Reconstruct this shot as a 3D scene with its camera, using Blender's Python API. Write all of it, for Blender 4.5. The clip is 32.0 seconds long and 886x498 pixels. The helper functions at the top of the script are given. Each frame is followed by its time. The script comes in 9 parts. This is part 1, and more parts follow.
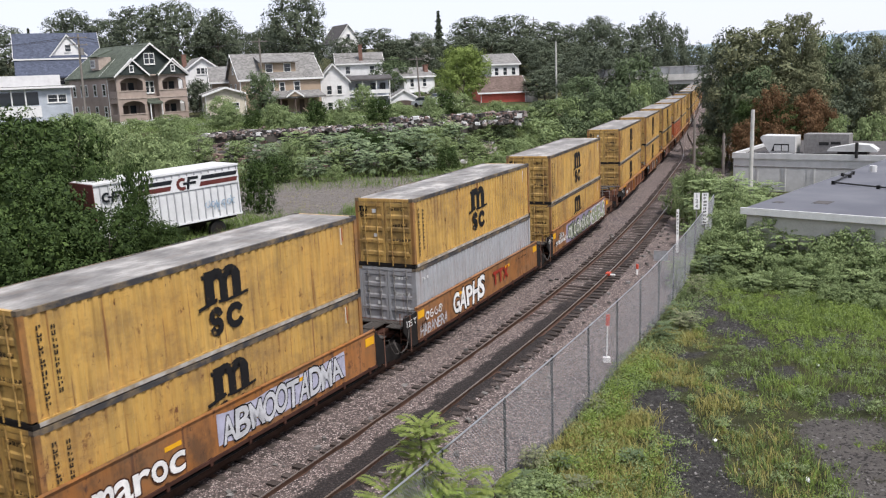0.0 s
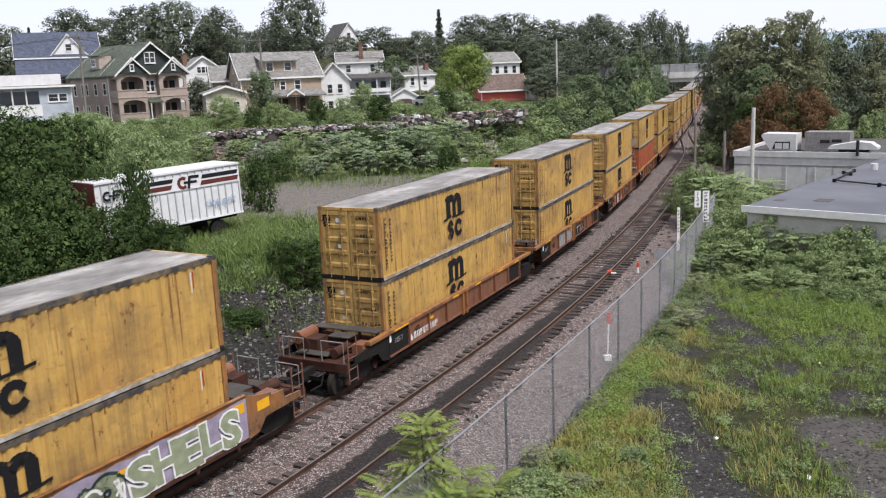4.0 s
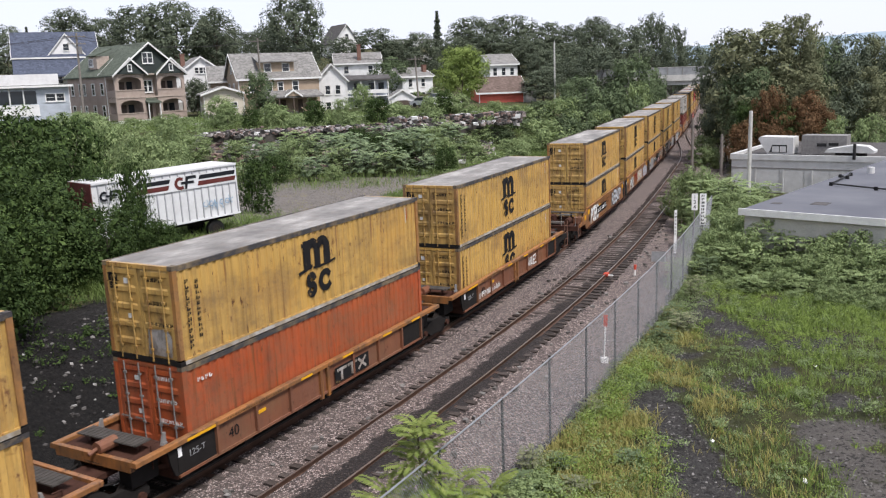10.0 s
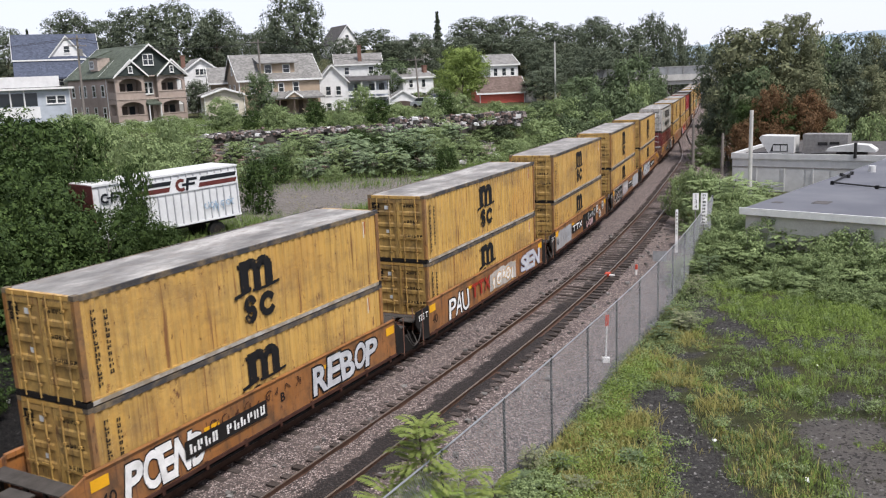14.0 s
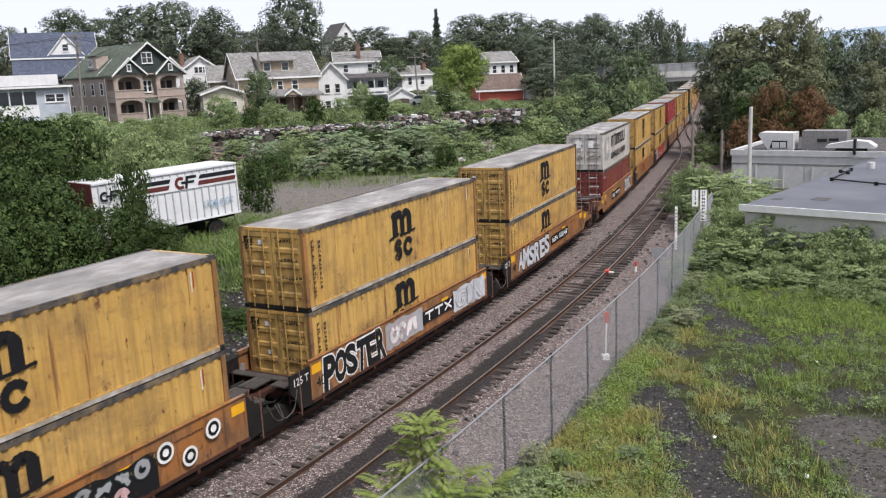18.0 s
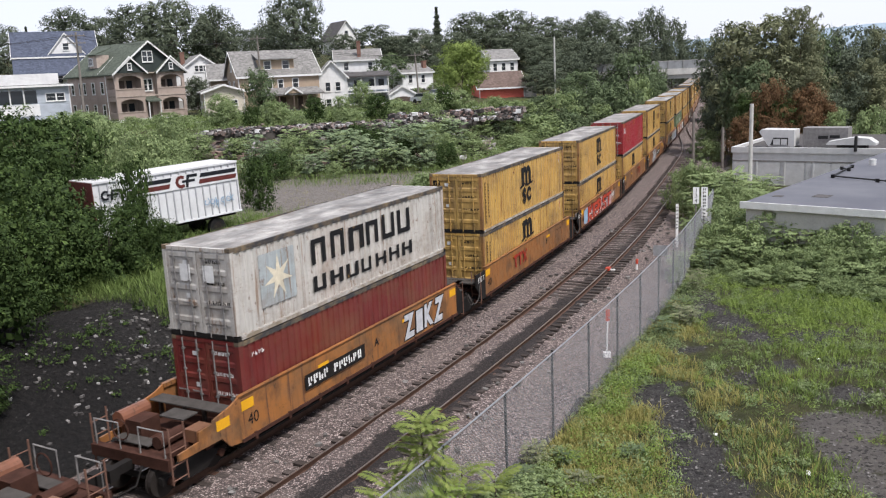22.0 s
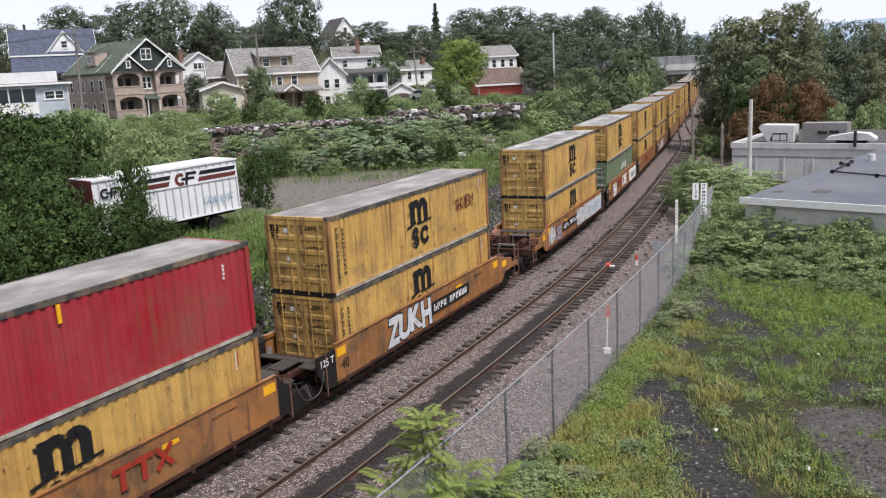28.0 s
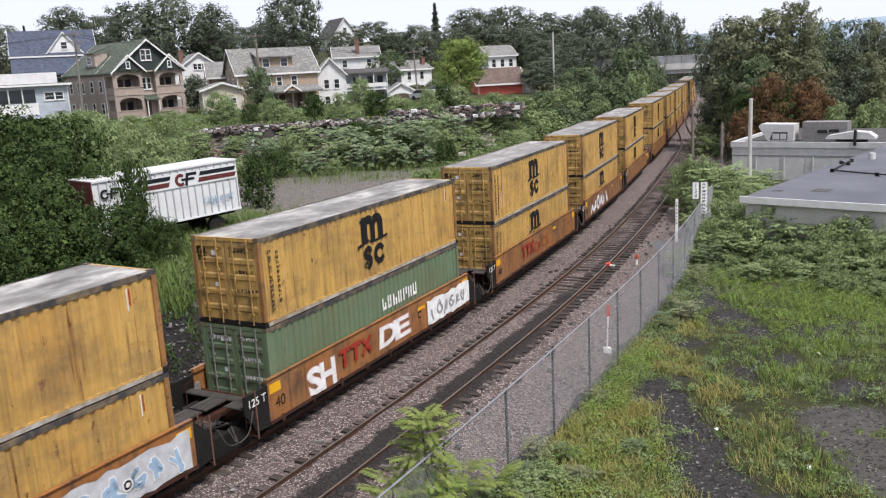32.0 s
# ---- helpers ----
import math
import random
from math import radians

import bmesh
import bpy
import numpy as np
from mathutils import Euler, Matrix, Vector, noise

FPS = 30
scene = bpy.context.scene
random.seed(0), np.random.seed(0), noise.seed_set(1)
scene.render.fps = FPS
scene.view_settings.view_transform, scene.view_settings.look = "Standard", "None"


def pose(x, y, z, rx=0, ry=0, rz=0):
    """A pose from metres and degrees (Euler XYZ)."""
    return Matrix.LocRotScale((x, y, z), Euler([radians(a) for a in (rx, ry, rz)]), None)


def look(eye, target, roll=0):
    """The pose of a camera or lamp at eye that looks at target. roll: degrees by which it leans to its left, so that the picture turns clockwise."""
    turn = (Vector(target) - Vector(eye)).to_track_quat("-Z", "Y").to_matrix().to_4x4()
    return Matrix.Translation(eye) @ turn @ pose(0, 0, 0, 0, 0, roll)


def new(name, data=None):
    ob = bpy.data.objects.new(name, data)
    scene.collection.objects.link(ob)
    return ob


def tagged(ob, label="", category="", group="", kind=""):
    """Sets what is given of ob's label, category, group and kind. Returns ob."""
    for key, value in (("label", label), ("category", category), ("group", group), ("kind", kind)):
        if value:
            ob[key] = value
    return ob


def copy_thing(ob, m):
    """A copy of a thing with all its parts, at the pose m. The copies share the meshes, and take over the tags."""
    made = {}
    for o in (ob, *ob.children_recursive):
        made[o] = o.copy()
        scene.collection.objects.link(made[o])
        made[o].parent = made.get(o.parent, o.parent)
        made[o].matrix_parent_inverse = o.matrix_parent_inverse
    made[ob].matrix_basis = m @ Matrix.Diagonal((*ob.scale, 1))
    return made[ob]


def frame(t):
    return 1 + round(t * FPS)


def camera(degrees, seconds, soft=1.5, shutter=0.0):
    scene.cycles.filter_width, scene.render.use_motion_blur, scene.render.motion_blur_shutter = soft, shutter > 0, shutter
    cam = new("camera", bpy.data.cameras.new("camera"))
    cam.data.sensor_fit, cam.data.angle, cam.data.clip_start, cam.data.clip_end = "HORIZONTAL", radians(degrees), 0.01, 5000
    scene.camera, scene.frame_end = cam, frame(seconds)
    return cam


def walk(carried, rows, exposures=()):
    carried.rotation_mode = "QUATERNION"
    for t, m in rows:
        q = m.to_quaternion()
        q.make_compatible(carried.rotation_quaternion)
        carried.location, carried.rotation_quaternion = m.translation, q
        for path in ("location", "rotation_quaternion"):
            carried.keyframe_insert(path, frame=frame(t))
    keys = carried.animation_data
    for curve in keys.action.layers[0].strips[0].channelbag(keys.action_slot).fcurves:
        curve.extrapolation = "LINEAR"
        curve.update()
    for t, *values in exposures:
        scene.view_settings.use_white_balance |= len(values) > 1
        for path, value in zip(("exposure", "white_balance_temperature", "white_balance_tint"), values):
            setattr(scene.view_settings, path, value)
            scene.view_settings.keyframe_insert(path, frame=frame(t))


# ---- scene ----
EYE = (0.0, 0.0, 10.12)
cam = camera(55.08, 32.0, soft=1.2, shutter=0.1)
# seconds and the camera's turn in degrees: it is held by hand on a footbridge and only wavers
CAM_TURN = [
    (0, 78.540, 2.272, -0.527), (0.5, 78.536, 2.279, -0.508), (1, 78.500, 2.389, -0.494), (1.5, 78.445, 2.414, -0.496),
    (2, 78.397, 2.386, -0.542), (2.5, 78.394, 2.416, -0.496), (3, 78.420, 2.313, -0.495), (3.5, 78.467, 2.341, -0.489),
    (5.5, 78.292, 2.428, -0.507), (6, 78.343, 2.417, -0.496), (6.5, 78.361, 2.484, -0.503), (7, 78.306, 2.533, -0.527),
    (7.5, 78.238, 2.605, -0.539), (8, 78.273, 2.492, -0.557), (8.5, 78.324, 2.490, -0.557), (9, 78.393, 2.412, -0.545),
    (9.5, 78.395, 2.272, -0.623), (10, 78.545, 2.098, -0.627), (10.5, 78.615, 2.167, -0.575), (11, 78.589, 2.268, -0.575),
    (11.5, 78.597, 2.406, -0.545), (12, 78.590, 2.367, -0.570), (12.5, 78.577, 2.335, -0.587), (13, 78.542, 2.400, -0.641),
    (13.5, 78.542, 2.386, -0.630), (14, 78.577, 2.337, -0.597), (14.5, 78.544, 2.421, -0.590), (16.5, 78.467, 2.497, -0.598),
    (17, 78.480, 2.464, -0.599), (17.5, 78.465, 2.491, -0.646), (18, 78.407, 2.475, -0.659), (18.5, 78.384, 2.521, -0.653),
    (19, 78.414, 2.493, -0.646), (19.5, 78.407, 2.549, -0.607), (20, 78.378, 2.571, -0.604), (20.5, 78.318, 2.596, -0.606),
    (21, 78.297, 2.584, -0.596), (21.5, 78.345, 2.540, -0.611), (22, 78.272, 2.630, -0.624), (22.5, 78.189, 2.692, -0.602),
    (23, 78.164, 2.684, -0.586), (23.5, 78.205, 2.669, -0.556), (24, 78.200, 2.706, -0.583), (24.5, 78.187, 2.810, -0.531),
    (25, 78.083, 2.925, -0.561), (25.5, 78.023, 2.847, -0.588), (27.5, 78.078, 2.897, -0.685), (28, 78.048, 2.830, -0.693),
    (28.5, 77.994, 2.943, -0.660), (29, 78.016, 2.921, -0.707), (29.5, 78.036, 2.913, -0.706), (30, 78.103, 2.881, -0.683),
    (30.5, 78.048, 2.972, -0.737), (31, 77.998, 2.981, -0.723), (31.5, 78.016, 3.024, -0.713), (32, 78.044, 2.983, -0.708),
]
walk(cam, [(t, pose(*EYE, rx, ry, rz)) for t, rx, ry, rz in CAM_TURN])

# ---- light: a bright overcast afternoon ----
world = bpy.data.worlds.new("overcast_sky")
scene.world = world
world.use_nodes = True
wn, wl = world.node_tree.nodes, world.node_tree.links
wn.clear()
w_out, w_bg = wn.new("ShaderNodeOutputWorld"), wn.new("ShaderNodeBackground")
w_sky, w_mix = wn.new("ShaderNodeTexSky"), wn.new("ShaderNodeMix")
w_sky.sky_type, w_sky.sun_disc = "NISHITA", False
w_sky.sun_elevation, w_sky.sun_rotation = radians(59), radians(138)
w_scale = wn.new("ShaderNodeVectorMath")
w_scale.operation = "SCALE"
w_scale.inputs["Scale"].default_value = 0.10
w_mix.data_type = "RGBA"
w_mix.inputs["Factor"].default_value = 0.86
w_mix.inputs["B"].default_value = (0.62, 0.64, 0.755, 1)
w_bg.inputs["Strength"].default_value = 1.0
wl.new(w_sky.outputs["Color"], w_scale.inputs[0])
wl.new(w_scale.outputs["Vector"], w_mix.inputs["A"])
wl.new(w_mix.outputs["Result"], w_bg.inputs["Color"])
wl.new(w_bg.outputs["Background"], w_out.inputs["Surface"])
sun = new("sun", bpy.data.lights.new("sun", "SUN"))
sun.data.energy, sun.data.angle, sun.data.color = 3.15, radians(12), (1.0, 0.948, 0.922)
sun.matrix_basis = look((0, 0, 0), (-0.40, 0.44, -1.0))
scene.view_settings.exposure = 0.65


# ---- materials ----
class Nodes:
    """A node material under construction."""

    def __init__(self, name, rough=0.6, metal=0.0, spec=0.12):
        self.m = bpy.data.materials.new(name)
        self.m.use_nodes = True
        self.t = self.m.node_tree
        self.n, self.l = self.t.nodes, self.t.links
        self.b = self.n["Principled BSDF"]
        self.b.inputs["Roughness"].default_value = rough
        self.b.inputs["Metallic"].default_value = metal
        self.b.inputs["Specular IOR Level"].default_value = spec
        self.co = self.n.new("ShaderNodeTexCoord").outputs["Object"]
        self.pos = self.n.new("ShaderNodeNewGeometry").outputs["Position"]

    def put(self, kind, **sockets):
        node = self.n.new(kind)
        for key, value in sockets.items():
            self.set(node.inputs[key.replace("_", " ")], value)
        return node

    def set(self, socket, value):
        if isinstance(value, bpy.types.NodeSocket):
            self.l.new(value, socket)
        else:
            socket.default_value = value

    def scaled(self, vec, sx, sy, sz):
        mp = self.n.new("ShaderNodeMapping")
        self.l.new(vec, mp.inputs["Vector"])
        mp.inputs["Scale"].default_value = (sx, sy, sz)
        return mp.outputs["Vector"]

    def noise(self, scale, detail=4.0, rough=0.6, vec=None):
        node = self.put("ShaderNodeTexNoise", Scale=scale, Detail=detail, Roughness=rough)
        self.l.new(self.co if vec is None else vec, node.inputs["Vector"])
        return node.outputs["Fac"]

    def voronoi(self, scale, vec=None, out="Color", feature="F1"):
        node = self.put("ShaderNodeTexVoronoi", Scale=scale)
        node.feature = feature
        self.l.new(self.co if vec is None else vec, node.inputs["Vector"])
        return node.outputs[out]

    def ramp(self, fac, *stops):
        node = self.n.new("ShaderNodeValToRGB")
        self.l.new(fac, node.inputs["Fac"])
        els = node.color_ramp.elements
        while len(els) < len(stops):
            els.new(0.5)
        for el, (at, col) in zip(els, stops):
            el.position = at
            el.color = (*col, 1) if isinstance(col, tuple) else (col, col, col, 1)
        return node.outputs["Color"]

    def mix(self, fac, a, b, mode="MIX"):
        node = self.n.new("ShaderNodeMix")
        node.data_type, node.blend_type = "RGBA", mode
        self.set(node.inputs["Factor"], fac)
        for key, v in (("A", a), ("B", b)):
            self.set(node.inputs[key], (*v, 1) if isinstance(v, tuple) and len(v) == 3 else v)
        return node.outputs["Result"]

    def math(self, op, a, b=0.0):
        node = self.n.new("ShaderNodeMath")
        node.operation = op
        self.set(node.inputs[0], a)
        self.set(node.inputs[1], b)
        return node.outputs[0]

    def random(self):
        return self.n.new("ShaderNodeObjectInfo").outputs["Random"]

    def island(self):
        return self.n.new("ShaderNodeNewGeometry").outputs["Random Per Island"]

    def attr(self, name):
        node = self.n.new("ShaderNodeAttribute")
        node.attribute_name = name
        return node.outputs["Fac"]

    def color(self, value):
        self.set(self.b.inputs["Base Color"], (*value, 1) if isinstance(value, tuple) else value)
        return self

    def rough(self, value):
        self.set(self.b.inputs["Roughness"], value)
        return self

    def bump(self, height, strength=0.4, distance=0.02):
        node = self.put("ShaderNodeBump", Strength=strength, Distance=distance, Height=height)
        self.l.new(node.outputs["Normal"], self.b.inputs["Normal"])
        return self


def dull(name, col, rough=0.7, metal=0.0, vary=0.35, scale=3.0, grain=40.0, bump=0.15):
    """A plain surface with stains and fine grain."""
    k = Nodes(name, rough, metal)
    big, fine = k.noise(scale, 5), k.noise(grain, 3)
    low = tuple(c * (1 - vary) for c in col)
    high = tuple(min(1, c * (1 + vary * 0.4)) for c in col)
    base = k.ramp(big, (0.3, low), (0.7, high))
    k.color(k.mix(0.25, base, k.ramp(fine, (0.3, tuple(c * 0.55 for c in col)), (0.7, high))))
    k.bump(fine, bump, 0.01)
    return k.m


def streaked(name, col, rust=(0.13, 0.055, 0.025), amount=0.5, rough=0.36, shift=0.12, soot=0.0, gloss=0.34):
    """Old container or car paint: faded patches, rust specks, dirt running down."""
    k = Nodes(name, rough, 0.0, gloss)
    rnd = k.random()
    off = k.n.new("ShaderNodeVectorMath")
    off.operation = "ADD"
    sc = k.math("MULTIPLY", rnd, 60.0)
    comb = k.put("ShaderNodeCombineXYZ", X=sc, Y=sc, Z=sc)
    k.l.new(k.co, off.inputs[0])
    k.l.new(comb.outputs[0], off.inputs[1])
    v = off.outputs[0]
    low = tuple(c * (1 - shift) for c in col)
    faded = tuple(min(1.0, c * 0.95 + 0.045) for c in col)
    base = k.mix(k.ramp(k.noise(0.55, 4, 0.6, v), (0.35, 0.0), (0.75, 0.55)), low, faded)
    base = k.mix(k.math("MULTIPLY", rnd, 0.30), base, tuple(c * 0.70 for c in col))
    run = k.noise(1.0, 6, 0.72, k.scaled(v, 4.0, 4.0, 0.32))
    base = k.mix(k.ramp(run, (0.44, 0.0), (0.70, 0.9 * amount)), base, tuple(c * 0.48 + 0.015 for c in col))
    warm = k.noise(0.33, 5, 0.6, k.scaled(v, 1.0, 1.0, 0.7))
    base = k.mix(k.ramp(warm, (0.50, 0.0), (0.72, 0.6 * amount)), base, tuple(0.55 * c + 0.45 * r for c, r in zip(col, (0.30, 0.11, 0.03))))
    grime = k.noise(0.4, 8, 0.78, k.scaled(v, 1.0, 1.0, 1.5))
    base = k.mix(k.ramp(grime, (0.47, 0.0), (0.70, 0.75 * amount)), base, (0.15, 0.095, 0.055))
    drip = k.noise(2.2, 4, 0.6, k.scaled(v, 3.5, 3.5, 0.12))
    base = k.mix(k.ramp(drip, (0.60, 0.0), (0.68, 0.8 * amount)), base, tuple(c * 1.2 for c in rust))
    spots = k.noise(2.6, 8, 0.75, k.scaled(v, 1.0, 1.0, 0.55))
    base = k.mix(k.ramp(spots, (0.60, 0.0), (0.68, amount)), base, rust)
    specks = k.noise(8.0, 4, 0.65, k.scaled(v, 1.0, 1.0, 0.3))
    base = k.mix(k.ramp(specks, (0.645, 0.0), (0.69, 0.9 * amount)), base, tuple(c * 0.7 for c in rust))
    if amount > 0.85:
        scuff = k.noise(1.3, 6, 0.7, k.scaled(v, 0.8, 0.8, 5.0))
        base = k.mix(k.ramp(scuff, (0.62, 0.0), (0.68, 0.75)), base, tuple(0.4 * c + 0.5 * r for c, r in zip(col, rust)))
    if soot:
        black = k.noise(1.5, 7, 0.7, k.scaled(v, 1.0, 1.0, 0.6))
        base = k.mix(k.ramp(black, (0.48, 0.0), (0.63, soot)), base, (0.045, 0.034, 0.026))
    k.color(base)
    k.rough(k.ramp(spots, (0.5, rough), (0.75, 0.9)))
    k.bump(specks, 0.2, 0.006)
    return k.m


# ---- mesh making ----
class Shape:
    """Collects faces, then becomes one mesh."""

    def __init__(self):
        self.v, self.f = [], []

    def quad(self, *pts):
        i = len(self.v)
        self.v += [tuple(p) for p in pts]
        self.f.append(tuple(range(i, i + len(pts))))
        return self

    def box(self, x0, y0, z0, x1, y1, z1):
        i = len(self.v)
        self.v += [(x0, y0, z0), (x1, y0, z0), (x1, y1, z0), (x0, y1, z0), (x0, y0, z1), (x1, y0, z1), (x1, y1, z1), (x0, y1, z1)]
        self.f += [tuple(i + j for j in q) for q in ((3, 2, 1, 0), (4, 5, 6, 7), (0, 1, 5, 4), (1, 2, 6, 5), (2, 3, 7, 6), (3, 0, 4, 7))]
        return self

    def prism(self, poly, m, depth):
        """A polygon in the xy plane of m, extruded along its z."""
        i, n = len(self.v), len(poly)
        for d in (0, depth):
            self.v += [tuple(m @ Vector((x, y, d))) for x, y in poly]
        self.f.append(tuple(range(i + n - 1, i - 1, -1)))
        self.f.append(tuple(range(i + n, i + 2 * n)))
        self.f += [(i + j, i + (j + 1) % n, i + n + (j + 1) % n, i + n + j) for j in range(n)]
        return self

    def tube(self, pts, r, seg=8, r1=None, caps=True):
        """A round bar through pts; r1: the radius at its end."""
        pts = [Vector(p) for p in pts]
        r1 = r if r1 is None else r1
        base = len(self.v)
        for j, p in enumerate(pts):
            d = (pts[min(j + 1, len(pts) - 1)] - pts[max(j - 1, 0)]).normalized()
            a = d.cross(Vector((0, 0, 1)) if abs(d.z) < 0.9 else Vector((1, 0, 0))).normalized()
            b = d.cross(a)
            rr = r + (r1 - r) * j / max(1, len(pts) - 1)
            self.v += [tuple(p + (a * math.cos(k * math.tau / seg) + b * math.sin(k * math.tau / seg)) * rr) for k in range(seg)]
        for j in range(len(pts) - 1):
            for k in range(seg):
                q = base + j * seg
                self.f.append((q + k, q + (k + 1) % seg, q + seg + (k + 1) % seg, q + seg + k))
        if caps:
            self.f.append(tuple(base + k for k in range(seg - 1, -1, -1)))
            self.f.append(tuple(base + (len(pts) - 1) * seg + k for k in range(seg)))
        return self

    def mesh(self, name, mat, smooth=False):
        me = bpy.data.meshes.new(name)
        me.from_pydata(self.v, [], self.f)
        if mat:
            me.materials.append(mat)
        if smooth:
            me.polygons.foreach_set("use_smooth", [True] * len(me.polygons))
        me.update()
        return me


def part(name, shape, mat, parent, label="", m=None, smooth=False):
    """One mesh as a part of a thing or of a part. shape: a Shape or a finished mesh."""
    me = shape if isinstance(shape, bpy.types.Mesh) else shape.mesh(name, mat, smooth)
    ob = new(name, me)
    ob.parent = parent
    if m is not None:
        ob.matrix_basis = m
    return tagged(ob, label)


def thing(name, label, category, m=None, group="", kind="", shape=None, mat=None, smooth=False):
    """A top-level thing: an Empty at its base, or one mesh."""
    ob = new(name, shape.mesh(name, mat, smooth) if shape else None)
    if m is not None:
        ob.matrix_basis = m
    return tagged(ob, label, category, group, kind)


# ---- the line of the track ----
KNOTS = np.array([10.0, 30, 50, 70, 100, 140, 200, 320])
HEADS = np.radians([59.734, 62.023, 66.53, 69.438, 70.164, 71.007, 71.922, 73.0])
S_GRID = np.arange(-345, 545, 0.5)
TH = np.interp(S_GRID, KNOTS, HEADS)
for _ in range(3):
    TH[8:-8] = np.convolve(TH, np.ones(17) / 17, "same")[8:-8]
TX = np.concatenate([[0], np.cumsum(np.cos((TH[1:] + TH[:-1]) / 2) * 0.5)])
TY = np.concatenate([[0], np.cumsum(np.sin((TH[1:] + TH[:-1]) / 2) * 0.5)])
TX += -2.63 - np.interp(30, S_GRID, TX)
TY += 30.22 - np.interp(30, S_GRID, TY)


def on_track(s, lat=0.0, z=0.0):
    """The place s metres along the main track and lat metres to its right."""
    a = np.interp(s, S_GRID, TH)
    return (float(np.interp(s, S_GRID, TX) + math.sin(a) * lat), float(np.interp(s, S_GRID, TY) - math.cos(a) * lat), z)


def heading(s):
    return float(np.degrees(np.interp(s, S_GRID, TH)))


def track_coords(x, y):
    """s and lat of places (arrays)."""
    x, y = np.asarray(x, float), np.asarray(y, float)
    d = np.full(x.shape, 1e18)
    best_s, best_l = np.zeros(x.shape), np.zeros(x.shape)
    for i in range(500, 1250, 6):
        dx, dy = x - TX[i], y - TY[i]
        e = dx * dx + dy * dy
        m = e < d
        d = np.where(m, e, d)
        best_s = np.where(m, S_GRID[i] + dx * math.cos(TH[i]) + dy * math.sin(TH[i]), best_s)
        best_l = np.where(m, dx * math.sin(TH[i]) - dy * math.cos(TH[i]), best_l)
    return best_s, best_l


def ease(a, b, v):
    u = np.clip((np.asarray(v, float) - a) / (b - a), 0, 1)
    return u * u * (3 - 2 * u)


def land(x, y):
    """Height of the ground: railway cutting, raised yard, the slope with the houses, the weedy field."""
    x, y = np.asarray(x, float), np.asarray(y, float)
    s, lat = track_coords(x, y)
    z = np.full(x.shape, -0.62)
    yard = -0.62 + 2.35 * ease(-4.5, -11.0, lat)
    bank = 3.6 * ease(0, 24, y - (77 + 0.10 * x)) * ease(-9, -20, lat)
    hill = 14.0 * ease(125, 270, y) * ease(-10, -40, lat)
    z = np.where(lat < 0, yard + bank + hill, z)
    z = np.where(lat > 7, -0.62 + 0.50 * ease(7.4, 9.2, lat), z)
    return z


def land_at(x, y):
    return float(land(np.array([x]), np.array([y]))[0])


# ---- paints and surfaces ----
YELLOW = streaked("yellow_container_paint", (0.560, 0.345, 0.093), amount=1.1)
POST_YELLOW = streaked("rusty_yellow_post_paint", (0.38, 0.185, 0.058), rust=(0.10, 0.045, 0.022), amount=1.3, shift=0.3, soot=0.55)
GREY_PAINT = streaked("grey_container_paint", (0.36, 0.37, 0.385), amount=0.4)
ORANGE_BOX = streaked("orange_container_paint", (0.42, 0.085, 0.025), amount=0.9, soot=0.25)
WHITE_BOX = streaked("dirty_white_container_paint", (0.55, 0.53, 0.49), rust=(0.16, 0.09, 0.05), amount=0.9)
MAROON = streaked("maroon_container_paint", (0.150, 0.022, 0.020), amount=0.7)
RED_BOX = streaked("red_container_paint", (0.31, 0.014, 0.026), amount=0.6)
GREEN_BOX = streaked("green_container_paint", (0.125, 0.185, 0.105), amount=0.5)
CAR_ORANGE = streaked("orange_car_paint", (0.385, 0.158, 0.044), rust=(0.085, 0.040, 0.024), amount=1.15, shift=0.35, soot=0.6)
CAR_BROWN = streaked("rusty_brown_car_paint", (0.22, 0.085, 0.045), rust=(0.07, 0.035, 0.022), amount=0.9, shift=0.3)
DIRTY_STEEL = dull("dirty_black_steel", (0.020, 0.018, 0.017), 0.75, 0.2)
RUST = dull("rusty_brown_steel", (0.062, 0.029, 0.021), 0.85, 0.1, vary=0.5)
GREY_STEEL = dull("worn_grey_steel", (0.26, 0.25, 0.24), 0.6, 0.3)
DARK_TOP = Nodes("black_rubbed_rail", 0.7)
DARK_TOP.color(DARK_TOP.mix(DARK_TOP.ramp(DARK_TOP.noise(1.3, 7, 0.75), (0.45, 0.0), (0.62, 0.8)), (0.045, 0.044, 0.046), (0.20, 0.15, 0.09)))
DARK_TOP = DARK_TOP.m
RAIL_TOP = Nodes("white_chipped_rail", 0.65)
RAIL_TOP.color(RAIL_TOP.mix(RAIL_TOP.ramp(RAIL_TOP.noise(1.8, 7, 0.75), (0.35, 0.0), (0.58, 0.95)), (0.44, 0.43, 0.41), (0.21, 0.17, 0.12)))
RAIL_TOP = RAIL_TOP.m
INK = Nodes("faded_black_ink", 0.6)
INK.color(INK.mix(INK.ramp(INK.noise(4.5, 6, 0.7), (0.62, 0.0), (0.70, 0.75)), (0.012, 0.012, 0.013), (0.30, 0.19, 0.07)))
INK = INK.m
WHITE_INK = dull("white_paint_marks", (0.72, 0.72, 0.70), 0.6, vary=0.3)
WORN_WHITE = streaked("peeling_white_paint", (0.55, 0.53, 0.50), rust=(0.10, 0.07, 0.045), amount=1.6, shift=0.4, soot=0.8)
YELLOW_MARK = dull("yellow_reflector_paint", (0.70, 0.36, 0.02), 0.5, vary=0.15)
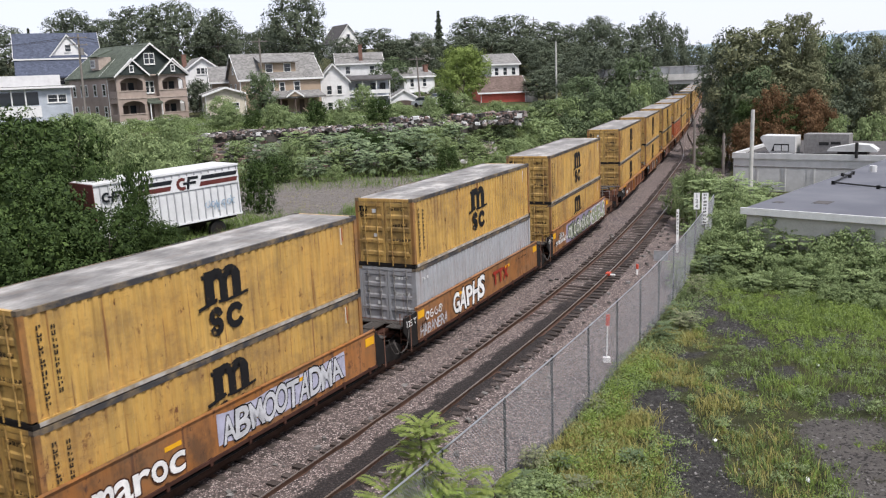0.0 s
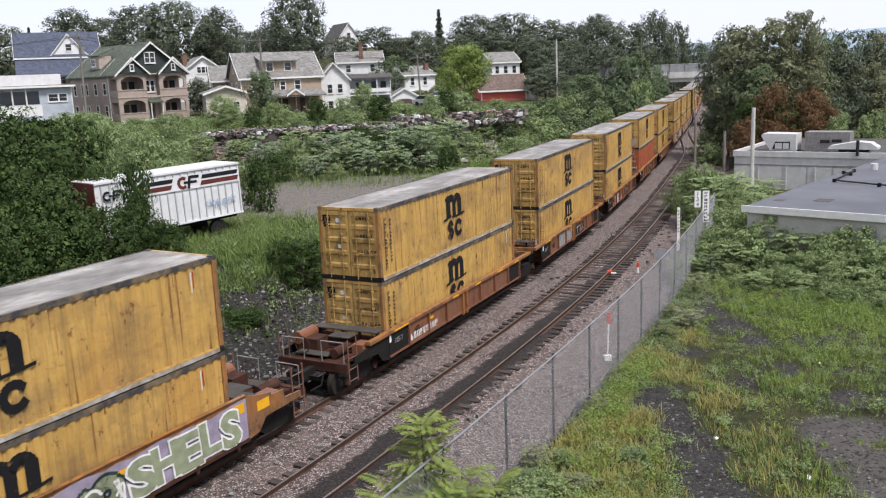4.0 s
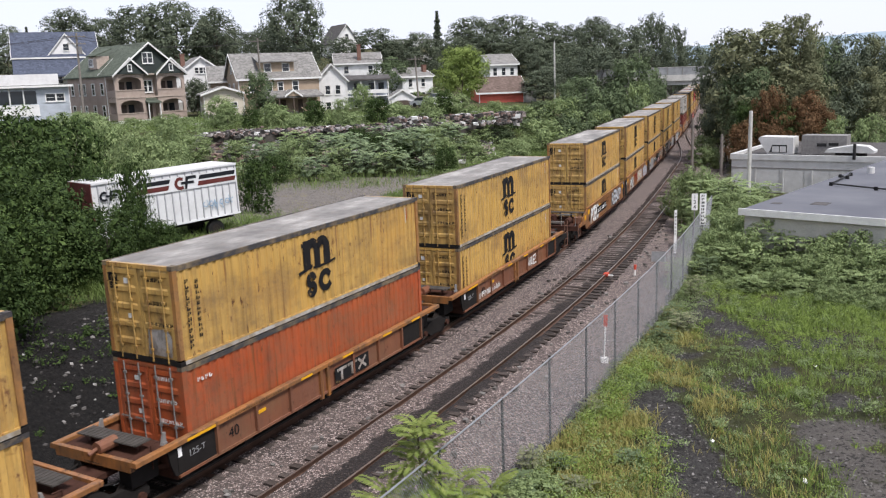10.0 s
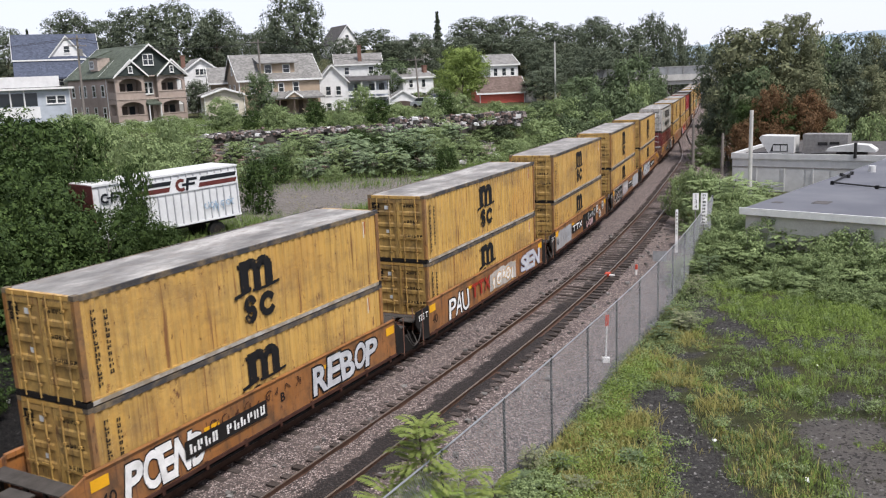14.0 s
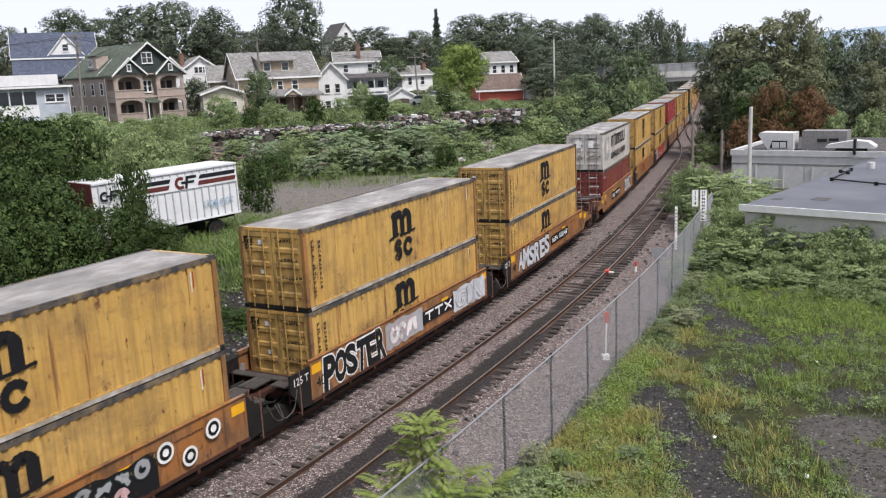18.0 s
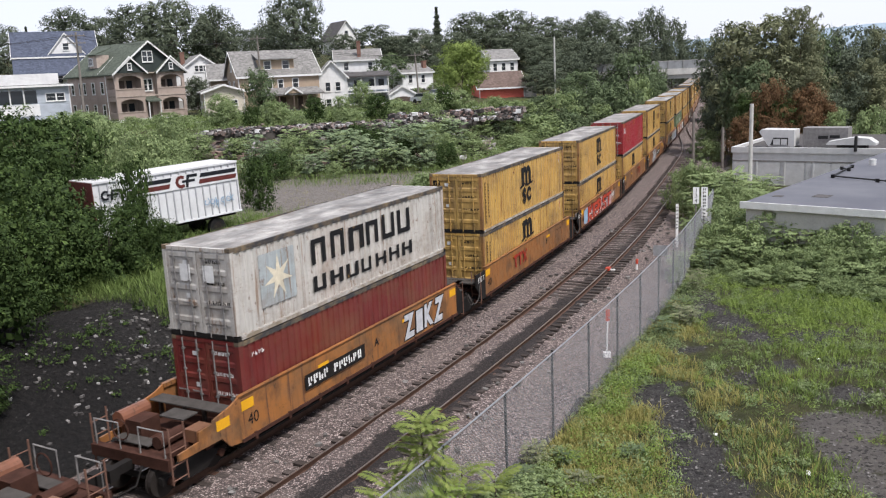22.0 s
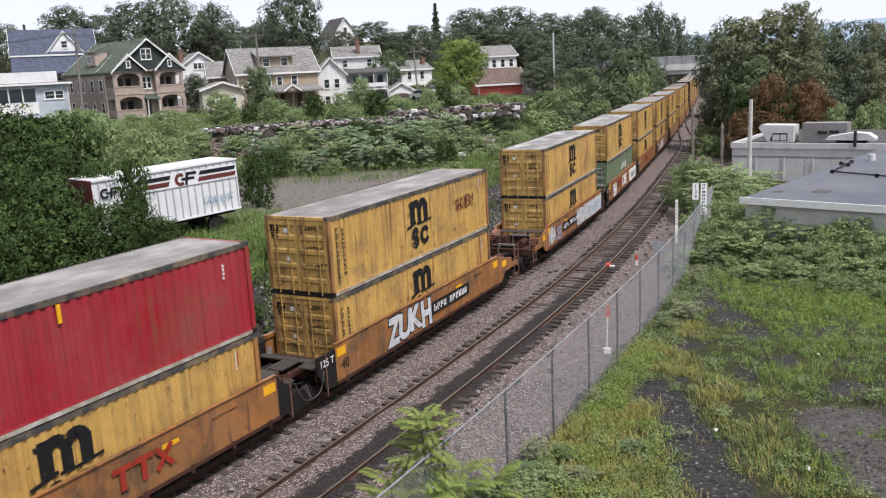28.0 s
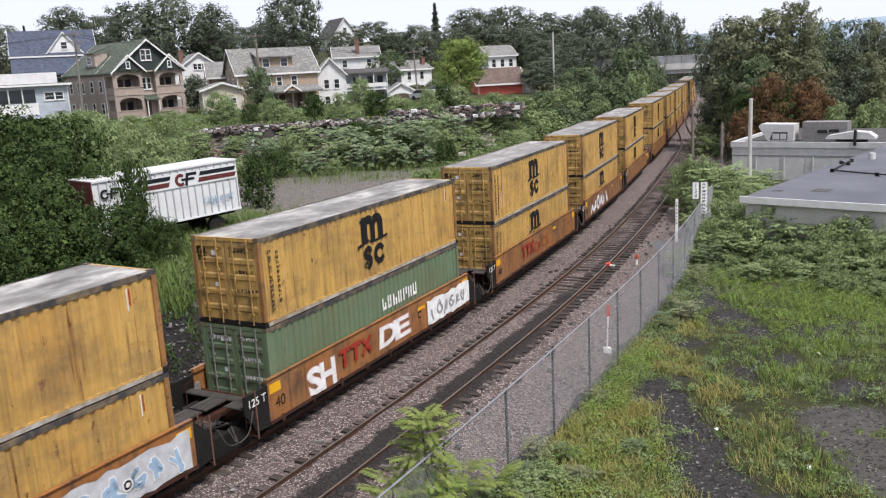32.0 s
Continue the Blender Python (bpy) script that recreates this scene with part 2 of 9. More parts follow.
RED_INK = dull("dull_red_paint", (0.30, 0.035, 0.022), 0.6)
PALE_BLUE = dull("pale_blue_paint", (0.30, 0.42, 0.55), 0.6)
HOT_RED = dull("bright_red_spray_paint", (0.46, 0.06, 0.03), 0.6)
FADED_BLUE = streaked("faded_pale_blue_paint", (0.40, 0.45, 0.46), rust=(0.16, 0.09, 0.05), amount=0.9)
STAR_CREAM = dull("cream_star_paint", (0.66, 0.60, 0.46), 0.7, vary=0.3)
SILVER_SPRAY = dull("silver_spray_paint", (0.52, 0.53, 0.55), 0.5, 0.1, vary=0.35)
MURAL_OLIVE = dull("olive_spray_paint", (0.26, 0.29, 0.19), 0.6, vary=0.4)
MURAL_MAUVE = dull("mauve_spray_paint", (0.30, 0.26, 0.34), 0.6, vary=0.4)
MURAL_DARK = dull("dark_green_spray_paint", (0.035, 0.055, 0.045), 0.6)
PINK_SPRAY = dull("pale_pink_spray_paint", (0.62, 0.42, 0.42), 0.6)
GRATING = dull("worn_dark_grating_steel", (0.075, 0.068, 0.062), 0.7, 0.2, vary=0.4)
PURPLE = dull("purple_spray_paint", (0.17, 0.10, 0.26), 0.6)
LILAC = dull("lilac_grey_paint", (0.40, 0.40, 0.50), 0.6)
LADDER_RUST = dull("rusty_ladder_steel", (0.17, 0.095, 0.07), 0.8, 0.1, vary=0.4)
WHEEL_STEEL = dull("worn_wheel_steel", (0.035, 0.030, 0.027), 0.7, 0.3)


def roof_mat():
    k = Nodes("worn_grey_container_roof", 0.6, 0.0, 0.35)
    v = k.scaled(k.co, 0.5, 1.0, 1.0)
    rnd = k.random()
    comb = k.put("ShaderNodeCombineXYZ", X=k.math("MULTIPLY", rnd, 80.0), Y=k.math("MULTIPLY", rnd, 31.0), Z=0.0)
    add = k.n.new("ShaderNodeVectorMath")
    k.l.new(v, add.inputs[0])
    k.l.new(comb.outputs[0], add.inputs[1])
    v = add.outputs[0]
    base = k.ramp(k.noise(1.1, 6, 0.65, v), (0.34, (0.085, 0.080, 0.075)), (0.5, (0.205, 0.198, 0.184)), (0.68, (0.46, 0.44, 0.41)))
    base = k.mix(k.ramp(k.noise(7, 5, 0.7, v), (0.58, 0.0), (0.68, 0.6)), base, (0.12, 0.085, 0.06))
    base = k.mix(k.ramp(k.noise(2.3, 7, 0.75, v), (0.52, 0.0), (0.66, 0.7)), base, (0.17, 0.14, 0.115))
    base = k.mix(k.math("MULTIPLY", rnd, 0.45), base, (0.17, 0.155, 0.14))
    k.color(base)
    k.bump(k.noise(1.4, 3, 0.5, v), 0.5, 0.05)
    return k.m


ROOF_STEEL = roof_mat()

CUT_LETTERS = {}


def lettering(parent, text, size, m, mat, fat=0.0, name="number"):
    """Readable characters in the built-in font, as a mesh; fat: how far their outline swells."""
    key = (text, size, mat.name, fat)
    if key in CUT_LETTERS:
        return part(name, CUT_LETTERS[key], None, parent, m=m)
    cu = bpy.data.curves.new("characters", "FONT")
    cu.body, cu.size, cu.align_x, cu.extrude, cu.offset = text, size, "CENTER", 0.002, fat
    tmp = new("characters", cu)
    bpy.context.view_layer.update()
    me = bpy.data.meshes.new_from_object(tmp.evaluated_get(bpy.context.evaluated_depsgraph_get()))
    bpy.data.objects.remove(tmp)
    me.materials.clear()
    me.materials.append(mat)
    CUT_LETTERS[key] = me
    return part(name, me, None, parent, m=m)


# ---- containers ----
DOOR_YELLOW = streaked("dirty_yellow_door_paint", (0.60, 0.385, 0.115), rust=(0.16, 0.07, 0.03), amount=0.95, shift=0.25, soot=0.6)
CL, CW, CH = 12.192, 2.438, 2.591
ZB = 3.22


def corrugated(x0, x1, y, z0, z1, out, pitch=0.29, depth=0.038):
    """A corrugated wall along x; out: the side on which the crests lie."""
    sh = Shape()
    n = int((x1 - x0) / pitch)
    p = (x1 - x0) / n
    prof = [(x0, y)]
    for j in range(n):
        a = x0 + j * p
        prof += [(a + 0.44 * p, y), (a + 0.56 * p, y - out * depth), (a + 0.88 * p, y - out * depth), (a + p, y)]
    for (xa, ya), (xb, yb) in zip(prof, prof[1:]):
        q = [(xa, ya, z0), (xb, yb, z0), (xb, yb, z1), (xa, ya, z1)]
        sh.quad(*(q if out < 0 else q[::-1]))
    return sh


def ribbon(sh, pts, w, m, depth=0.003):
    """A flat stroke through pts in the plane of m."""
    pts = [Vector((*p, 0)) for p in pts]
    for j in range(len(pts) - 1):
        d = (pts[j + 1] - pts[j])
        if d.length < 1e-6:
            continue
        d.normalize()
        n = Vector((-d.y, d.x, 0)) * w / 2
        a, b = pts[j] - d * w * 0.35, pts[j + 1] + d * w * 0.35
        zz = Vector((0, 0, depth + 0.0004 * (j % 3)))
        sh.quad(*[tuple(m @ (p + zz)) for p in (a - n, b - n, b + n, a + n)])


def arc(cx, cy, r, a0, a1, n=8):
    return [(cx + r * math.cos(radians(a0 + (a1 - a0) * i / n)), cy + r * math.sin(radians(a0 + (a1 - a0) * i / n))) for i in range(n + 1)]


SIDE = Matrix.Translation((0, -CW / 2 - 0.004, 0)) @ pose(0, 0, 0, 90, 0, 0)   # x along the box, y up, towards the right


def arch_mark(m, h=1.0):
    """Three pillars under two low arches on a waved foot line: the dark mark of the shipping line."""
    sh = Shape()
    for x, w, z1 in ((-0.51, 0.34, 0.80), (0.0, 0.29, 0.60), (0.50, 0.33, 0.58)):
        ribbon(sh, [(x * h, 0.14 * h), (x * h, z1 * h)], w * h, m)
    for cx in (-0.25, 0.27):
        ribbon(sh, [(cx * h + a * 1.0, b) for a, b in arc(0, 0.56 * h, 0.245 * h, 165, 0, 8)], 0.27 * h, m, 0.005)
    ribbon(sh, [(-0.72 * h, 0.80 * h), (-0.45 * h, 0.84 * h)], 0.13 * h, m, 0.006)
    ribbon(sh, [(-0.93 * h, -0.02 * h), (-0.70 * h, 0.02 * h), (-0.30 * h, 0.11 * h)], 0.10 * h, m, 0.006)
    ribbon(sh, [(-0.20 * h, 0.05 * h), (0.10 * h, 0.03 * h), (0.45 * h, 0.05 * h), (0.90 * h, 0.10 * h)], 0.08 * h, m, 0.0065)
    return sh


def two_curls(m, h=1.0):
    """Two rounded curls below the mark."""
    sh = Shape()
    ribbon(sh, arc(-0.36 * h, 0.39 * h, 0.155 * h, 15, 260, 9) + arc(-0.36 * h, 0.10 * h, 0.155 * h, 80, -165, 9), 0.18 * h, m)
    ribbon(sh, arc(0.36 * h, 0.245 * h, 0.255 * h, 40, 320, 12), 0.19 * h, m)
    return sh


def bars(n, step, w, h, m, across=False, seed=1, weight=0.3, even=False):
    """A row of plain bars in place of lettering: two posts of uneven height for each character."""
    sh, rnd = Shape(), random.Random(seed)
    for i in range(n):
        x, y = (i * step, 0) if across else (0, -i * step)
        ww, hh = w * rnd.uniform(0.8, 1.0), h * rnd.uniform(0.9, 1.0)
        t = ww * rnd.uniform(0.9, 1.2) * (weight + 0.06)
        low = 0.0 if even else rnd.choice((0.0, 0.0, 0.42))
        high = 1.0 if low or even else rnd.choice((1.0, 0.6))
        foot = 0.0 if even else rnd.choice((0.0, 0.0, hh * 0.26))
        beam = rnd.choice((0.0, 0.40, 0.80)) * hh if even else 0.0
        for a, b, c, d in ((0, 0, t, hh), (ww - t, low * hh, ww, high * hh), (t, beam, ww - t, beam + 0.2 * hh if even else foot)):
            if d > b:
                sh.quad(*[tuple(m @ Vector((x + u, y + v, 0.003))) for u, v in ((a, b), (c, b), (c, d), (a, d))])
    return sh


def star(m, r, n=7):
    sh = Shape()
    for i in range(n):
        a = i * math.tau / n + math.pi / 2
        p = [(0, 0), (r * 0.34 * math.cos(a - 0.45), r * 0.34 * math.sin(a - 0.45)), (r * math.cos(a), r * math.sin(a)), (r * 0.34 * math.cos(a + 0.45), r * 0.34 * math.sin(a + 0.45))]
        sh.quad(*[tuple(m @ Vector((x, y, 0.003))) for x, y in p])
    return sh


def container(paint, label, marks):
    """A forty-foot box with its door end towards -x; its base is the middle of the floor."""
    ob = thing("shipping_container", label, "container", group="containers on the train")
    X, Y = CL / 2, CW / 2
    for sgn in (-1, 1):
        part("side_wall", corrugated(-X + 0.12, X - 0.12, sgn * (Y - 0.012), 0.16, CH - 0.10, sgn), paint, ob)
        low, top = Shape(), Shape()
        low.box(-X + 0.16, min(sgn * Y, sgn * (Y - 0.06)), 0.02, X - 0.16, max(sgn * Y, sgn * (Y - 0.06)), 0.165)
        top.box(-X + 0.16, min(sgn * Y, sgn * (Y - 0.07)), CH - 0.15, X - 0.16, max(sgn * Y, sgn * (Y - 0.07)), CH - 0.015)
        part("bottom_side_rail", low, paint, ob)
        part("rail_edge", Shape().box(*sorted_box(-X + 0.17, sgn * (Y + 0.004), 0.022, X - 0.17, sgn * (Y - 0.03), 0.125)), RAIL_TOP, ob, "pale scraped steel edge")
        part("top_side_rail", top, DARK_TOP, ob, "blackened steel rail")
    roof = Shape()
    n = 40
    rr = random.Random(len(label))
    dents = [(rr.uniform(-5, 5), rr.uniform(-0.7, 0.7), rr.uniform(0.5, 1.4), rr.uniform(0.008, 0.03)) for _ in range(6)]

    def rz(x, y):
        return CH - 0.02 - sum(d * math.exp(-((x - a) ** 2 + (y - b) ** 2) / (w * w)) for a, b, w, d in dents) - (0.012 if (int((x + X) / 0.3) % 2) else 0.0) * (abs(y) < 1.1)
    ys = [-Y + 0.07, -0.75, -0.3, 0.3, 0.75, Y - 0.07]
    for i in range(n):
        a, b = -X + 0.1 + (CL - 0.2) * i / n, -X + 0.1 + (CL - 0.2) * (i + 1) / n
        for c, d in zip(ys, ys[1:]):
            roof.quad((a, c, rz(a, c)), (b, c, rz(b, c)), (b, d, rz(b, d)), (a, d, rz(a, d)))
    part("roof", roof, ROOF_STEEL, ob, "dented grey steel roof with worn paint")
    # frames of both ends
    for sx in (-1, 1):
        for sy in (-1, 1):
            part("corner_post", Shape().box(*sorted_box(sx * X, sy * Y, 0.17, sx * (X - 0.15), sy * (Y - 0.11), CH - 0.12)), POST_YELLOW if paint == YELLOW else paint, ob)
            for z in (0, CH - 0.118):
                part("corner_casting", Shape().box(*sorted_box(sx * (X + 0.003), sy * (Y + 0.003), z, sx * (X - 0.178), sy * (Y - 0.16), z + 0.118)), DIRTY_STEEL if z == 0 else DARK_TOP, ob)
        part("header", Shape().box(*sorted_box(sx * X, -Y + 0.16, CH - 0.12, sx * (X - 0.10), Y - 0.16, CH - 0.015)), paint, ob)
        part("end_sill", Shape().box(*sorted_box(sx * X, -Y + 0.16, 0.01, sx * (X - 0.10), Y - 0.16, 0.15)), DIRTY_STEEL, ob)
    far = Shape()
    for i in range(8):
        y0 = -Y + 0.11 + (CW - 0.22) * i / 8
        w = (CW - 0.22) / 8
        far.box(X - 0.07 - 0.03 * (i % 2), y0, 0.15, X - 0.03 - 0.03 * (i % 2), y0 + w, CH - 0.12)
    part("end_wall", far, paint, ob)
    part("underframe", Shape().box(-X + 0.15, -Y + 0.07, 0.03, X - 0.15, Y - 0.07, 0.14), DIRTY_STEEL, ob)
    # doors
    for sy in (-1, 1):
        y0, y1 = (0.012, Y - 0.115) if sy > 0 else (-Y + 0.115, -0.012)
        leaf = Shape().box(-X + 0.035, y0, 0.16, -X + 0.075, y1, CH - 0.125)
        leaf.box(-X + 0.012, y0, 0.16, -X + 0.035, y0 + 0.10, CH - 0.125).box(-X + 0.012, y1 - 0.10, 0.16, -X + 0.035, y1, CH - 0.125)
        hgt = (CH - 0.29) / 5
        for i in range(5):
            z = 0.16 + i * hgt
            leaf.prism([(0, 0), (0.025, 0.05), (0.025, 0.16), (0, 0.21)], Matrix.Translation((-X + 0.035, y1 - 0.1, z + hgt - 0.21)) @ Matrix(((-1, 0, 0, 0), (0, 0, -1, 0), (0, 1, 0, 0), (0, 0, 0, 1))), y1 - y0 - 0.2)
        door = part("door", leaf, DOOR_YELLOW if paint == YELLOW else paint, ob)
        for f in (0.26, 0.74):
            y = y0 + (y1 - y0) * f
            rod = Shape().tube([(-X - 0.012, y, 0.06), (-X - 0.012, y, CH - 0.05)], 0.019, 6)
            for z in (0.35, 0.9, 1.6, 2.2):
                rod.box(-X - 0.03, y - 0.045, z, -X + 0.02, y + 0.045, z + 0.06)
            rod.box(-X - 0.03, y - 0.03, 0.98, -X - 0.018, y + 0.30 * sy, 1.02)
            part("locking_bar", rod, DOOR_YELLOW if paint == YELLOW else GREY_STEEL, door, "painted locking bar" if paint == YELLOW else "galvanised locking bar")
    marks(ob)
    return ob


def sorted_box(x0, y0, z0, x1, y1, z1):
    return min(x0, x1), min(y0, y1), min(z0, z1), max(x0, x1), max(y0, y1), max(z0, z1)


DOOR_END = Matrix.Translation((-CL / 2 + 0.008, 0, 0)) @ Matrix(((0, 0, -1, 0), (-1, 0, 0, 0), (0, 1, 0, 0), (0, 0, 0, 1)))   # x to the viewer's right, y up


def door_labels(ob, col, seed):
    rnd = random.Random(seed)
    for i in range(3):
        z = (2.15, 1.55, 1.0)[i]
        part("marking", bars(4 + i, 0.13, 0.10, 0.11, DOOR_END @ Matrix.Translation((0.32, z, 0)), True, seed + i), col, ob)
    for x, y, w in ((-0.42, 2.12, 0.16), (-0.40, 1.20, 0.13)):
        h = w * rnd.uniform(0.7, 1.2)
        part("placard", Shape().quad(*[tuple(DOOR_END @ Vector((x + a * w / 2, y + b * h / 2, 0.004))) for a, b in ((-1, -1), (1, -1), (1, 1), (-1, 1))]), WHITE_INK, ob, "small white placard")


def marks_yellow(ob):
    part("arch_logo", arch_mark(SIDE @ Matrix.Translation((-0.20, 1.31, 0)), 1.0), INK, ob, "black arched company mark")
    part("curl_logo", two_curls(SIDE @ Matrix.Translation((-0.20, 0.61, 0)), 1.0), INK, ob, "black curled company mark")
    part("lettering", bars(13, 0.142, 0.13, 0.112, SIDE @ Matrix.Translation((-5.72, 2.08, 0)), False, 3), INK, ob)
    part("lettering", bars(11, 0.142, 0.12, 0.105, SIDE @ Matrix.Translation((-5.37, 2.02, 0)), False, 4), INK, ob)
    part("marking", Shape().box(5.23, -CW / 2 - 0.006, 1.90, 5.265, -CW / 2 - 0.001, 2.33), RED_INK, ob, "small red mark")
    part("marking", Shape().box(5.16, -CW / 2 - 0.006, 1.80, 5.19, -CW / 2 - 0.001, 2.33), WHITE_INK, ob, "small white mark")
    part("arch_logo", arch_mark(DOOR_END @ Matrix.Translation((-0.88, 2.08, 0)), 0.24), INK, ob)
    part("curl_logo", two_curls(DOOR_END @ Matrix.Translation((-0.88, 1.91, 0)), 0.24), INK, ob)
    door_labels(ob, INK, 11)


def marks_plain(ob):
    door_labels(ob, WHITE_INK, 21)
    part("lettering", bars(4, 0.14, 0.10, 0.12, SIDE @ Matrix.Translation((-5.6, 2.05, 0)), True, 8), WHITE_INK, ob)


def marks_white(ob):
    part("lettering", bars(6, 1.02, 0.92, 0.86, SIDE @ Matrix.Translation((-2.55, 1.36, 0)), True, 31, 0.20, True), INK, ob, "large black block lettering")
    part("lettering", bars(7, 0.89, 0.72, 0.50, SIDE @ Matrix.Translation((-2.55, 0.52, 0)), True, 34, 0.20, True), INK, ob, "large black block lettering")
    part("star_ground", Shape().box(-5.0, -CW / 2 - 0.006, 0.66, -3.4, -CW / 2 - 0.002, 2.18), FADED_BLUE, ob, "faded pale blue square")
    part("star_logo", star(SIDE @ Matrix.Translation((-4.18, 1.42, 0.004)), 0.66), STAR_CREAM, ob, "chalky cream star")
    for y in (-0.42, 0.42):
        part("door_patch", Shape().prism([(y - 0.19, 1.62), (y + 0.19, 1.62), (y + 0.19, 2.10), (y - 0.19, 2.10)], DOOR_END @ Matrix.Translation((0, 0, 0.028)), 0.004), WHITE_INK, ob, "white painted panel on the door")
    door_labels(ob, INK, 33)


def marks_green(ob):
    part("lettering", bars(7, 0.36, 0.28, 0.46, SIDE @ Matrix.Translation((0.1, 1.38, 0)), True, 41, 0.26), WHITE_INK, ob, "white block lettering")
    part("lettering", bars(6, 0.14, 0.11, 0.14, DOOR_END @ Matrix.Translation((-0.9, 2.1, 0)), True, 42), WHITE_INK, ob)
    door_labels(ob, WHITE_INK, 43)


def marks_red(ob):
    part("lettering", bars(3, 0.31, 0.25, 0.44, SIDE @ Matrix.Translation((-5.64, 1.64, 0)), True, 51), WHITE_INK, ob, "white block lettering")
    part("lettering", bars(4, 0.11, 0.09, 0.09, SIDE @ Matrix.Translation((5.0, 2.1, 0)), False, 52), WHITE_INK, ob)
    part("stripe", Shape().box(0.05, -CW / 2 - 0.012, 2.0, 0.15, -CW / 2 - 0.002, 2.42).box(-5.7, -CW / 2 - 0.012, 2.2, -5.6, -CW / 2 - 0.002, 2.42), YELLOW_MARK, ob)
    door_labels(ob, WHITE_INK, 53)


BOXES = {
    "Y": (YELLOW, "weathered yellow corrugated steel shipping container with black arched marks", marks_yellow),
    "G": (GREY_PAINT, "plain light grey corrugated steel shipping container, scuffed", marks_plain),
    "O": (ORANGE_BOX, "orange-red corrugated steel shipping container with rusty doors", marks_plain),
    "W": (WHITE_BOX, "dirty white steel shipping container with large black block lettering", marks_white),
    "M": (MAROON, "maroon corrugated steel shipping container with scraped paint", marks_plain),
    "R": (RED_BOX, "bright red corrugated steel shipping container with white marks", marks_red),
    "C": (GREEN_BOX, "dull green corrugated steel shipping container with white lettering", marks_green),
}

# ---- well cars ----


def bogie(parent, x):
    """A two-axle truck under x."""
    holder = part("truck", Shape().box(x - 0.25, -0.95, 0.42, x + 0.25, 0.95, 0.74), DIRTY_STEEL, parent)
    for sy in (-1, 1):
        fr = Shape()
        y = sy * 1.02
        poly = [(-1.15, 0.42), (-1.15, 0.62), (-0.75, 0.62), (-0.45, 0.82), (0.45, 0.82), (0.75, 0.62), (1.15, 0.62), (1.15, 0.42), (0.7, 0.46), (0.42, 0.24), (-0.42, 0.24), (-0.7, 0.46)]
        fr.prism(poly, Matrix.Translation((x, y + 0.07, 0)) @ pose(0, 0, 0, 90, 0, 0), 0.14)
        part("side_frame", fr, DIRTY_STEEL, holder)
        for i in range(3 if sy < 0 else 0):
            part("spring", Shape().tube([(x - 0.2 + 0.2 * i, y, 0.30), (x - 0.2 + 0.2 * i, y, 0.55)], 0.07, 8), RUST, holder)
        for sx in (-1, 1):
            part("bearing_cap", Shape().tube([(x + sx * 0.89, y, 0.46), (x + sx * 0.89, y + sy * 0.15, 0.46)], 0.11, 10), RUST, holder)
    for sx in (-1, 1):
        wx = x + sx * 0.89
        wheel = Shape()
        for sy in (-1, 1):
            wheel.tube([(wx, sy * 0.70, 0.42), (wx, sy * 0.83, 0.42)], 0.42, 20)
            wheel.tube([(wx, sy * 0.665, 0.42), (wx, sy * 0.70, 0.42)], 0.45, 20)
        wheel.tube([(wx, -0.70, 0.42), (wx, 0.70, 0.42)], 0.08, 8)
        part("wheelset", wheel, WHEEL_STEEL, holder, "worn steel wheels on an axle")


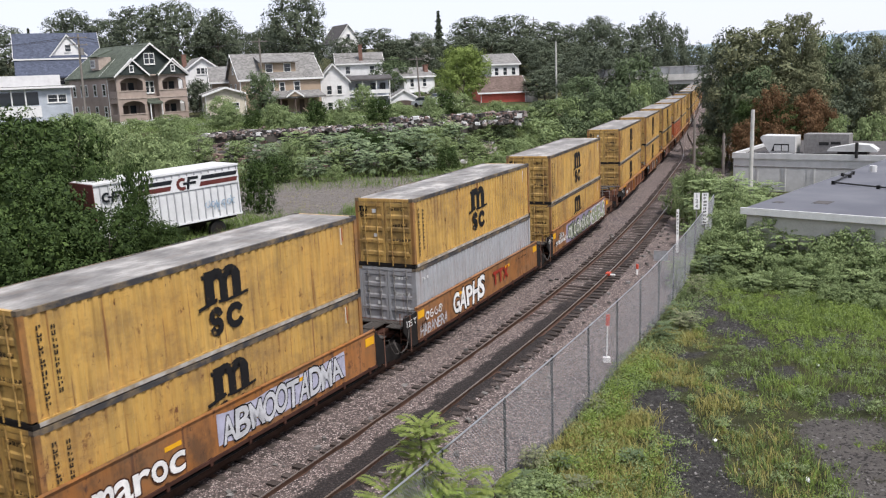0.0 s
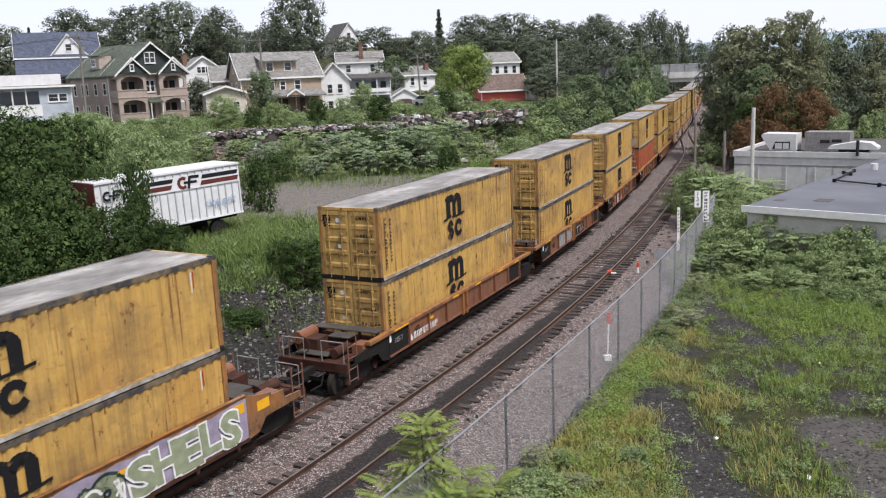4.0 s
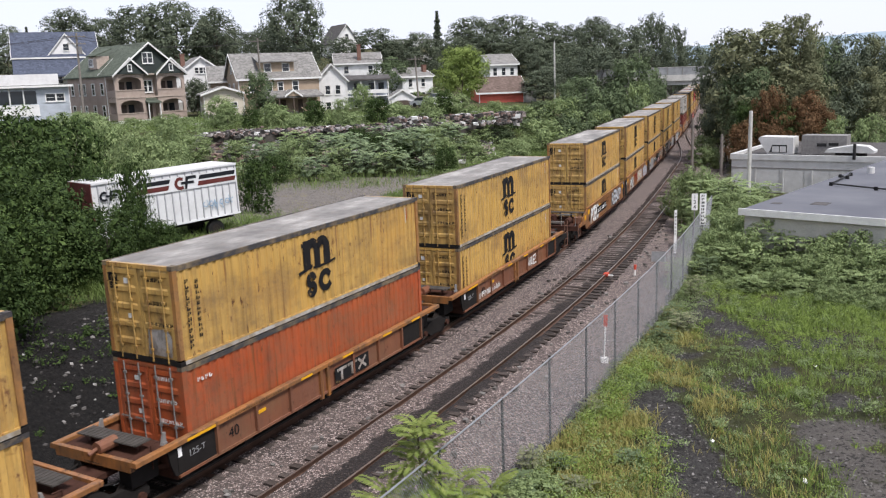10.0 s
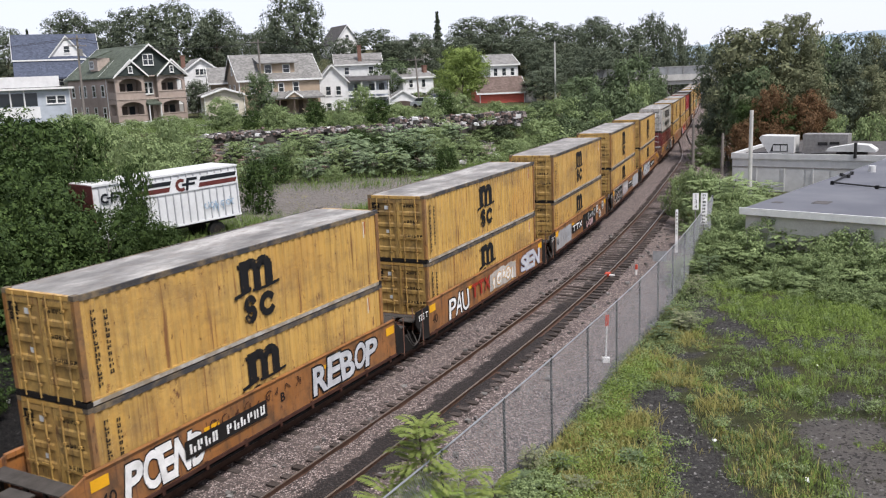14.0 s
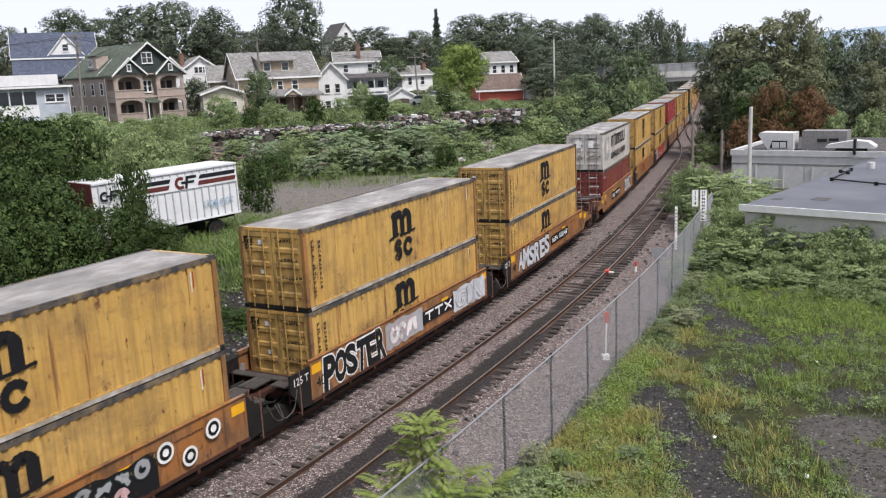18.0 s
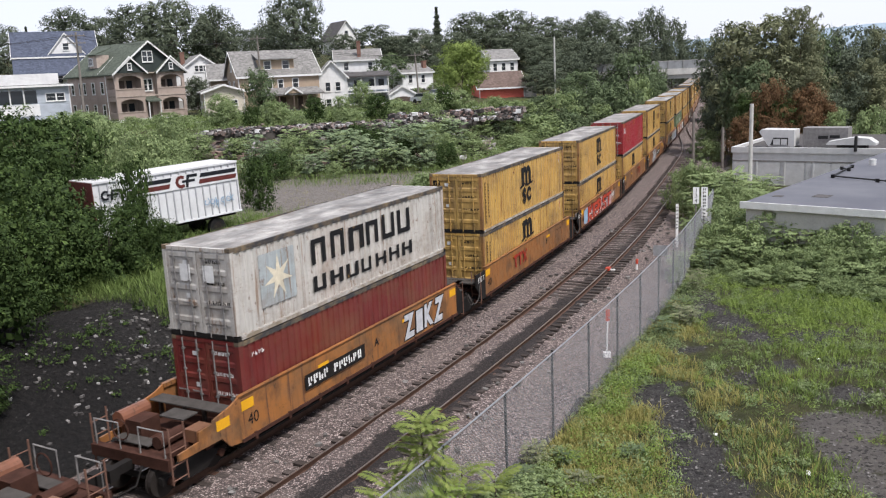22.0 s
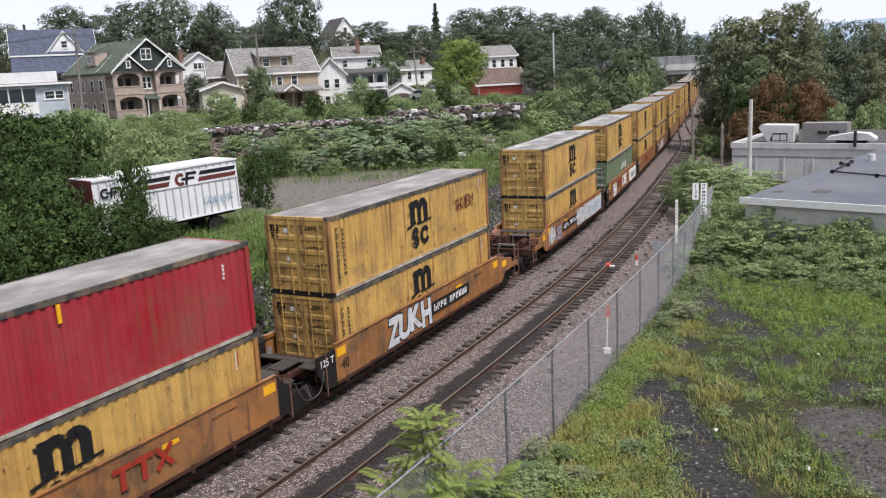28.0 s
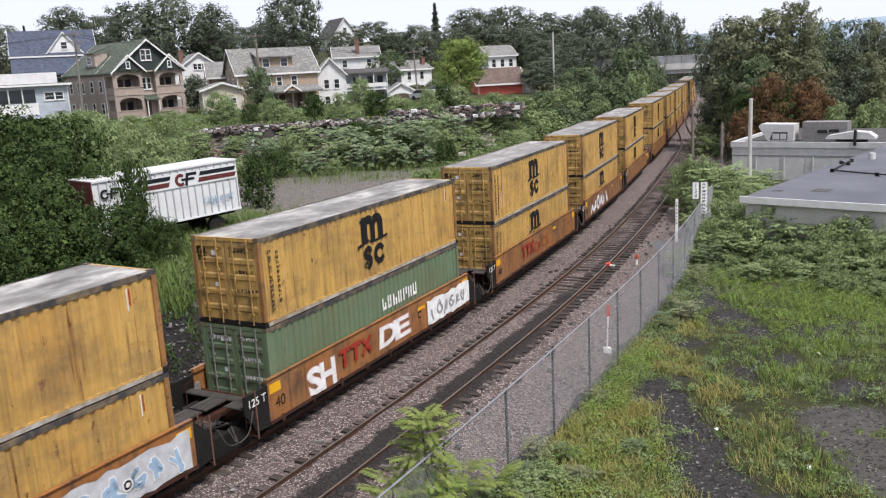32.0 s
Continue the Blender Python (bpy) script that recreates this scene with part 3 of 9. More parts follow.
def end_deck(ob, x, sgn, paint, wide):
    """The platform over a truck with its walkways and brake gear; sgn: towards which end it reaches."""
    deck = Shape().box(*sorted_box(x, -0.42, 0.98, x + sgn * 1.75, 0.42, 1.12))
    deck.box(*sorted_box(x, -wide, 0.95, x + sgn * 0.16, wide, 1.26))
    deck.prism([(0, -wide), (0, wide), (0.75 * sgn, 0.5), (0.75 * sgn, -0.5)], Matrix.Translation((x, 0, 0.84)), 0.12)
    part("end_platform", deck, RUST, ob, "rust-brown steel end platform")
    for y0, y1, a, b in ((-1.3, 1.3, 0.18, 0.50), (-0.32, 0.28, 0.52, 1.35), (-1.25, -0.6, 0.52, 0.95)):
        grate = Shape().box(*sorted_box(x + sgn * a, y0, 1.30, x + sgn * b, y1, 1.335))
        for i in range(int((y1 - y0) / 0.13)):
            grate.box(*sorted_box(x + sgn * (a + 0.01), y0 + 0.02 + i * 0.13, 1.336, x + sgn * (b - 0.01), y0 + 0.07 + i * 0.13, 1.35))
        part("walkway", grate, GRATING, ob, "dark worn grated walkway")
    for sy in (-1, 1):
        part("bracket", Shape().prism([(0, 0.9), (0, 1.30), (0.10, 1.30), (0.40, 0.95), (0.40, 0.9)], Matrix.Translation((x + sgn * 0.1, sy * 0.9, 0)) @ pose(0, 0, 0, 90, 0, 0) @ Matrix.Diagonal((sgn, 1, 1, 1)), 0.08), RUST, ob)
        part("handrail", Shape().tube([(x + sgn * 0.55, sy * 1.15, 1.0), (x + sgn * 0.55, sy * 1.15, 1.62), (x + sgn * 0.30, sy * 1.15, 1.62)], 0.02, 6), RUST, ob)
        part("container_guide", Shape().prism([(0, 0), (0.22, 0), (0.12, 0.26), (0, 0.26)], Matrix.Translation((x + sgn * 0.03, sy * 1.12 + 0.03, 1.262)) @ pose(0, 0, 0, 90, 0, 0) @ Matrix.Diagonal((sgn, 1, 1, 1)), 0.07), GREY_STEEL, ob, "scraped grey corner guide")
    part("brake_cylinder", Shape().tube([(x + sgn * 0.75, 0.55, 1.15), (x + sgn * 1.35, 0.55, 1.15)], 0.13, 10).tube([(x + sgn * 1.35, 0.55, 1.15), (x + sgn * 1.65, 0.5, 1.12)], 0.03, 6), DIRTY_STEEL, ob)
    part("brake_pipe", Shape().tube([(x + sgn * 0.2, -0.75, 1.02), (x + sgn * 0.9, -0.7, 0.82), (x + sgn * 1.5, -0.55, 0.88), (x + sgn * 1.8, -0.45, 0.98)], 0.03, 6), DIRTY_STEEL, ob)


def ribbed_deck(ob, x, sgn, w):
    """The flat end of a ribbed car between its two chords: plate, cross beam, raised step and guides."""
    part("deck_plate", Shape().box(*sorted_box(x, -w + 0.11, 1.415, x + sgn * 1.22, w - 0.11, 1.455)), RUST, ob, "rust-brown deck plate")
    part("cross_beam", Shape().box(*sorted_box(x + sgn * 1.225, -w + 0.105, 1.27, x + sgn * 1.35, w - 0.105, 1.545)), CAR_ORANGE, ob)
    step = Shape().box(*sorted_box(x + sgn * 0.42, -1.05, 1.70, x + sgn * 0.92, 1.0, 1.73))
    for i in range(14):
        step.box(*sorted_box(x + sgn * 0.44, -1.03 + i * 0.145, 1.731, x + sgn * 0.90, -0.97 + i * 0.145, 1.742))
    part("walkway", step, GRATING, ob, "grey worn raised step")
    for yy in (-0.8, 0.0, 0.75):
        part("bracket", Shape().box(*sorted_box(x + sgn * 0.62, yy, 1.456, x + sgn * 0.70, yy + 0.06, 1.698)), RUST, ob)
    for yy in (-w + 0.25, w - 0.33):
        part("container_guide", Shape().prism([(0, 0), (0.16, 0), (0.06, 0.30), (0, 0.30)], Matrix.Translation((x + sgn * 0.04, yy + 0.08, 1.456)) @ pose(0, 0, 0, 90, 0, 0) @ Matrix.Diagonal((sgn, 1, 1, 1)), 0.07), GREY_STEEL, ob, "scraped grey corner guide")
    if sgn < 0:
        part("brake_cylinder", Shape().tube([(x - 0.75, -0.15, 1.66), (x - 1.3, -0.15, 1.66)], 0.16, 12).tube([(x - 1.3, -0.15, 1.66), (x - 1.55, -0.15, 1.60)], 0.05, 8), CAR_BROWN, ob, "rusty brake cylinder")
    part("side_box", Shape().box(*sorted_box(x + sgn * 0.30, -w + 0.35, 0.72, x + sgn * 1.15, -w + 0.75, 1.18)), DIRTY_STEEL, ob)


def handbrake_end(ob, x, sgn, paint):
    """Ladder, brake gear and coupler at the outer end of a five-unit car."""
    gear = Shape().box(*sorted_box(x, -0.95, 0.95, x + sgn * 2.6, 0.95, 1.12))
    gear.box(*sorted_box(x + sgn * 0.9, -1.25, 0.80, x + sgn * 1.2, 1.25, 1.18)).box(*sorted_box(x + sgn * 2.4, -1.35, 0.85, x + sgn * 2.6, 1.35, 1.15))
    part("end_platform", gear, RUST, ob, "rust-brown steel end platform")
    box = Shape().box(*sorted_box(x + sgn * 1.25, 0.25, 1.12, x + sgn * 1.9, 0.85, 1.62)).tube([(x + sgn * 1.35, -0.6, 1.32), (x + sgn * 2.2, -0.6, 1.32)], 0.17, 12)
    part("brake_cylinder", box, RUST, ob)
    plate = Shape()
    plate.box(*sorted_box(x + sgn * 0.12, -1.28, 1.60, x + sgn * 0.62, 1.28, 1.635)).box(*sorted_box(x + sgn * 0.66, -0.55, 1.52, x + sgn * 1.22, 0.30, 1.555))
    for yy in (-1.2, -0.5, 0.2, 1.1):
        plate.box(*sorted_box(x + sgn * 0.3, yy, 1.122, x + sgn * 0.4, yy + 0.08, 1.598))
    plate.box(*sorted_box(x + sgn * 1.9, -0.4, 1.22, x + sgn * 2.3, 0.9, 1.25))
    part("walkway", plate, GRATING, ob, "dark worn grated walkway")
    for sy in (-1, 1):
        lad = Shape()
        for xx in (2.0, 2.5):
            lad.tube([(x + sgn * xx, sy * 1.36, 0.45), (x + sgn * xx, sy * 1.36, 1.95)], 0.025, 6)
        for i in range(4):
            lad.tube([(x + sgn * 2.0, sy * 1.36, 0.55 + 0.38 * i), (x + sgn * 2.5, sy * 1.36, 0.55 + 0.38 * i)], 0.018, 6)
        part("ladder", lad, LADDER_RUST, ob)
        rail = Shape().tube([(x + sgn * 2.52, sy * 0.35, 1.12), (x + sgn * 2.52, sy * 0.35, 1.85), (x + sgn * 2.52, sy * 1.2, 1.85), (x + sgn * 2.52, sy * 1.2, 1.12)], 0.022, 6)
        part("handrail", rail, GREY_STEEL, ob)
    part("reservoir", Shape().tube([(x + sgn * 1.0, 1.0, 1.62), (x + sgn * 1.95, 1.0, 1.62)], 0.21, 14).box(*sorted_box(x + sgn * 1.1, 0.9, 1.122, x + sgn * 1.2, 1.1, 1.45)).box(*sorted_box(x + sgn * 1.7, 0.9, 1.122, x + sgn * 1.8, 1.1, 1.45)), CAR_BROWN, ob, "rusty orange-brown air tank")
    part("side_box", Shape().box(*sorted_box(x + sgn * 0.95, -1.28, 1.122, x + sgn * 1.5, -0.85, 1.46)), CAR_BROWN, ob)
    wheel = Shape()
    pts = [(x + sgn * 2.3, 0.55 + 0.28 * math.cos(a * math.tau / 14), 1.55 + 0.28 * math.sin(a * math.tau / 14)) for a in range(15)]
    wheel.tube(pts, 0.02, 5)
    part("brake_wheel", wheel, RUST, ob)
    part("coupler", Shape().box(*sorted_box(x + sgn * 2.6, -0.11, 0.74, x + sgn * 3.3, 0.11, 0.98)).box(*sorted_box(x + sgn * 3.1, -0.2, 0.70, x + sgn * 3.38, 0.2, 1.02)), DIRTY_STEEL, ob)
    hose = Shape().tube([(x + sgn * 2.65, -0.5, 0.9), (x + sgn * 2.95, -0.55, 0.5), (x + sgn * 3.35, -0.4, 0.42)], 0.025, 6)
    part("air_hose", hose, DIRTY_STEEL, ob)


def rounded3(pts, n=4):
    """A smooth run of points through the middle of a bent line."""
    out = []
    for j in range(len(pts) - 1):
        for k in range(n):
            f = k / n
            out.append(tuple(a + (b - a) * f for a, b in zip(pts[j], pts[j + 1])))
    out.append(pts[-1])
    return [out[0]] + [tuple((a + b + c) / 3 for a, b, c in zip(*tri)) for tri in zip(out, out[1:], out[2:])] + [out[-1]]


def rounded(pts):
    """Cuts the corners of a line twice."""
    for _ in range(2):
        cut = [pts[0]]
        for (a, b), (c, d) in zip(pts, pts[1:]):
            cut += [(0.75 * a + 0.25 * c, 0.75 * b + 0.25 * d), (0.25 * a + 0.75 * c, 0.25 * b + 0.75 * d)]
        pts = cut + [pts[-1]]
    return pts


def graffiti(seed, x0, x1, z0, z1, n, width, m):
    """Strokes of fat spray-painted shapes with no meaning: a fill and its outline."""
    rnd = random.Random(seed)
    fill, line, cloud = Shape(), Shape(), Shape()
    step = (x1 - x0) / n
    edge = [(x0 - 0.1 + (x1 - x0 + 0.2) * i / (2 * n), z0 - 0.02 + rnd.uniform(0, 0.10)) for i in range(2 * n + 1)]
    edge += [(x1 + 0.1 - (x1 - x0 + 0.2) * i / (2 * n), z1 + rnd.uniform(-0.09, 0.03)) for i in range(2 * n + 1)]
    for i in range(2 * n):
        a, b, c, d = edge[i], edge[i + 1], edge[4 * n - i], edge[4 * n + 1 - i]
        cloud.quad(*[tuple(m @ Vector((*p, 0.001))) for p in (a, b, c, d)])
    for i in range(n):
        cx = x0 + (i + 0.5) * step
        pts = []
        k = rnd.choice((3, 4, 5))
        for j in range(k):
            pts.append((cx + rnd.uniform(-0.42, 0.42) * step, z0 + (z1 - z0) * ((j % 2) * rnd.uniform(0.55, 0.95) + (1 - j % 2) * rnd.uniform(0.05, 0.4))))
        if rnd.random() < 0.5:
            pts = arc(cx, (z0 + z1) / 2, 0.36 * min(step, z1 - z0) * 1.1, rnd.uniform(0, 120), rnd.uniform(250, 400), 9)
        if rnd.random() < 0.75:
            e = pts[-1]
            more = [e, (e[0] + rnd.uniform(-0.3, 0.3) * step, z0 + (z1 - z0) * rnd.uniform(0.1, 0.9)), (cx + rnd.uniform(-0.4, 0.4) * step, z0 + (z1 - z0) * rnd.uniform(0.1, 0.9))]
            more = rounded(more)
            ribbon(line, more, width * 1.3, m, 0.003)
            ribbon(fill, more, width * 0.8, m, 0.0075)
        pts = rounded(pts)
        ribbon(line, pts, width * 1.5, m, 0.002)
        ribbon(fill, pts, width, m, 0.006)
    return fill, line, cloud


GLYPHS = {}


def glyph(ch, fat):
    """The outline of one character as flat faces; fat: how far it swells."""
    if (ch, fat) not in GLYPHS:
        cu = bpy.data.curves.new("characters", "FONT")
        cu.body, cu.size, cu.offset, cu.resolution_u = ch, 1.0, fat, 3
        tmp = new("characters", cu)
        bpy.context.view_layer.update()
        me = bpy.data.meshes.new_from_object(tmp.evaluated_get(bpy.context.evaluated_depsgraph_get()))
        bpy.data.objects.remove(tmp)
        GLYPHS[ch, fat] = ([(v.co.x, v.co.y) for v in me.vertices], [tuple(f.vertices) for f in me.polygons])
        bpy.data.meshes.remove(me)
    return GLYPHS[ch, fat]


for _ch in "ABCDEGHIKLMNOPRSTUWZmaroc":   # cut the letters while the scene is still empty
    for _fat in (0.0, 0.01, 0.02, 0.03, 0.04, 0.05, 0.06, 0.07, 0.075, 0.08, 0.085, 0.09):
        glyph(_ch, _fat)


def spray_word(parent, word, x0, x1, z0, z1, fill, edge, seed, m, fat=0.03, rim=0.075):
    """A word in fat hand-sprayed letters that crowd and tilt: a rim of one paint, a fill of another."""
    rnd = random.Random(seed)
    me_v, me_f, me_m = [], [], []
    step = (x1 - x0) / len(word)
    cells = [(x0 + (i + 0.5) * step + rnd.uniform(-0.04, 0.04) * step, rnd.uniform(1.0, 1.22), rnd.uniform(-0.16, 0.16), rnd.uniform(0.88, 1.06), rnd.uniform(-0.05, 0.05)) for i in range(len(word))]
    for layer, (off, slot, lift) in enumerate(((rim, 0, 0.003), (fat, 1, 0.008))):
        for i, (ch, (cx, wide, shear, tall, dz)) in enumerate(zip(word, cells)):
            core, _ = glyph(ch, fat)
            lo_x, hi_x = min(p[0] for p in core), max(p[0] for p in core)
            lo_y, hi_y = min(p[1] for p in core), max(p[1] for p in core)
            pts, faces = glyph(ch, off)
            k = len(me_v)
            for a, b in pts:
                u = ((a - lo_x) / max(0.12, hi_x - lo_x) - 0.5) * step * 0.92 * wide * min(1.0, (hi_x - lo_x) / 0.30)
                v = (b - lo_y) / max(0.12, hi_y - lo_y) - 0.5
                v = v * (z1 - z0) * tall + (z0 + z1) / 2 + dz * (z1 - z0)
                me_v.append(tuple(m @ Vector((cx + u + shear * (v - (z0 + z1) / 2), v, lift + 0.0005 * (i % 4)))))
            me_f += [tuple(k + q for q in f) for f in faces]
            me_m += [slot] * len(faces)
    me = bpy.data.meshes.new("graffiti")
    me.from_pydata(me_v, [], me_f)
    me.materials.append(edge)
    me.materials.append(fill)
    me.polygons.foreach_set("material_index", me_m)
    me.update()
    return part("graffiti", me, None, parent)


def initial_mark(parent, x0, x1, z0, z1, mat, m):
    """Two capped posts and a cross: the car owner's mark."""
    sh = Shape()
    w, h = (x1 - x0) / 3, z1 - z0
    t = 0.24 * h
    for i in range(2):
        cx = x0 + (i + 0.5) * w
        ribbon(sh, [(cx - 0.36 * w, z1 - t / 2), (cx + 0.40 * w, z1 - t / 2)], t, m, 0.003)
        ribbon(sh, [(cx, z0 + t * 0.3), (cx, z1 - t)], t * 1.15, m, 0.005)
    cx = x0 + 2.5 * w
    ribbon(sh, [(cx - 0.34 * w, z0 + t * 0.4), (cx + 0.36 * w, z1 - t * 0.4)], t * 0.95, m, 0.003)
    ribbon(sh, [(cx - 0.34 * w, z1 - t * 0.4), (cx + 0.34 * w, z0 + t * 0.4)], t * 0.95, m, 0.006)
    return part("owner_mark", sh, mat, parent)


def ring(parent, cx, cz, r, m):
    """A round sticker: a dark disc in a white rim."""
    part("sticker", Shape().prism(arc(cx, cz, r, 0, 337.5, 15), m @ Matrix.Translation((0, 0, 0.002)), 0.003), WHITE_INK, parent, "round white sticker")
    part("sticker", Shape().prism(arc(cx, cz, r * 0.72, 0, 337.5, 15), m @ Matrix.Translation((0, 0, 0.006)), 0.003), INK, parent)
    part("sticker", Shape().prism(arc(cx, cz, r * 0.38, 0, 337.5, 9), m @ Matrix.Translation((0, 0, 0.010)), 0.002), WHITE_INK, parent)


BOARDS = {8: (-3.64, -0.51), 12: (-0.03, 3.24), 13: (-3.65, -0.36), 17: (0.01, 3.3), 18: (-3.46, -0.32)}   # black number boards
STENCILS = {2: (-5.9, -3.0), 3: (-4.6, -2.4), 7: (-4.49, -1.98)}   # numbers painted straight on the side
OWNER_BOARDS = {4: (0.48, 2.46), 5: (0.57, 2.49), 6: (0.55, 2.5), 10: (-2.97, -0.44), 11: (0.59, 3.16)}
PLATFORM_LETTERS = {8: ("B", 0.24), 13: ("A", 0.44), 14: ("E", 2.23), 16: ("C", -2.71), 19: ("C", 2.3)}
OWNER_RED = {1: (0.64, 2.49), 9: (-2.56, -0.53), 14: (-3.0, -1.05), 16: (0.63, 2.52), 19: (-3.04, -1.06), 20: (-3.0, -1.1)}


def well_unit(style, first, last, art, label, num=0):
    """One platform of an articulated car: the well between x = -6.45 and 6.45; the rails are at z = 0."""
    ob = thing("well_car", label, "railway car", group="well cars of the train")
    paint = CAR_BROWN if style == "ribbed" else CAR_ORANGE
    X, W = (6.5 if style == "flat" else 6.15), 1.40
    for sy in (-1, 1):
        side = Shape()
        y = sy * W
        if style == "flat":
            top, low = 1.86, 0.55
            prof = [(0, low), (0, top - 0.1), (0.045, top), (-0.09, top), (-0.09, top - 0.12), (-0.03, top - 0.12), (-0.03, low + 0.05), (-0.10, low + 0.05), (-0.10, low)]
            poly = [(sy * a, b) for a, b in prof]
            side.prism(poly if sy < 0 else poly[::-1], Matrix.Translation((-X, y, 0)) @ Matrix(((0, 0, 1, 0), (1, 0, 0, 0), (0, 1, 0, 0), (0, 0, 0, 1))), 2 * X)
            panel = part("side_panel", side, paint, ob)
            lip = Shape().box(*sorted_box(-X, y + sy * 0.002, low - 0.02, X, y + sy * 0.05, low + 0.07))
            part("bottom_flange", lip, RUST, panel)
            for i in range(9 if sy < 0 else 0):
                xx = -X + 0.5 + i * 1.5
                part("hanger", Shape().box(*sorted_box(xx, y + sy * 0.003, low - 0.12, xx + 0.10, y + sy * 0.06, low + 0.10)), RUST, panel)
        else:
            top, low = 1.44, 0.60
            side.box(*sorted_box(-X, y, low, X, y - sy * 0.03, top - 0.02))
            panel = part("side_panel", side, paint, ob)
            chord = Shape().prism([(0, 0), (0.20, 0), (0.20, 0.10), (0.16, 0.13), (0.02, 0.13), (0, 0.11)], Matrix.Translation((-X - 1.35, y - 0.10, top - 0.02)) @ Matrix(((0, 0, 1, 0), (1, 0, 0, 0), (0, 1, 0, 0), (0, 0, 0, 1))), 2 * X + 2.7)
            part("top_chord", chord, CAR_ORANGE, panel, "scraped orange top chord")
            for xx, deep in ((-4.80, 0), (-3.24, 0), (-1.72, 0), (-0.24, 1), (0.12, 1), (1.56, 0), (3.10, 0), (4.66, 0), (6.05, 0)):
                wide = 0.13 if deep else 0.08
                part("side_post", Shape().box(*sorted_box(xx, y + sy * 0.003, low - 0.12 * deep, xx + wide, y + sy * 0.09, top - 0.02)), CAR_ORANGE if deep else paint, panel)
            part("bottom_flange", Shape().box(*sorted_box(-X, y + sy * 0.003, low - 0.03, X, y + sy * 0.06, low + 0.04)), paint, panel)
        if style == "flat":
            patches = ((-X + 0.08, 0.50, 1.40, 1.68), (X - 0.58, 0.50, 1.40, 1.68), (-2.9, 0.55, 1.42, 1.54), (2.2, 0.55, 1.42, 1.54))
            for xx, wide, z0, z1 in patches if sy < 0 else ():
                part("reflector", Shape().box(*sorted_box(xx, y + sy * 0.006, z0, xx + wide, y + sy * 0.012, z1)), YELLOW_MARK, panel, "yellow reflective patch")
        else:
            for xx, wide in ((-X + 0.30, 1.0), (-1.2, 0.55), (0.98, 0.55), (3.4, 0.55), (5.35, 0.6)) if sy < 0 else ():
                part("reflector", Shape().box(*sorted_box(xx, y + sy * 0.101, top - 0.01, xx + wide, y + sy * 0.106, top + 0.06)), YELLOW_MARK, panel, "yellow reflective patch")
            if sy < 0:
                part("reflector", Shape().box(*sorted_box(-3.1, y - 0.006, 1.08, -2.75, y - 0.012, 1.18)), YELLOW_MARK, panel, "yellow reflective patch")
                part("notice", bars(22, 0.105, 0.06, 0.05, Matrix.Translation((-4.4, y - 0.103, top + 0.01)) @ pose(0, 0, 0, 90, 0, 0), True, 31), INK, panel)
    floor = Shape().box(-X, -W + 0.05, 0.36, X, W - 0.05, 0.42)
    for i in range(6):
        xx = -6.0 + i * 2.35
        floor.box(xx, -W + 0.06, 0.42, xx + 0.3, W - 0.06, 0.60)
    part("well_floor", floor, DIRTY_STEEL, ob)
    for sx in (-1, 1):
        outer = (sx < 0 and first) or (sx > 0 and last)
        bulk = Shape().box(*sorted_box(sx * X, -W + 0.03, 0.5, sx * (X - 0.07), W - 0.03, 1.28))
        part("bulkhead", bulk, RUST, ob)
        for sy in (-1, 1):
            if outer:
                outline = [(0, 0.55), (0, 1.84), (0.30, 1.72), (1.0, 1.58), (1.04, 1.50), (1.55, 1.47), (1.58, 1.22), (2.3, 1.18), (2.3, 1.0), (0.75, 0.96), (0.45, 0.62)] if style == "flat" else [(0, 0.5), (0, 1.5), (0.4, 1.40), (2.2, 1.28), (2.2, 1.05), (0.75, 0.95), (0.45, 0.6)]
            elif style == "flat" and sx < 0:
                outline = [(0, 0.5), (0, 1.72), (0.12, 1.70), (0.98, 1.70), (1.02, 1.20), (0.72, 0.85), (0.60, 0.55)]
            elif style == "flat":
                outline = [(0, 0.5), (0, 1.8), (0.55, 1.25), (0.75, 0.8), (0.5, 0.55)]
            else:
                outline = [(0, 0.62), (0, 1.41), (0.30, 1.41), (0.22, 1.0), (0.10, 0.66)]
            end_plate = Shape().prism(outline, Matrix.Translation((sx * X, sy * (W - 0.02) + 0.03, 0)) @ (pose(0, 0, 0, 90, 0, 0) if sx > 0 else pose(0, 0, 0, 90, 0, 0) @ Matrix.Diagonal((-1, 1, 1, 1))), 0.06)
            part("end_plate", end_plate, CAR_ORANGE if outer and style == "flat" else DIRTY_STEEL, ob)
        if outer and style == "flat":
            part("reflector", Shape().box(*sorted_box(sx * (X + 0.42), -W - 0.016, 1.22, sx * (X + 0.92), -W - 0.012, 1.50)), YELLOW_MARK, ob, "yellow reflective patch")
        elif not outer and style == "flat":
            part("air_hose", Shape().tube(rounded3([(sx * (X + 0.75), -1.46, 1.25), (sx * (X + 1.0), -1.5, 0.70), (sx * (X + 1.45), -1.45, 0.55), (sx * (X + 1.5), -1.2, 1.0)]), 0.020, 6), GRATING, ob, "dusty rubber air hose")
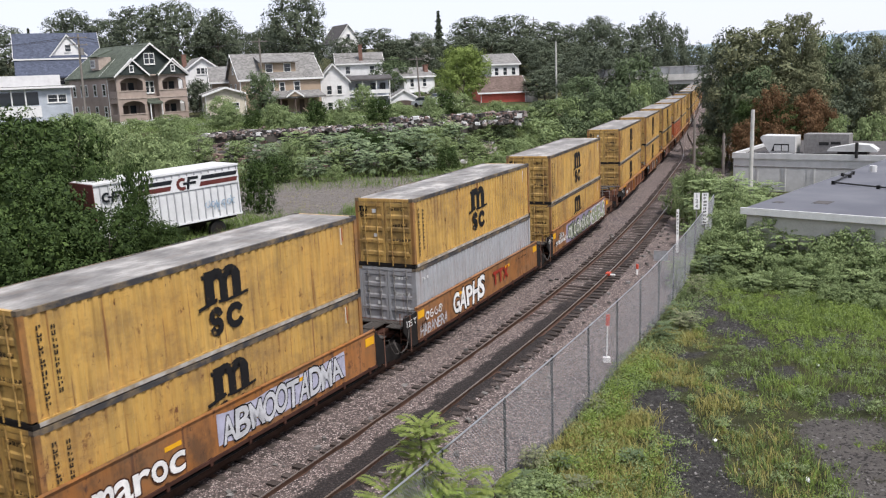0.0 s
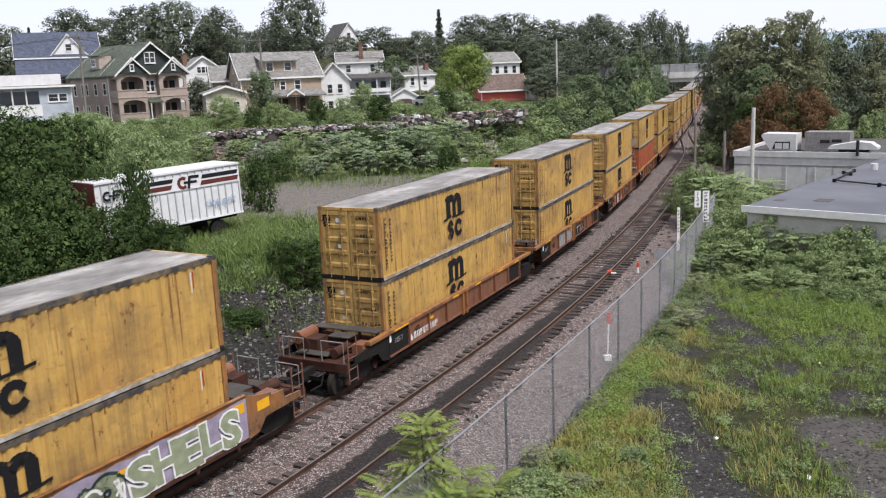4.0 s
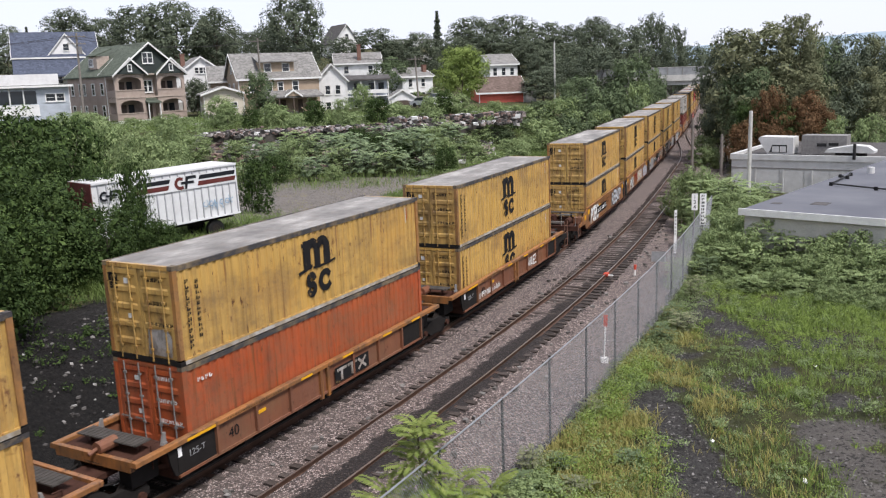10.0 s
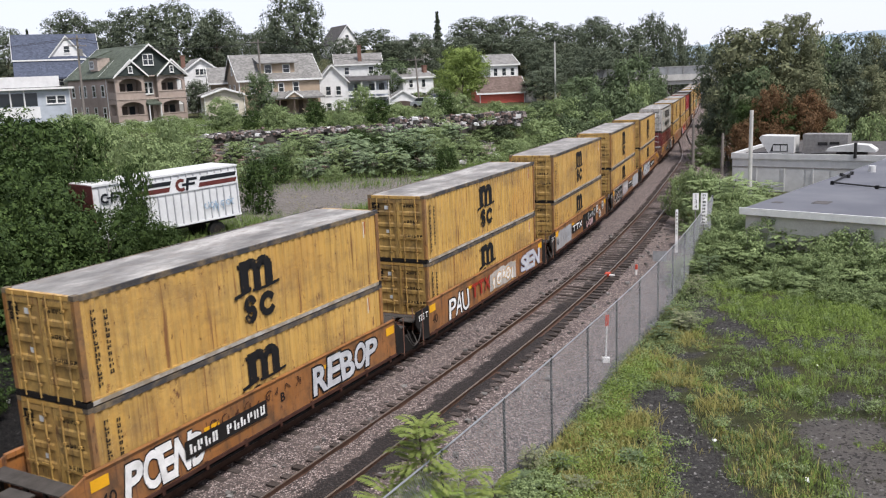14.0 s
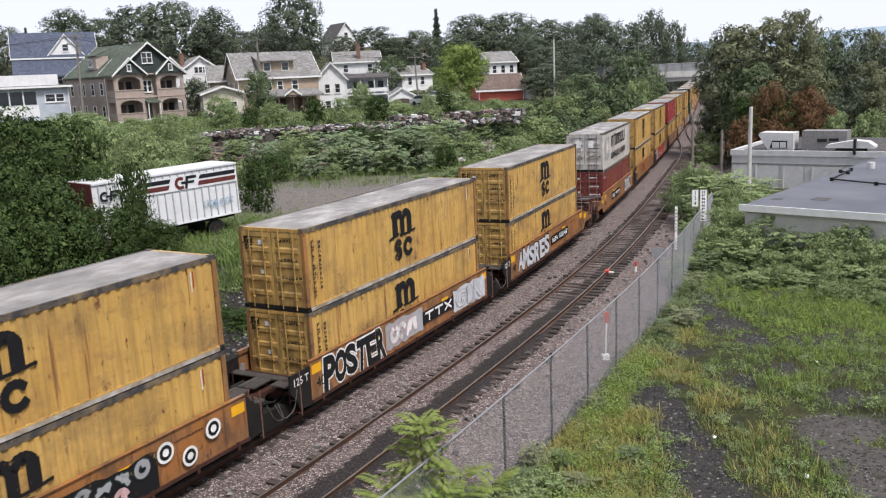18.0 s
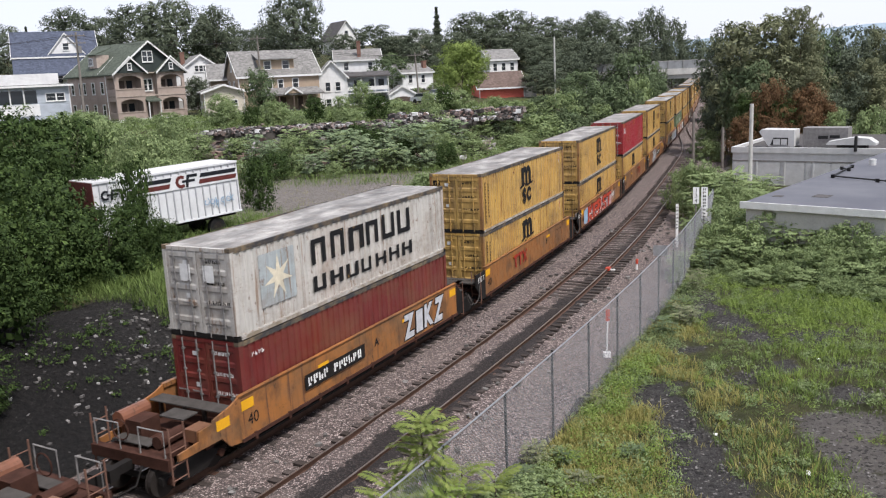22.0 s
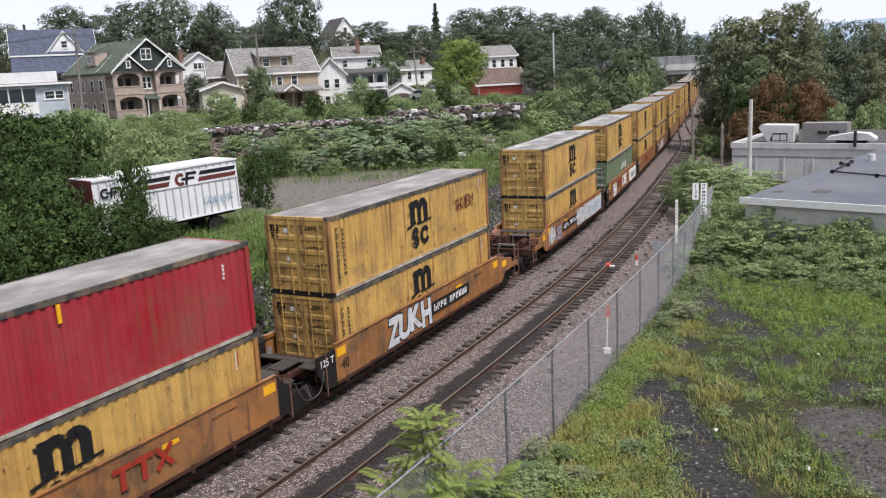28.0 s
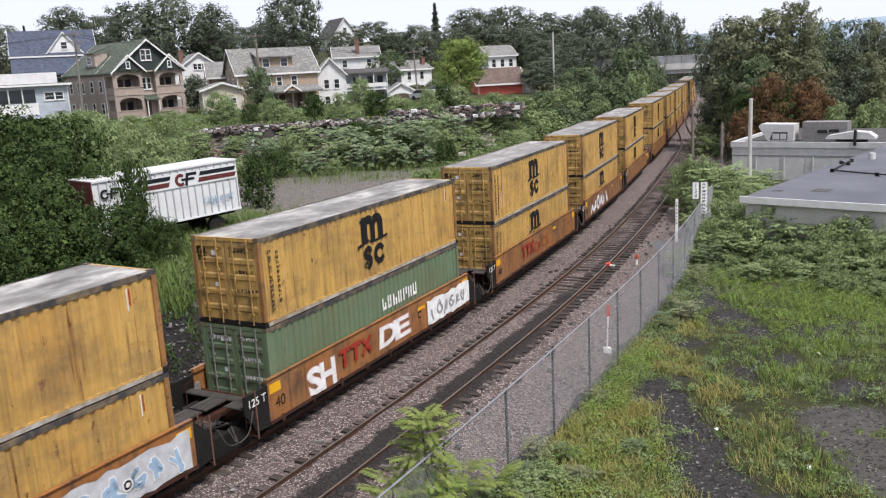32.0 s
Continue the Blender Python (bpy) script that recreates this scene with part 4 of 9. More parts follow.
        if outer:
            handbrake_end(ob, sx * X, sx, paint)
            bogie(ob, sx * (X + 1.45))
        else:
            end_deck(ob, sx * X, sx, paint, W - 0.1)
            if style != "flat":
                ribbed_deck(ob, sx * X, sx, W)
            if style == "flat":
                lad = Shape()
                for yy in (-1.42, -1.0):
                    lad.tube([(sx * (X + 0.55), yy, 0.35), (sx * (X + 0.55), yy, 1.75)], 0.022, 6)
                for i in range(4):
                    lad.tube([(sx * (X + 0.55), -1.42, 0.42 + 0.36 * i), (sx * (X + 0.55), -1.0, 0.42 + 0.36 * i)], 0.018, 6)
                part("ladder", lad, LADDER_RUST, ob)
            if sx > 0:
                bogie(ob, 7.9)
    m = Matrix.Translation((0, -W - 0.008, 0)) @ pose(0, 0, 0, 90, 0, 0)
    unit = num - 2
    layer = 0
    if style != "flat":
        m = m @ Matrix.Translation((0, 0, 0.006))
    for kind, *a in art:
        mm = m @ Matrix.Translation((0, 0, 0.011 * layer))
        layer += 1
        if kind == "word":
            word, x0, x1, z0, z1, fill, edge = a[:7]
            spray_word(ob, word, x0, x1, z0, z1, fill, edge, num + layer, mm, *a[7:])
        elif kind == "ring":
            ring(ob, *a, mm)
        elif kind == "ground":
            seed, x0, x1, z0, z1, n, mat = a
            part("graffiti", graffiti(seed, x0, x1, z0, z1, n, 0.1, mm)[2], mat, ob)
        else:
            seed, x0, x1, z0, z1, n, wd, fcol, lcol = a
            fill, line, _ = graffiti(seed, x0, x1, z0, z1, n, wd, mm)
            part("graffiti", line, lcol, ob)
            part("graffiti", fill, fcol, ob)
    zb0, zb1 = (0.98, 1.46) if style == "flat" else (0.70, 1.22)
    mt = m @ Matrix.Translation((0, 0, 0.040))
    for table, mat in ((BOARDS, DIRTY_STEEL), (OWNER_BOARDS, INK)):
        if unit in table:
            p0, p1 = table[unit]
            board = part("number_board", Shape().prism([(p0, zb0), (p1, zb0), (p1, zb1), (p0, zb1)], mt, 0.006), mat, ob, "black number board")
            if table is BOARDS:
                part("stencil", bars(4, 0.27, 0.21, 0.28, mt @ Matrix.Translation((p0 + 0.15, zb0 + 0.10, 0.006)), True, 60 + num), WHITE_INK, board)
                part("stencil", bars(6, 0.27, 0.21, 0.28, mt @ Matrix.Translation((p0 + 1.50, zb0 + 0.10, 0.006)), True, 80 + num), WHITE_INK, board)
            else:
                initial_mark(board, p0 + 0.08, p1 - 0.12, zb0 + 0.06, zb1 - 0.06, WHITE_INK if style == "flat" else WORN_WHITE, mt @ Matrix.Translation((0, 0, 0.006)))
    if unit in OWNER_RED:
        initial_mark(ob, *OWNER_RED[unit], 0.98, 1.58, RED_INK, mt)
    if unit in STENCILS:
        p0, p1 = STENCILS[unit]
        part("stencil", bars(9, (p1 - p0) / 9, (p1 - p0) / 12, 0.26, m @ Matrix.Translation((p0, 0.92 if style == "flat" else 0.72, 0.006)), True, 60 + num), WHITE_INK, ob)
    if unit in PLATFORM_LETTERS:
        ch, px = PLATFORM_LETTERS[unit]
        lettering(ob, ch, 0.36, m @ Matrix.Translation((px, 1.14, 0.004)), INK, 0.01)
    if style == "flat":
        if not first:
            lettering(ob, "125 T", 0.33, m @ Matrix.Translation((-X - 0.50, 1.33, 0.020)), WHITE_INK)
        lettering(ob, "40", 0.46, m @ Matrix.Translation((-X + 0.52, 0.92, 0.004)), INK)
        part("notice", bars(10, 0.10, 0.07, 0.06, m @ Matrix.Translation((3.9, 1.50, 0.004)), True, 90 + num), INK, ob)
    else:
        for x0, x1 in ((-X, -4.82), (4.76, X - 0.12)):
            part("end_panel", Shape().box(x0, -W - 0.022, 0.62, x1, -W - 0.006, 1.40), DIRTY_STEEL, ob, "black painted end of the side")
        part("reflector", Shape().box(-X + 0.02, -W - 0.032, 1.10, -X + 0.14, -W - 0.024, 1.34), SIGN_WHITE, ob, "small white plate")
        lettering(ob, "125-T", 0.25, m @ Matrix.Translation((-X + 0.66, 0.98, 0.02)), SIGN_GREY)
        lettering(ob, "40", 0.42, m @ Matrix.Translation((-X + 2.05, 0.86, 0.006)), INK)
    return ob

# ---- the ground ----


def ground_mat():
    k = Nodes("weedy_ground", 0.95, 0.0, 0.2)
    bare = k.attr("bare")
    n1, n2, n3 = k.noise(0.35, 6, 0.65, k.pos), k.noise(3.0, 6, 0.7, k.pos), k.noise(22.0, 4, 0.7, k.pos)
    grass = k.ramp(n2, (0.3, (0.026, 0.028, 0.014)), (0.55, (0.055, 0.062, 0.024)), (0.75, (0.105, 0.102, 0.044)))
    grass = k.mix(k.ramp(n1, (0.45, 0.0), (0.65, 0.6)), grass, (0.105, 0.092, 0.042))
    soil = k.ramp(n3, (0.3, (0.022, 0.021, 0.021)), (0.55, (0.075, 0.072, 0.070)), (0.80, (0.26, 0.25, 0.245)))
    n4 = k.noise(7.0, 7, 0.8, k.pos)
    soil = k.mix(0.6, soil, k.ramp(n4, (0.36, (0.016, 0.015, 0.015)), (0.52, (0.050, 0.047, 0.045)), (0.72, (0.17, 0.163, 0.156))))
    soil = k.mix(k.ramp(n2, (0.4, 0.0), (0.7, 0.6)), soil, (0.055, 0.050, 0.045))
    soil = k.mix(k.ramp(k.attr("pale"), (0.0, 0.0), (1.0, 0.8)), soil, k.ramp(n2, (0.3, (0.155, 0.138, 0.122)), (0.7, (0.31, 0.28, 0.25))))
    chip = k.put("ShaderNodeSeparateColor", Color=k.voronoi(13.0, k.pos)).outputs[0]
    soil = k.mix(k.ramp(chip, (0.80, 0.0), (0.84, 0.7)), soil, (0.020, 0.019, 0.019))
    soil = k.mix(k.ramp(chip, (0.965, 0.0), (0.98, 0.7)), soil, (0.30, 0.285, 0.27))
    # dark soil of the near bank, deepened by tree shade put into its colour
    soil = k.mix(k.attr("bank_shade"), soil, k.ramp(n4, (0.38, (0.006, 0.006, 0.006)), (0.60, (0.022, 0.020, 0.019)), (0.80, (0.09, 0.085, 0.08))))
    cover = k.math("ADD", bare, k.math("MULTIPLY", k.math("SUBTRACT", n2, 0.5), 0.9))
    k.color(k.mix(k.ramp(cover, (0.42, 0.0), (0.58, 1.0)), grass, soil))
    k.bump(k.math("ADD", n3, k.math("MULTIPLY", n4, 1.5)), 1.0, 0.10)
    return k.m


def ballast_mat():
    k = Nodes("crushed_stone_ballast", 0.9, 0.0, 0.25)
    cell = k.voronoi(17.0, k.pos)
    sep = k.put("ShaderNodeSeparateColor", Color=cell)
    stone = k.ramp(sep.outputs[0], (0.0, (0.055, 0.042, 0.040)), (0.4, (0.175, 0.134, 0.124)), (0.75, (0.315, 0.247, 0.226)), (0.98, (0.48, 0.405, 0.375)))
    # gaps between the stones darkened: crevice shade put into the colour
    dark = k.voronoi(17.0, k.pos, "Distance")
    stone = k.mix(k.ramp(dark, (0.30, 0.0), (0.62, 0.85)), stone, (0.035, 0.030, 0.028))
    stone = k.mix(k.ramp(k.noise(0.7, 5, 0.6, k.pos), (0.45, 0.0), (0.7, 0.4)), stone, (0.17, 0.135, 0.12))
    oil = k.ramp(k.math("ADD", k.attr("oily"), k.math("MULTIPLY", k.math("SUBTRACT", k.noise(1.3, 8, 0.82, k.pos), 0.5), 3.0)), (0.40, 0.0), (0.70, 0.97))
    k.color(k.mix(oil, stone, k.mix(0.10, (0.009, 0.008, 0.008), stone)))
    k.bump(k.math("SUBTRACT", 1.0, dark), 0.9, 0.05)
    return k.m


GROUND, BALLAST = ground_mat(), ballast_mat()


def spaced(lo, hi, step, reach, grow):
    """Grid lines: even between lo and hi, then wider and wider out to reach."""
    a = list(np.arange(lo, hi + 0.01, step))
    d = step
    while a[-1] < reach:
        d *= grow
        a.append(a[-1] + d)
    d = step
    while a[0] > -reach:
        d *= grow
        a.insert(0, a[0] - d)
    return np.array(a)


def add_float(me, name, values):
    at = me.attributes.new(name, "FLOAT", "POINT")
    at.data.foreach_set("value", np.asarray(values, np.float32))


def blobs(x, y, spots):
    v = np.zeros(np.shape(x))
    for cx, cy, r, a in spots:
        v = np.maximum(v, a * np.exp(-((x - cx) ** 2 + (y - cy) ** 2) / (r * r)))
    return v


BARE_SPOTS = [(5.6, 26.3, 0.7, 0.9), (6.3, 25.5, 0.8, 1.0), (6.55, 24.3, 0.75, 1.0), (6.6, 23.2, 0.8, 1.0), (6.5, 22.0, 0.9, 1.0), (6.5, 21.0, 0.9, 1.0), (6.2, 19.8, 0.9, 1.0), (6.5, 18.6, 0.9, 1.0), (7.2, 17.6, 0.8, 0.9), (11.3, 36.4, 1.0, 1.0), (11.1, 34.2, 0.9, 1.0), (11.3, 32.3, 1.0, 1.0), (11.6, 30.2, 0.9, 0.95), (9.9, 33.8, 0.9, 0.9), (10.6, 22.2, 1.2, 1.0), (11.8, 22.3, 1.1, 0.95), (10.6, 20.5, 1.3, 1.0), (10.3, 18.8, 1.2, 1.0), (12.5, 24.6, 0.8, 0.8), (9.6, 26.4, 0.7, 0.85), (11.4, 27.2, 0.7, 0.85), (13.4, 27.0, 0.6, 0.8), (8.6, 23.2, 0.45, 0.8), (13.5, 33.5, 0.6, 0.75), (15.3, 31.0, 0.6, 0.75), (9.0, 29.2, 0.5, 0.75), (7.6, 27.6, 0.45, 0.75), (14.8, 36.5, 0.5, 0.7), (4.4, 24.4, 0.5, 0.8)]
BARE_SPOTS = [(a, b, r * (1.25 if r < 1.1 else 0.95), w) for a, b, r, w in BARE_SPOTS]


def build_ground():
    gx, gy = np.meshgrid(spaced(-62, 62, 0.8, 3200, 1.25), spaced(2, 150, 0.8, 3200, 1.25))
    x, y = gx.ravel(), gy.ravel()
    z = land(x, y)
    s, lat = track_coords(x, y)
    near = (np.abs(x) < 70) & (y > 0) & (y < 160)
    bump = np.array([noise.noise((a * 0.35, b * 0.35, 3.0)) * 0.16 + noise.noise((a * 1.1, b * 1.1, 7.0)) * 0.07 if f else 0 for a, b, f in zip(x, y, near)])
    z = z + np.where((lat > -3.5) & (lat < 6.5), -0.25, bump)
    nx, ny = gx.shape[1], gx.shape[0]
    sh = Shape()
    sh.v = list(zip(x.tolist(), y.tolist(), z.tolist()))
    sh.f = [(j * nx + i, j * nx + i + 1, (j + 1) * nx + i + 1, (j + 1) * nx + i) for j in range(ny - 1) for i in range(nx - 1)]
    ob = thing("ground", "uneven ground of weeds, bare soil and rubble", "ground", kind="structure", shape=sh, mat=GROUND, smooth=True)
    yard = ease(-8.5, -11, lat) * (1 - ease(68, 84, y - 0.1 * x)) * ease(38, 46, y)
    slope = ease(-3.0, -4.5, lat) * (1 - ease(-10.5, -13.5, lat)) * 0.85
    patches = blobs(x, y, BARE_SPOTS)
    yard = yard * ease(50, 55, y + 0.35 * (x + 15))
    pale_field = blobs(x, y, [(11.2, 21.6, 2.2, 1.3), (10.6, 19.0, 2.0, 1.3)])
    ragged = np.array([max(0.0, noise.noise((a * 0.55, b * 0.55, 33)) * 1.3) if f else 0.0 for a, b, f in zip(x, y, near)])
    patches = np.maximum(patches, ragged * ease(44, 36, y))
    bare = np.where(lat > 8.0, patches, np.maximum(yard * 0.95, slope))
    bare = np.maximum(bare, 0.9 * (np.abs(lat - 2) < 6.4))
    # how far the near bank is painted darker for the trees' shade
    add_float(ob.data, "bank_shade", np.where(lat < 0, ease(-2.6, -3.6, lat) * (1 - ease(22, 36, s)), 0.0))
    add_float(ob.data, "bare", bare)
    add_float(ob.data, "pale", np.maximum(yard, pale_field * 0.45))


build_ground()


def swept(prof_at, s0, s1, step):
    """A sheet along the track; prof_at(s) gives (lat, z) points."""
    sh = Shape()
    rows = np.arange(s0, s1 + 0.01, step)
    n = len(prof_at(s0))
    for s in rows:
        sh.v += [on_track(s, lat, z) for lat, z in prof_at(s)]
    sh.f = [(j * n + i, j * n + i + 1, (j + 1) * n + i + 1, (j + 1) * n + i) for j in range(len(rows) - 1) for i in range(n - 1)]
    return sh


def siding_lat(s):
    return 3.9 - 3.3 * float(ease(98, 150, s))


def build_ballast():
    lats = [-4.6, -3.6, -2.9, -2.4, -1.9, -1.2, -0.6, 0, 0.6, 1.2, 1.7, 2.1, 2.5, 2.9, 3.2, 3.5, 3.9, 4.3, 4.7, 5.1, 5.6, 6.2, 7.0, 8.2, 9.0, 9.6]

    def prof(s):
        out = []
        for a in lats:
            z = -0.20 if -1.7 < a < 1.7 else -0.24
            if a < -2:
                z = -0.24 - 0.30 * (-2 - a)
            if 3.0 < a < 4.8:
                z = -0.125 - 0.085 * float(ease(32, 43, s)) + 0.03 * noise.noise((s * 0.9, a, 2))
            if a > 5.2:
                z = -0.26 - 0.07 * (a - 5.2)
            x, y, _ = on_track(s, a)
            out.append((a, z + 0.05 * noise.noise((x * 0.8, y * 0.8, 1)) + 0.025 * noise.noise((x * 3, y * 3, 5))))
        return out
    sh = swept(prof, -70, 250, 0.5)
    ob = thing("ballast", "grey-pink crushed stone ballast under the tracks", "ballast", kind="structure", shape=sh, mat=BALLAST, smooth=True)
    rows = np.repeat(np.arange(-70, 250.01, 0.5), len(lats))
    la = np.tile(lats, len(rows) // len(lats))
    add_float(ob.data, "oily", np.exp(-((la - 4.48) / 0.52) ** 2) * (1.9 - 0.95 * ease(38, 56, rows)) * (1 - ease(85, 100, rows)) + np.exp(-(la / 1.5) ** 4) * 0.22)


build_ballast()
RAIL_STEEL = dull("rusty_rail_steel", (0.11, 0.065, 0.048), 0.6, 0.5, vary=0.4, grain=60)
RAIL_HEAD = dull("rubbed_rail_head", (0.30, 0.27, 0.25), 0.35, 0.8, vary=0.3)
TIE_WOOD = Nodes("weathered_sleeper_wood", 0.9)
TIE_WOOD.color(TIE_WOOD.mix(TIE_WOOD.ramp(TIE_WOOD.noise(3.0, 6, 0.7, TIE_WOOD.scaled(TIE_WOOD.co, 14, 1.0, 14)), (0.35, 0.0), (0.7, 1.0)), (0.022, 0.018, 0.016), TIE_WOOD.mix(TIE_WOOD.random(), (0.06, 0.048, 0.042), (0.15, 0.125, 0.115))))
TIE_WOOD = TIE_WOOD.m


def build_track(name, label, lat_of, s0, s1, tie_s0, tie_s1):
    ob = thing(name, label, "railway track", kind="structure")
    for off in (-0.755, 0.755):
        rail = swept(lambda s: [(lat_of(s) + off + a, z) for a, z in ((-0.07, -0.17), (-0.012, -0.14), (-0.012, -0.045), (-0.036, -0.035), (-0.036, -0.004), (0.036, -0.004), (0.036, -0.035), (0.012, -0.045), (0.012, -0.14), (0.07, -0.17))][::-1], s0, s1, 1.0)
        r = part("rail", rail, RAIL_STEEL, ob, "rust-brown steel rail")
        part("running_surface", swept(lambda s: [(lat_of(s) + off + a, 0.0) for a in (0.03, -0.03)], s0, s1, 1.0), RAIL_HEAD, r)
    tie = Shape().box(-0.115, -1.3, -0.17, 0.115, 1.3, 0.0).mesh("sleeper", TIE_WOOD)
    plate = Shape().box(-0.09, -0.16, 0.002, 0.09, 0.16, 0.014).mesh("tie_plate", RAIL_STEEL)
    rnd = random.Random(5)
    s = tie_s0
    while s < tie_s1:
        x, y, _ = on_track(s, lat_of(s))
        t = part("sleeper", tie, None, ob, m=pose(x, y, -0.175 + rnd.uniform(-0.02, 0.004), 0, 0, heading(s) + rnd.uniform(-1.5, 1.5)) @ Matrix.Translation((0, rnd.uniform(-0.08, 0.08), 0)))
        if s < 34:
            for off in (-0.755, 0.755):
                part("tie_plate", plate, None, t, m=Matrix.Translation((0, off, 0)))
        s += 0.545
    return ob


build_track("siding_track", "rusty railway siding on weathered wooden sleepers", siding_lat, -20, 170, 6, 100)
build_track("main_track", "main line railway track under the moving train", lambda s: 0.0, -70, 250, 10, 60)

# ---- buildings ----


def siding_mat(name, col, step=0.18, vary=0.25):
    """Painted clapboard: thin horizontal shadow lines as relief, dirt in patches."""
    k = Nodes(name, 0.7, 0.0, 0.3)
    sep = k.put("ShaderNodeSeparateXYZ", Vector=k.co)
    saw = k.math("FRACT", k.math("DIVIDE", sep.outputs[2], step))
    n = k.noise(0.8, 5, 0.65)
    k.color(k.mix(k.ramp(n, (0.35, 0.0), (0.75, 1.0)), col, tuple(c * (1 - vary) for c in col)))
    k.bump(saw, 0.6, 0.02)
    return k.m


def shingle_mat(name, col, vary=0.35):
    k = Nodes(name, 0.9, 0.0, 0.2)
    rows = k.voronoi(1.0, k.scaled(k.co, 3.2, 3.2, 5.0))
    sep = k.put("ShaderNodeSeparateColor", Color=rows)
    c = k.ramp(sep.outputs[0], (0.0, tuple(a * (1 - vary) for a in col)), (1.0, tuple(a * (1 + vary * 0.6) for a in col)))
    k.color(k.mix(k.ramp(k.noise(0.6, 5, 0.7), (0.4, 0.0), (0.75, 0.5)), c, tuple(a * 0.5 for a in col)))
    k.bump(k.noise(9.0, 4), 0.4, 0.03)
    return k.m


PEACH = siding_mat("peach_tan_siding", (0.37, 0.300, 0.255))
PEACH_TRIM = dull("tan_trim_paint", (0.42, 0.350, 0.300), 0.7)
DARK_SHAKE = siding_mat("dark_green_grey_shingle_wall", (0.035, 0.045, 0.042), 0.22)
WHITE_SIDING = siding_mat("white_clapboard", (0.74, 0.74, 0.73))
CREAM_SIDING = siding_mat("cream_clapboard", (0.58, 0.53, 0.43))
GREY_SIDING = siding_mat("pale_blue_grey_clapboard", (0.44, 0.48, 0.53))
TAN_SIDING = siding_mat("dull_tan_clapboard", (0.38, 0.295, 0.215))
RED_WALL = siding_mat("red_orange_painted_block", (0.58, 0.13, 0.095), 0.2)
STONE_WALL = dull("rough_grey_stone_wall", (0.13, 0.12, 0.11), 0.9, scale=1.2, grain=9, bump=0.6, vary=0.6)
TRIM = dull("white_trim_paint", (0.72, 0.72, 0.70), 0.6, vary=0.15)
ROOF_GREEN = shingle_mat("green_grey_shingles", (0.085, 0.10, 0.078))
ROOF_BLUE = shingle_mat("slate_blue_shingles", (0.072, 0.084, 0.118))
ROOF_GREY = shingle_mat("weathered_grey_shingles", (0.20, 0.195, 0.185))
ROOF_DARK = shingle_mat("dark_grey_shingles", (0.085, 0.080, 0.078))
ROOF_BROWN = shingle_mat("brown_shingles", (0.13, 0.095, 0.08))
BRICK_RED = dull("old_red_brick", (0.20, 0.115, 0.09), 0.9, scale=4, grain=14)
CONCRETE = dull("stained_concrete", (0.37, 0.36, 0.34), 0.85, scale=0.6, grain=20, vary=0.35)
PORCH_DARK = dull("dark_porch_wood", (0.11, 0.085, 0.07), 0.8)
GLASS = Nodes("window_glass", 0.08, 0.0, 0.6).color((0.025, 0.03, 0.035)).m


def window(parent, u, z, w, h, m, trim=TRIM, sill=True):
    """A framed window on the wall plane of m (x along the wall, y up, z out of it)."""
    fr = Shape()
    t = 0.11
    for a, b, c, d in ((u - w / 2 - t, z - t, u - w / 2, z + h + t), (u + w / 2, z - t, u + w / 2 + t, z + h + t), (u - w / 2, z + h, u + w / 2, z + h + t), (u - w / 2, z - t, u + w / 2, z), (u - w / 2, z + h * 0.48, u + w / 2, z + h * 0.52)):
        fr.prism([(a, b), (c, b), (c, d), (a, d)], m @ Matrix.Translation((0, 0, 0.003)), 0.07)
    win = part("window", fr, trim, parent)
    part("pane", Shape().prism([(u - w / 2, z), (u + w / 2, z), (u + w / 2, z + h), (u - w / 2, z + h)], m @ Matrix.Translation((0, 0, 0.004)), 0.015), GLASS, win)
    if sill:
        part("sill", Shape().prism([(u - w / 2 - 0.16, z - t - 0.06), (u + w / 2 + 0.16, z - t - 0.06), (u + w / 2 + 0.16, z - t), (u - w / 2 - 0.16, z - t)], m @ Matrix.Translation((0, 0, 0.003)), 0.12), trim, win)


def wall_planes(w, d):
    """The planes of the four walls of a box w wide and d deep: front faces -y."""
    return {"front": pose(0, 0, 0, 90, 0, 0), "left": pose(0, d, 0, 90, 0, -90), "right": pose(w, 0, 0, 90, 0, 90), "back": pose(w, d, 0, 90, 0, 180)}


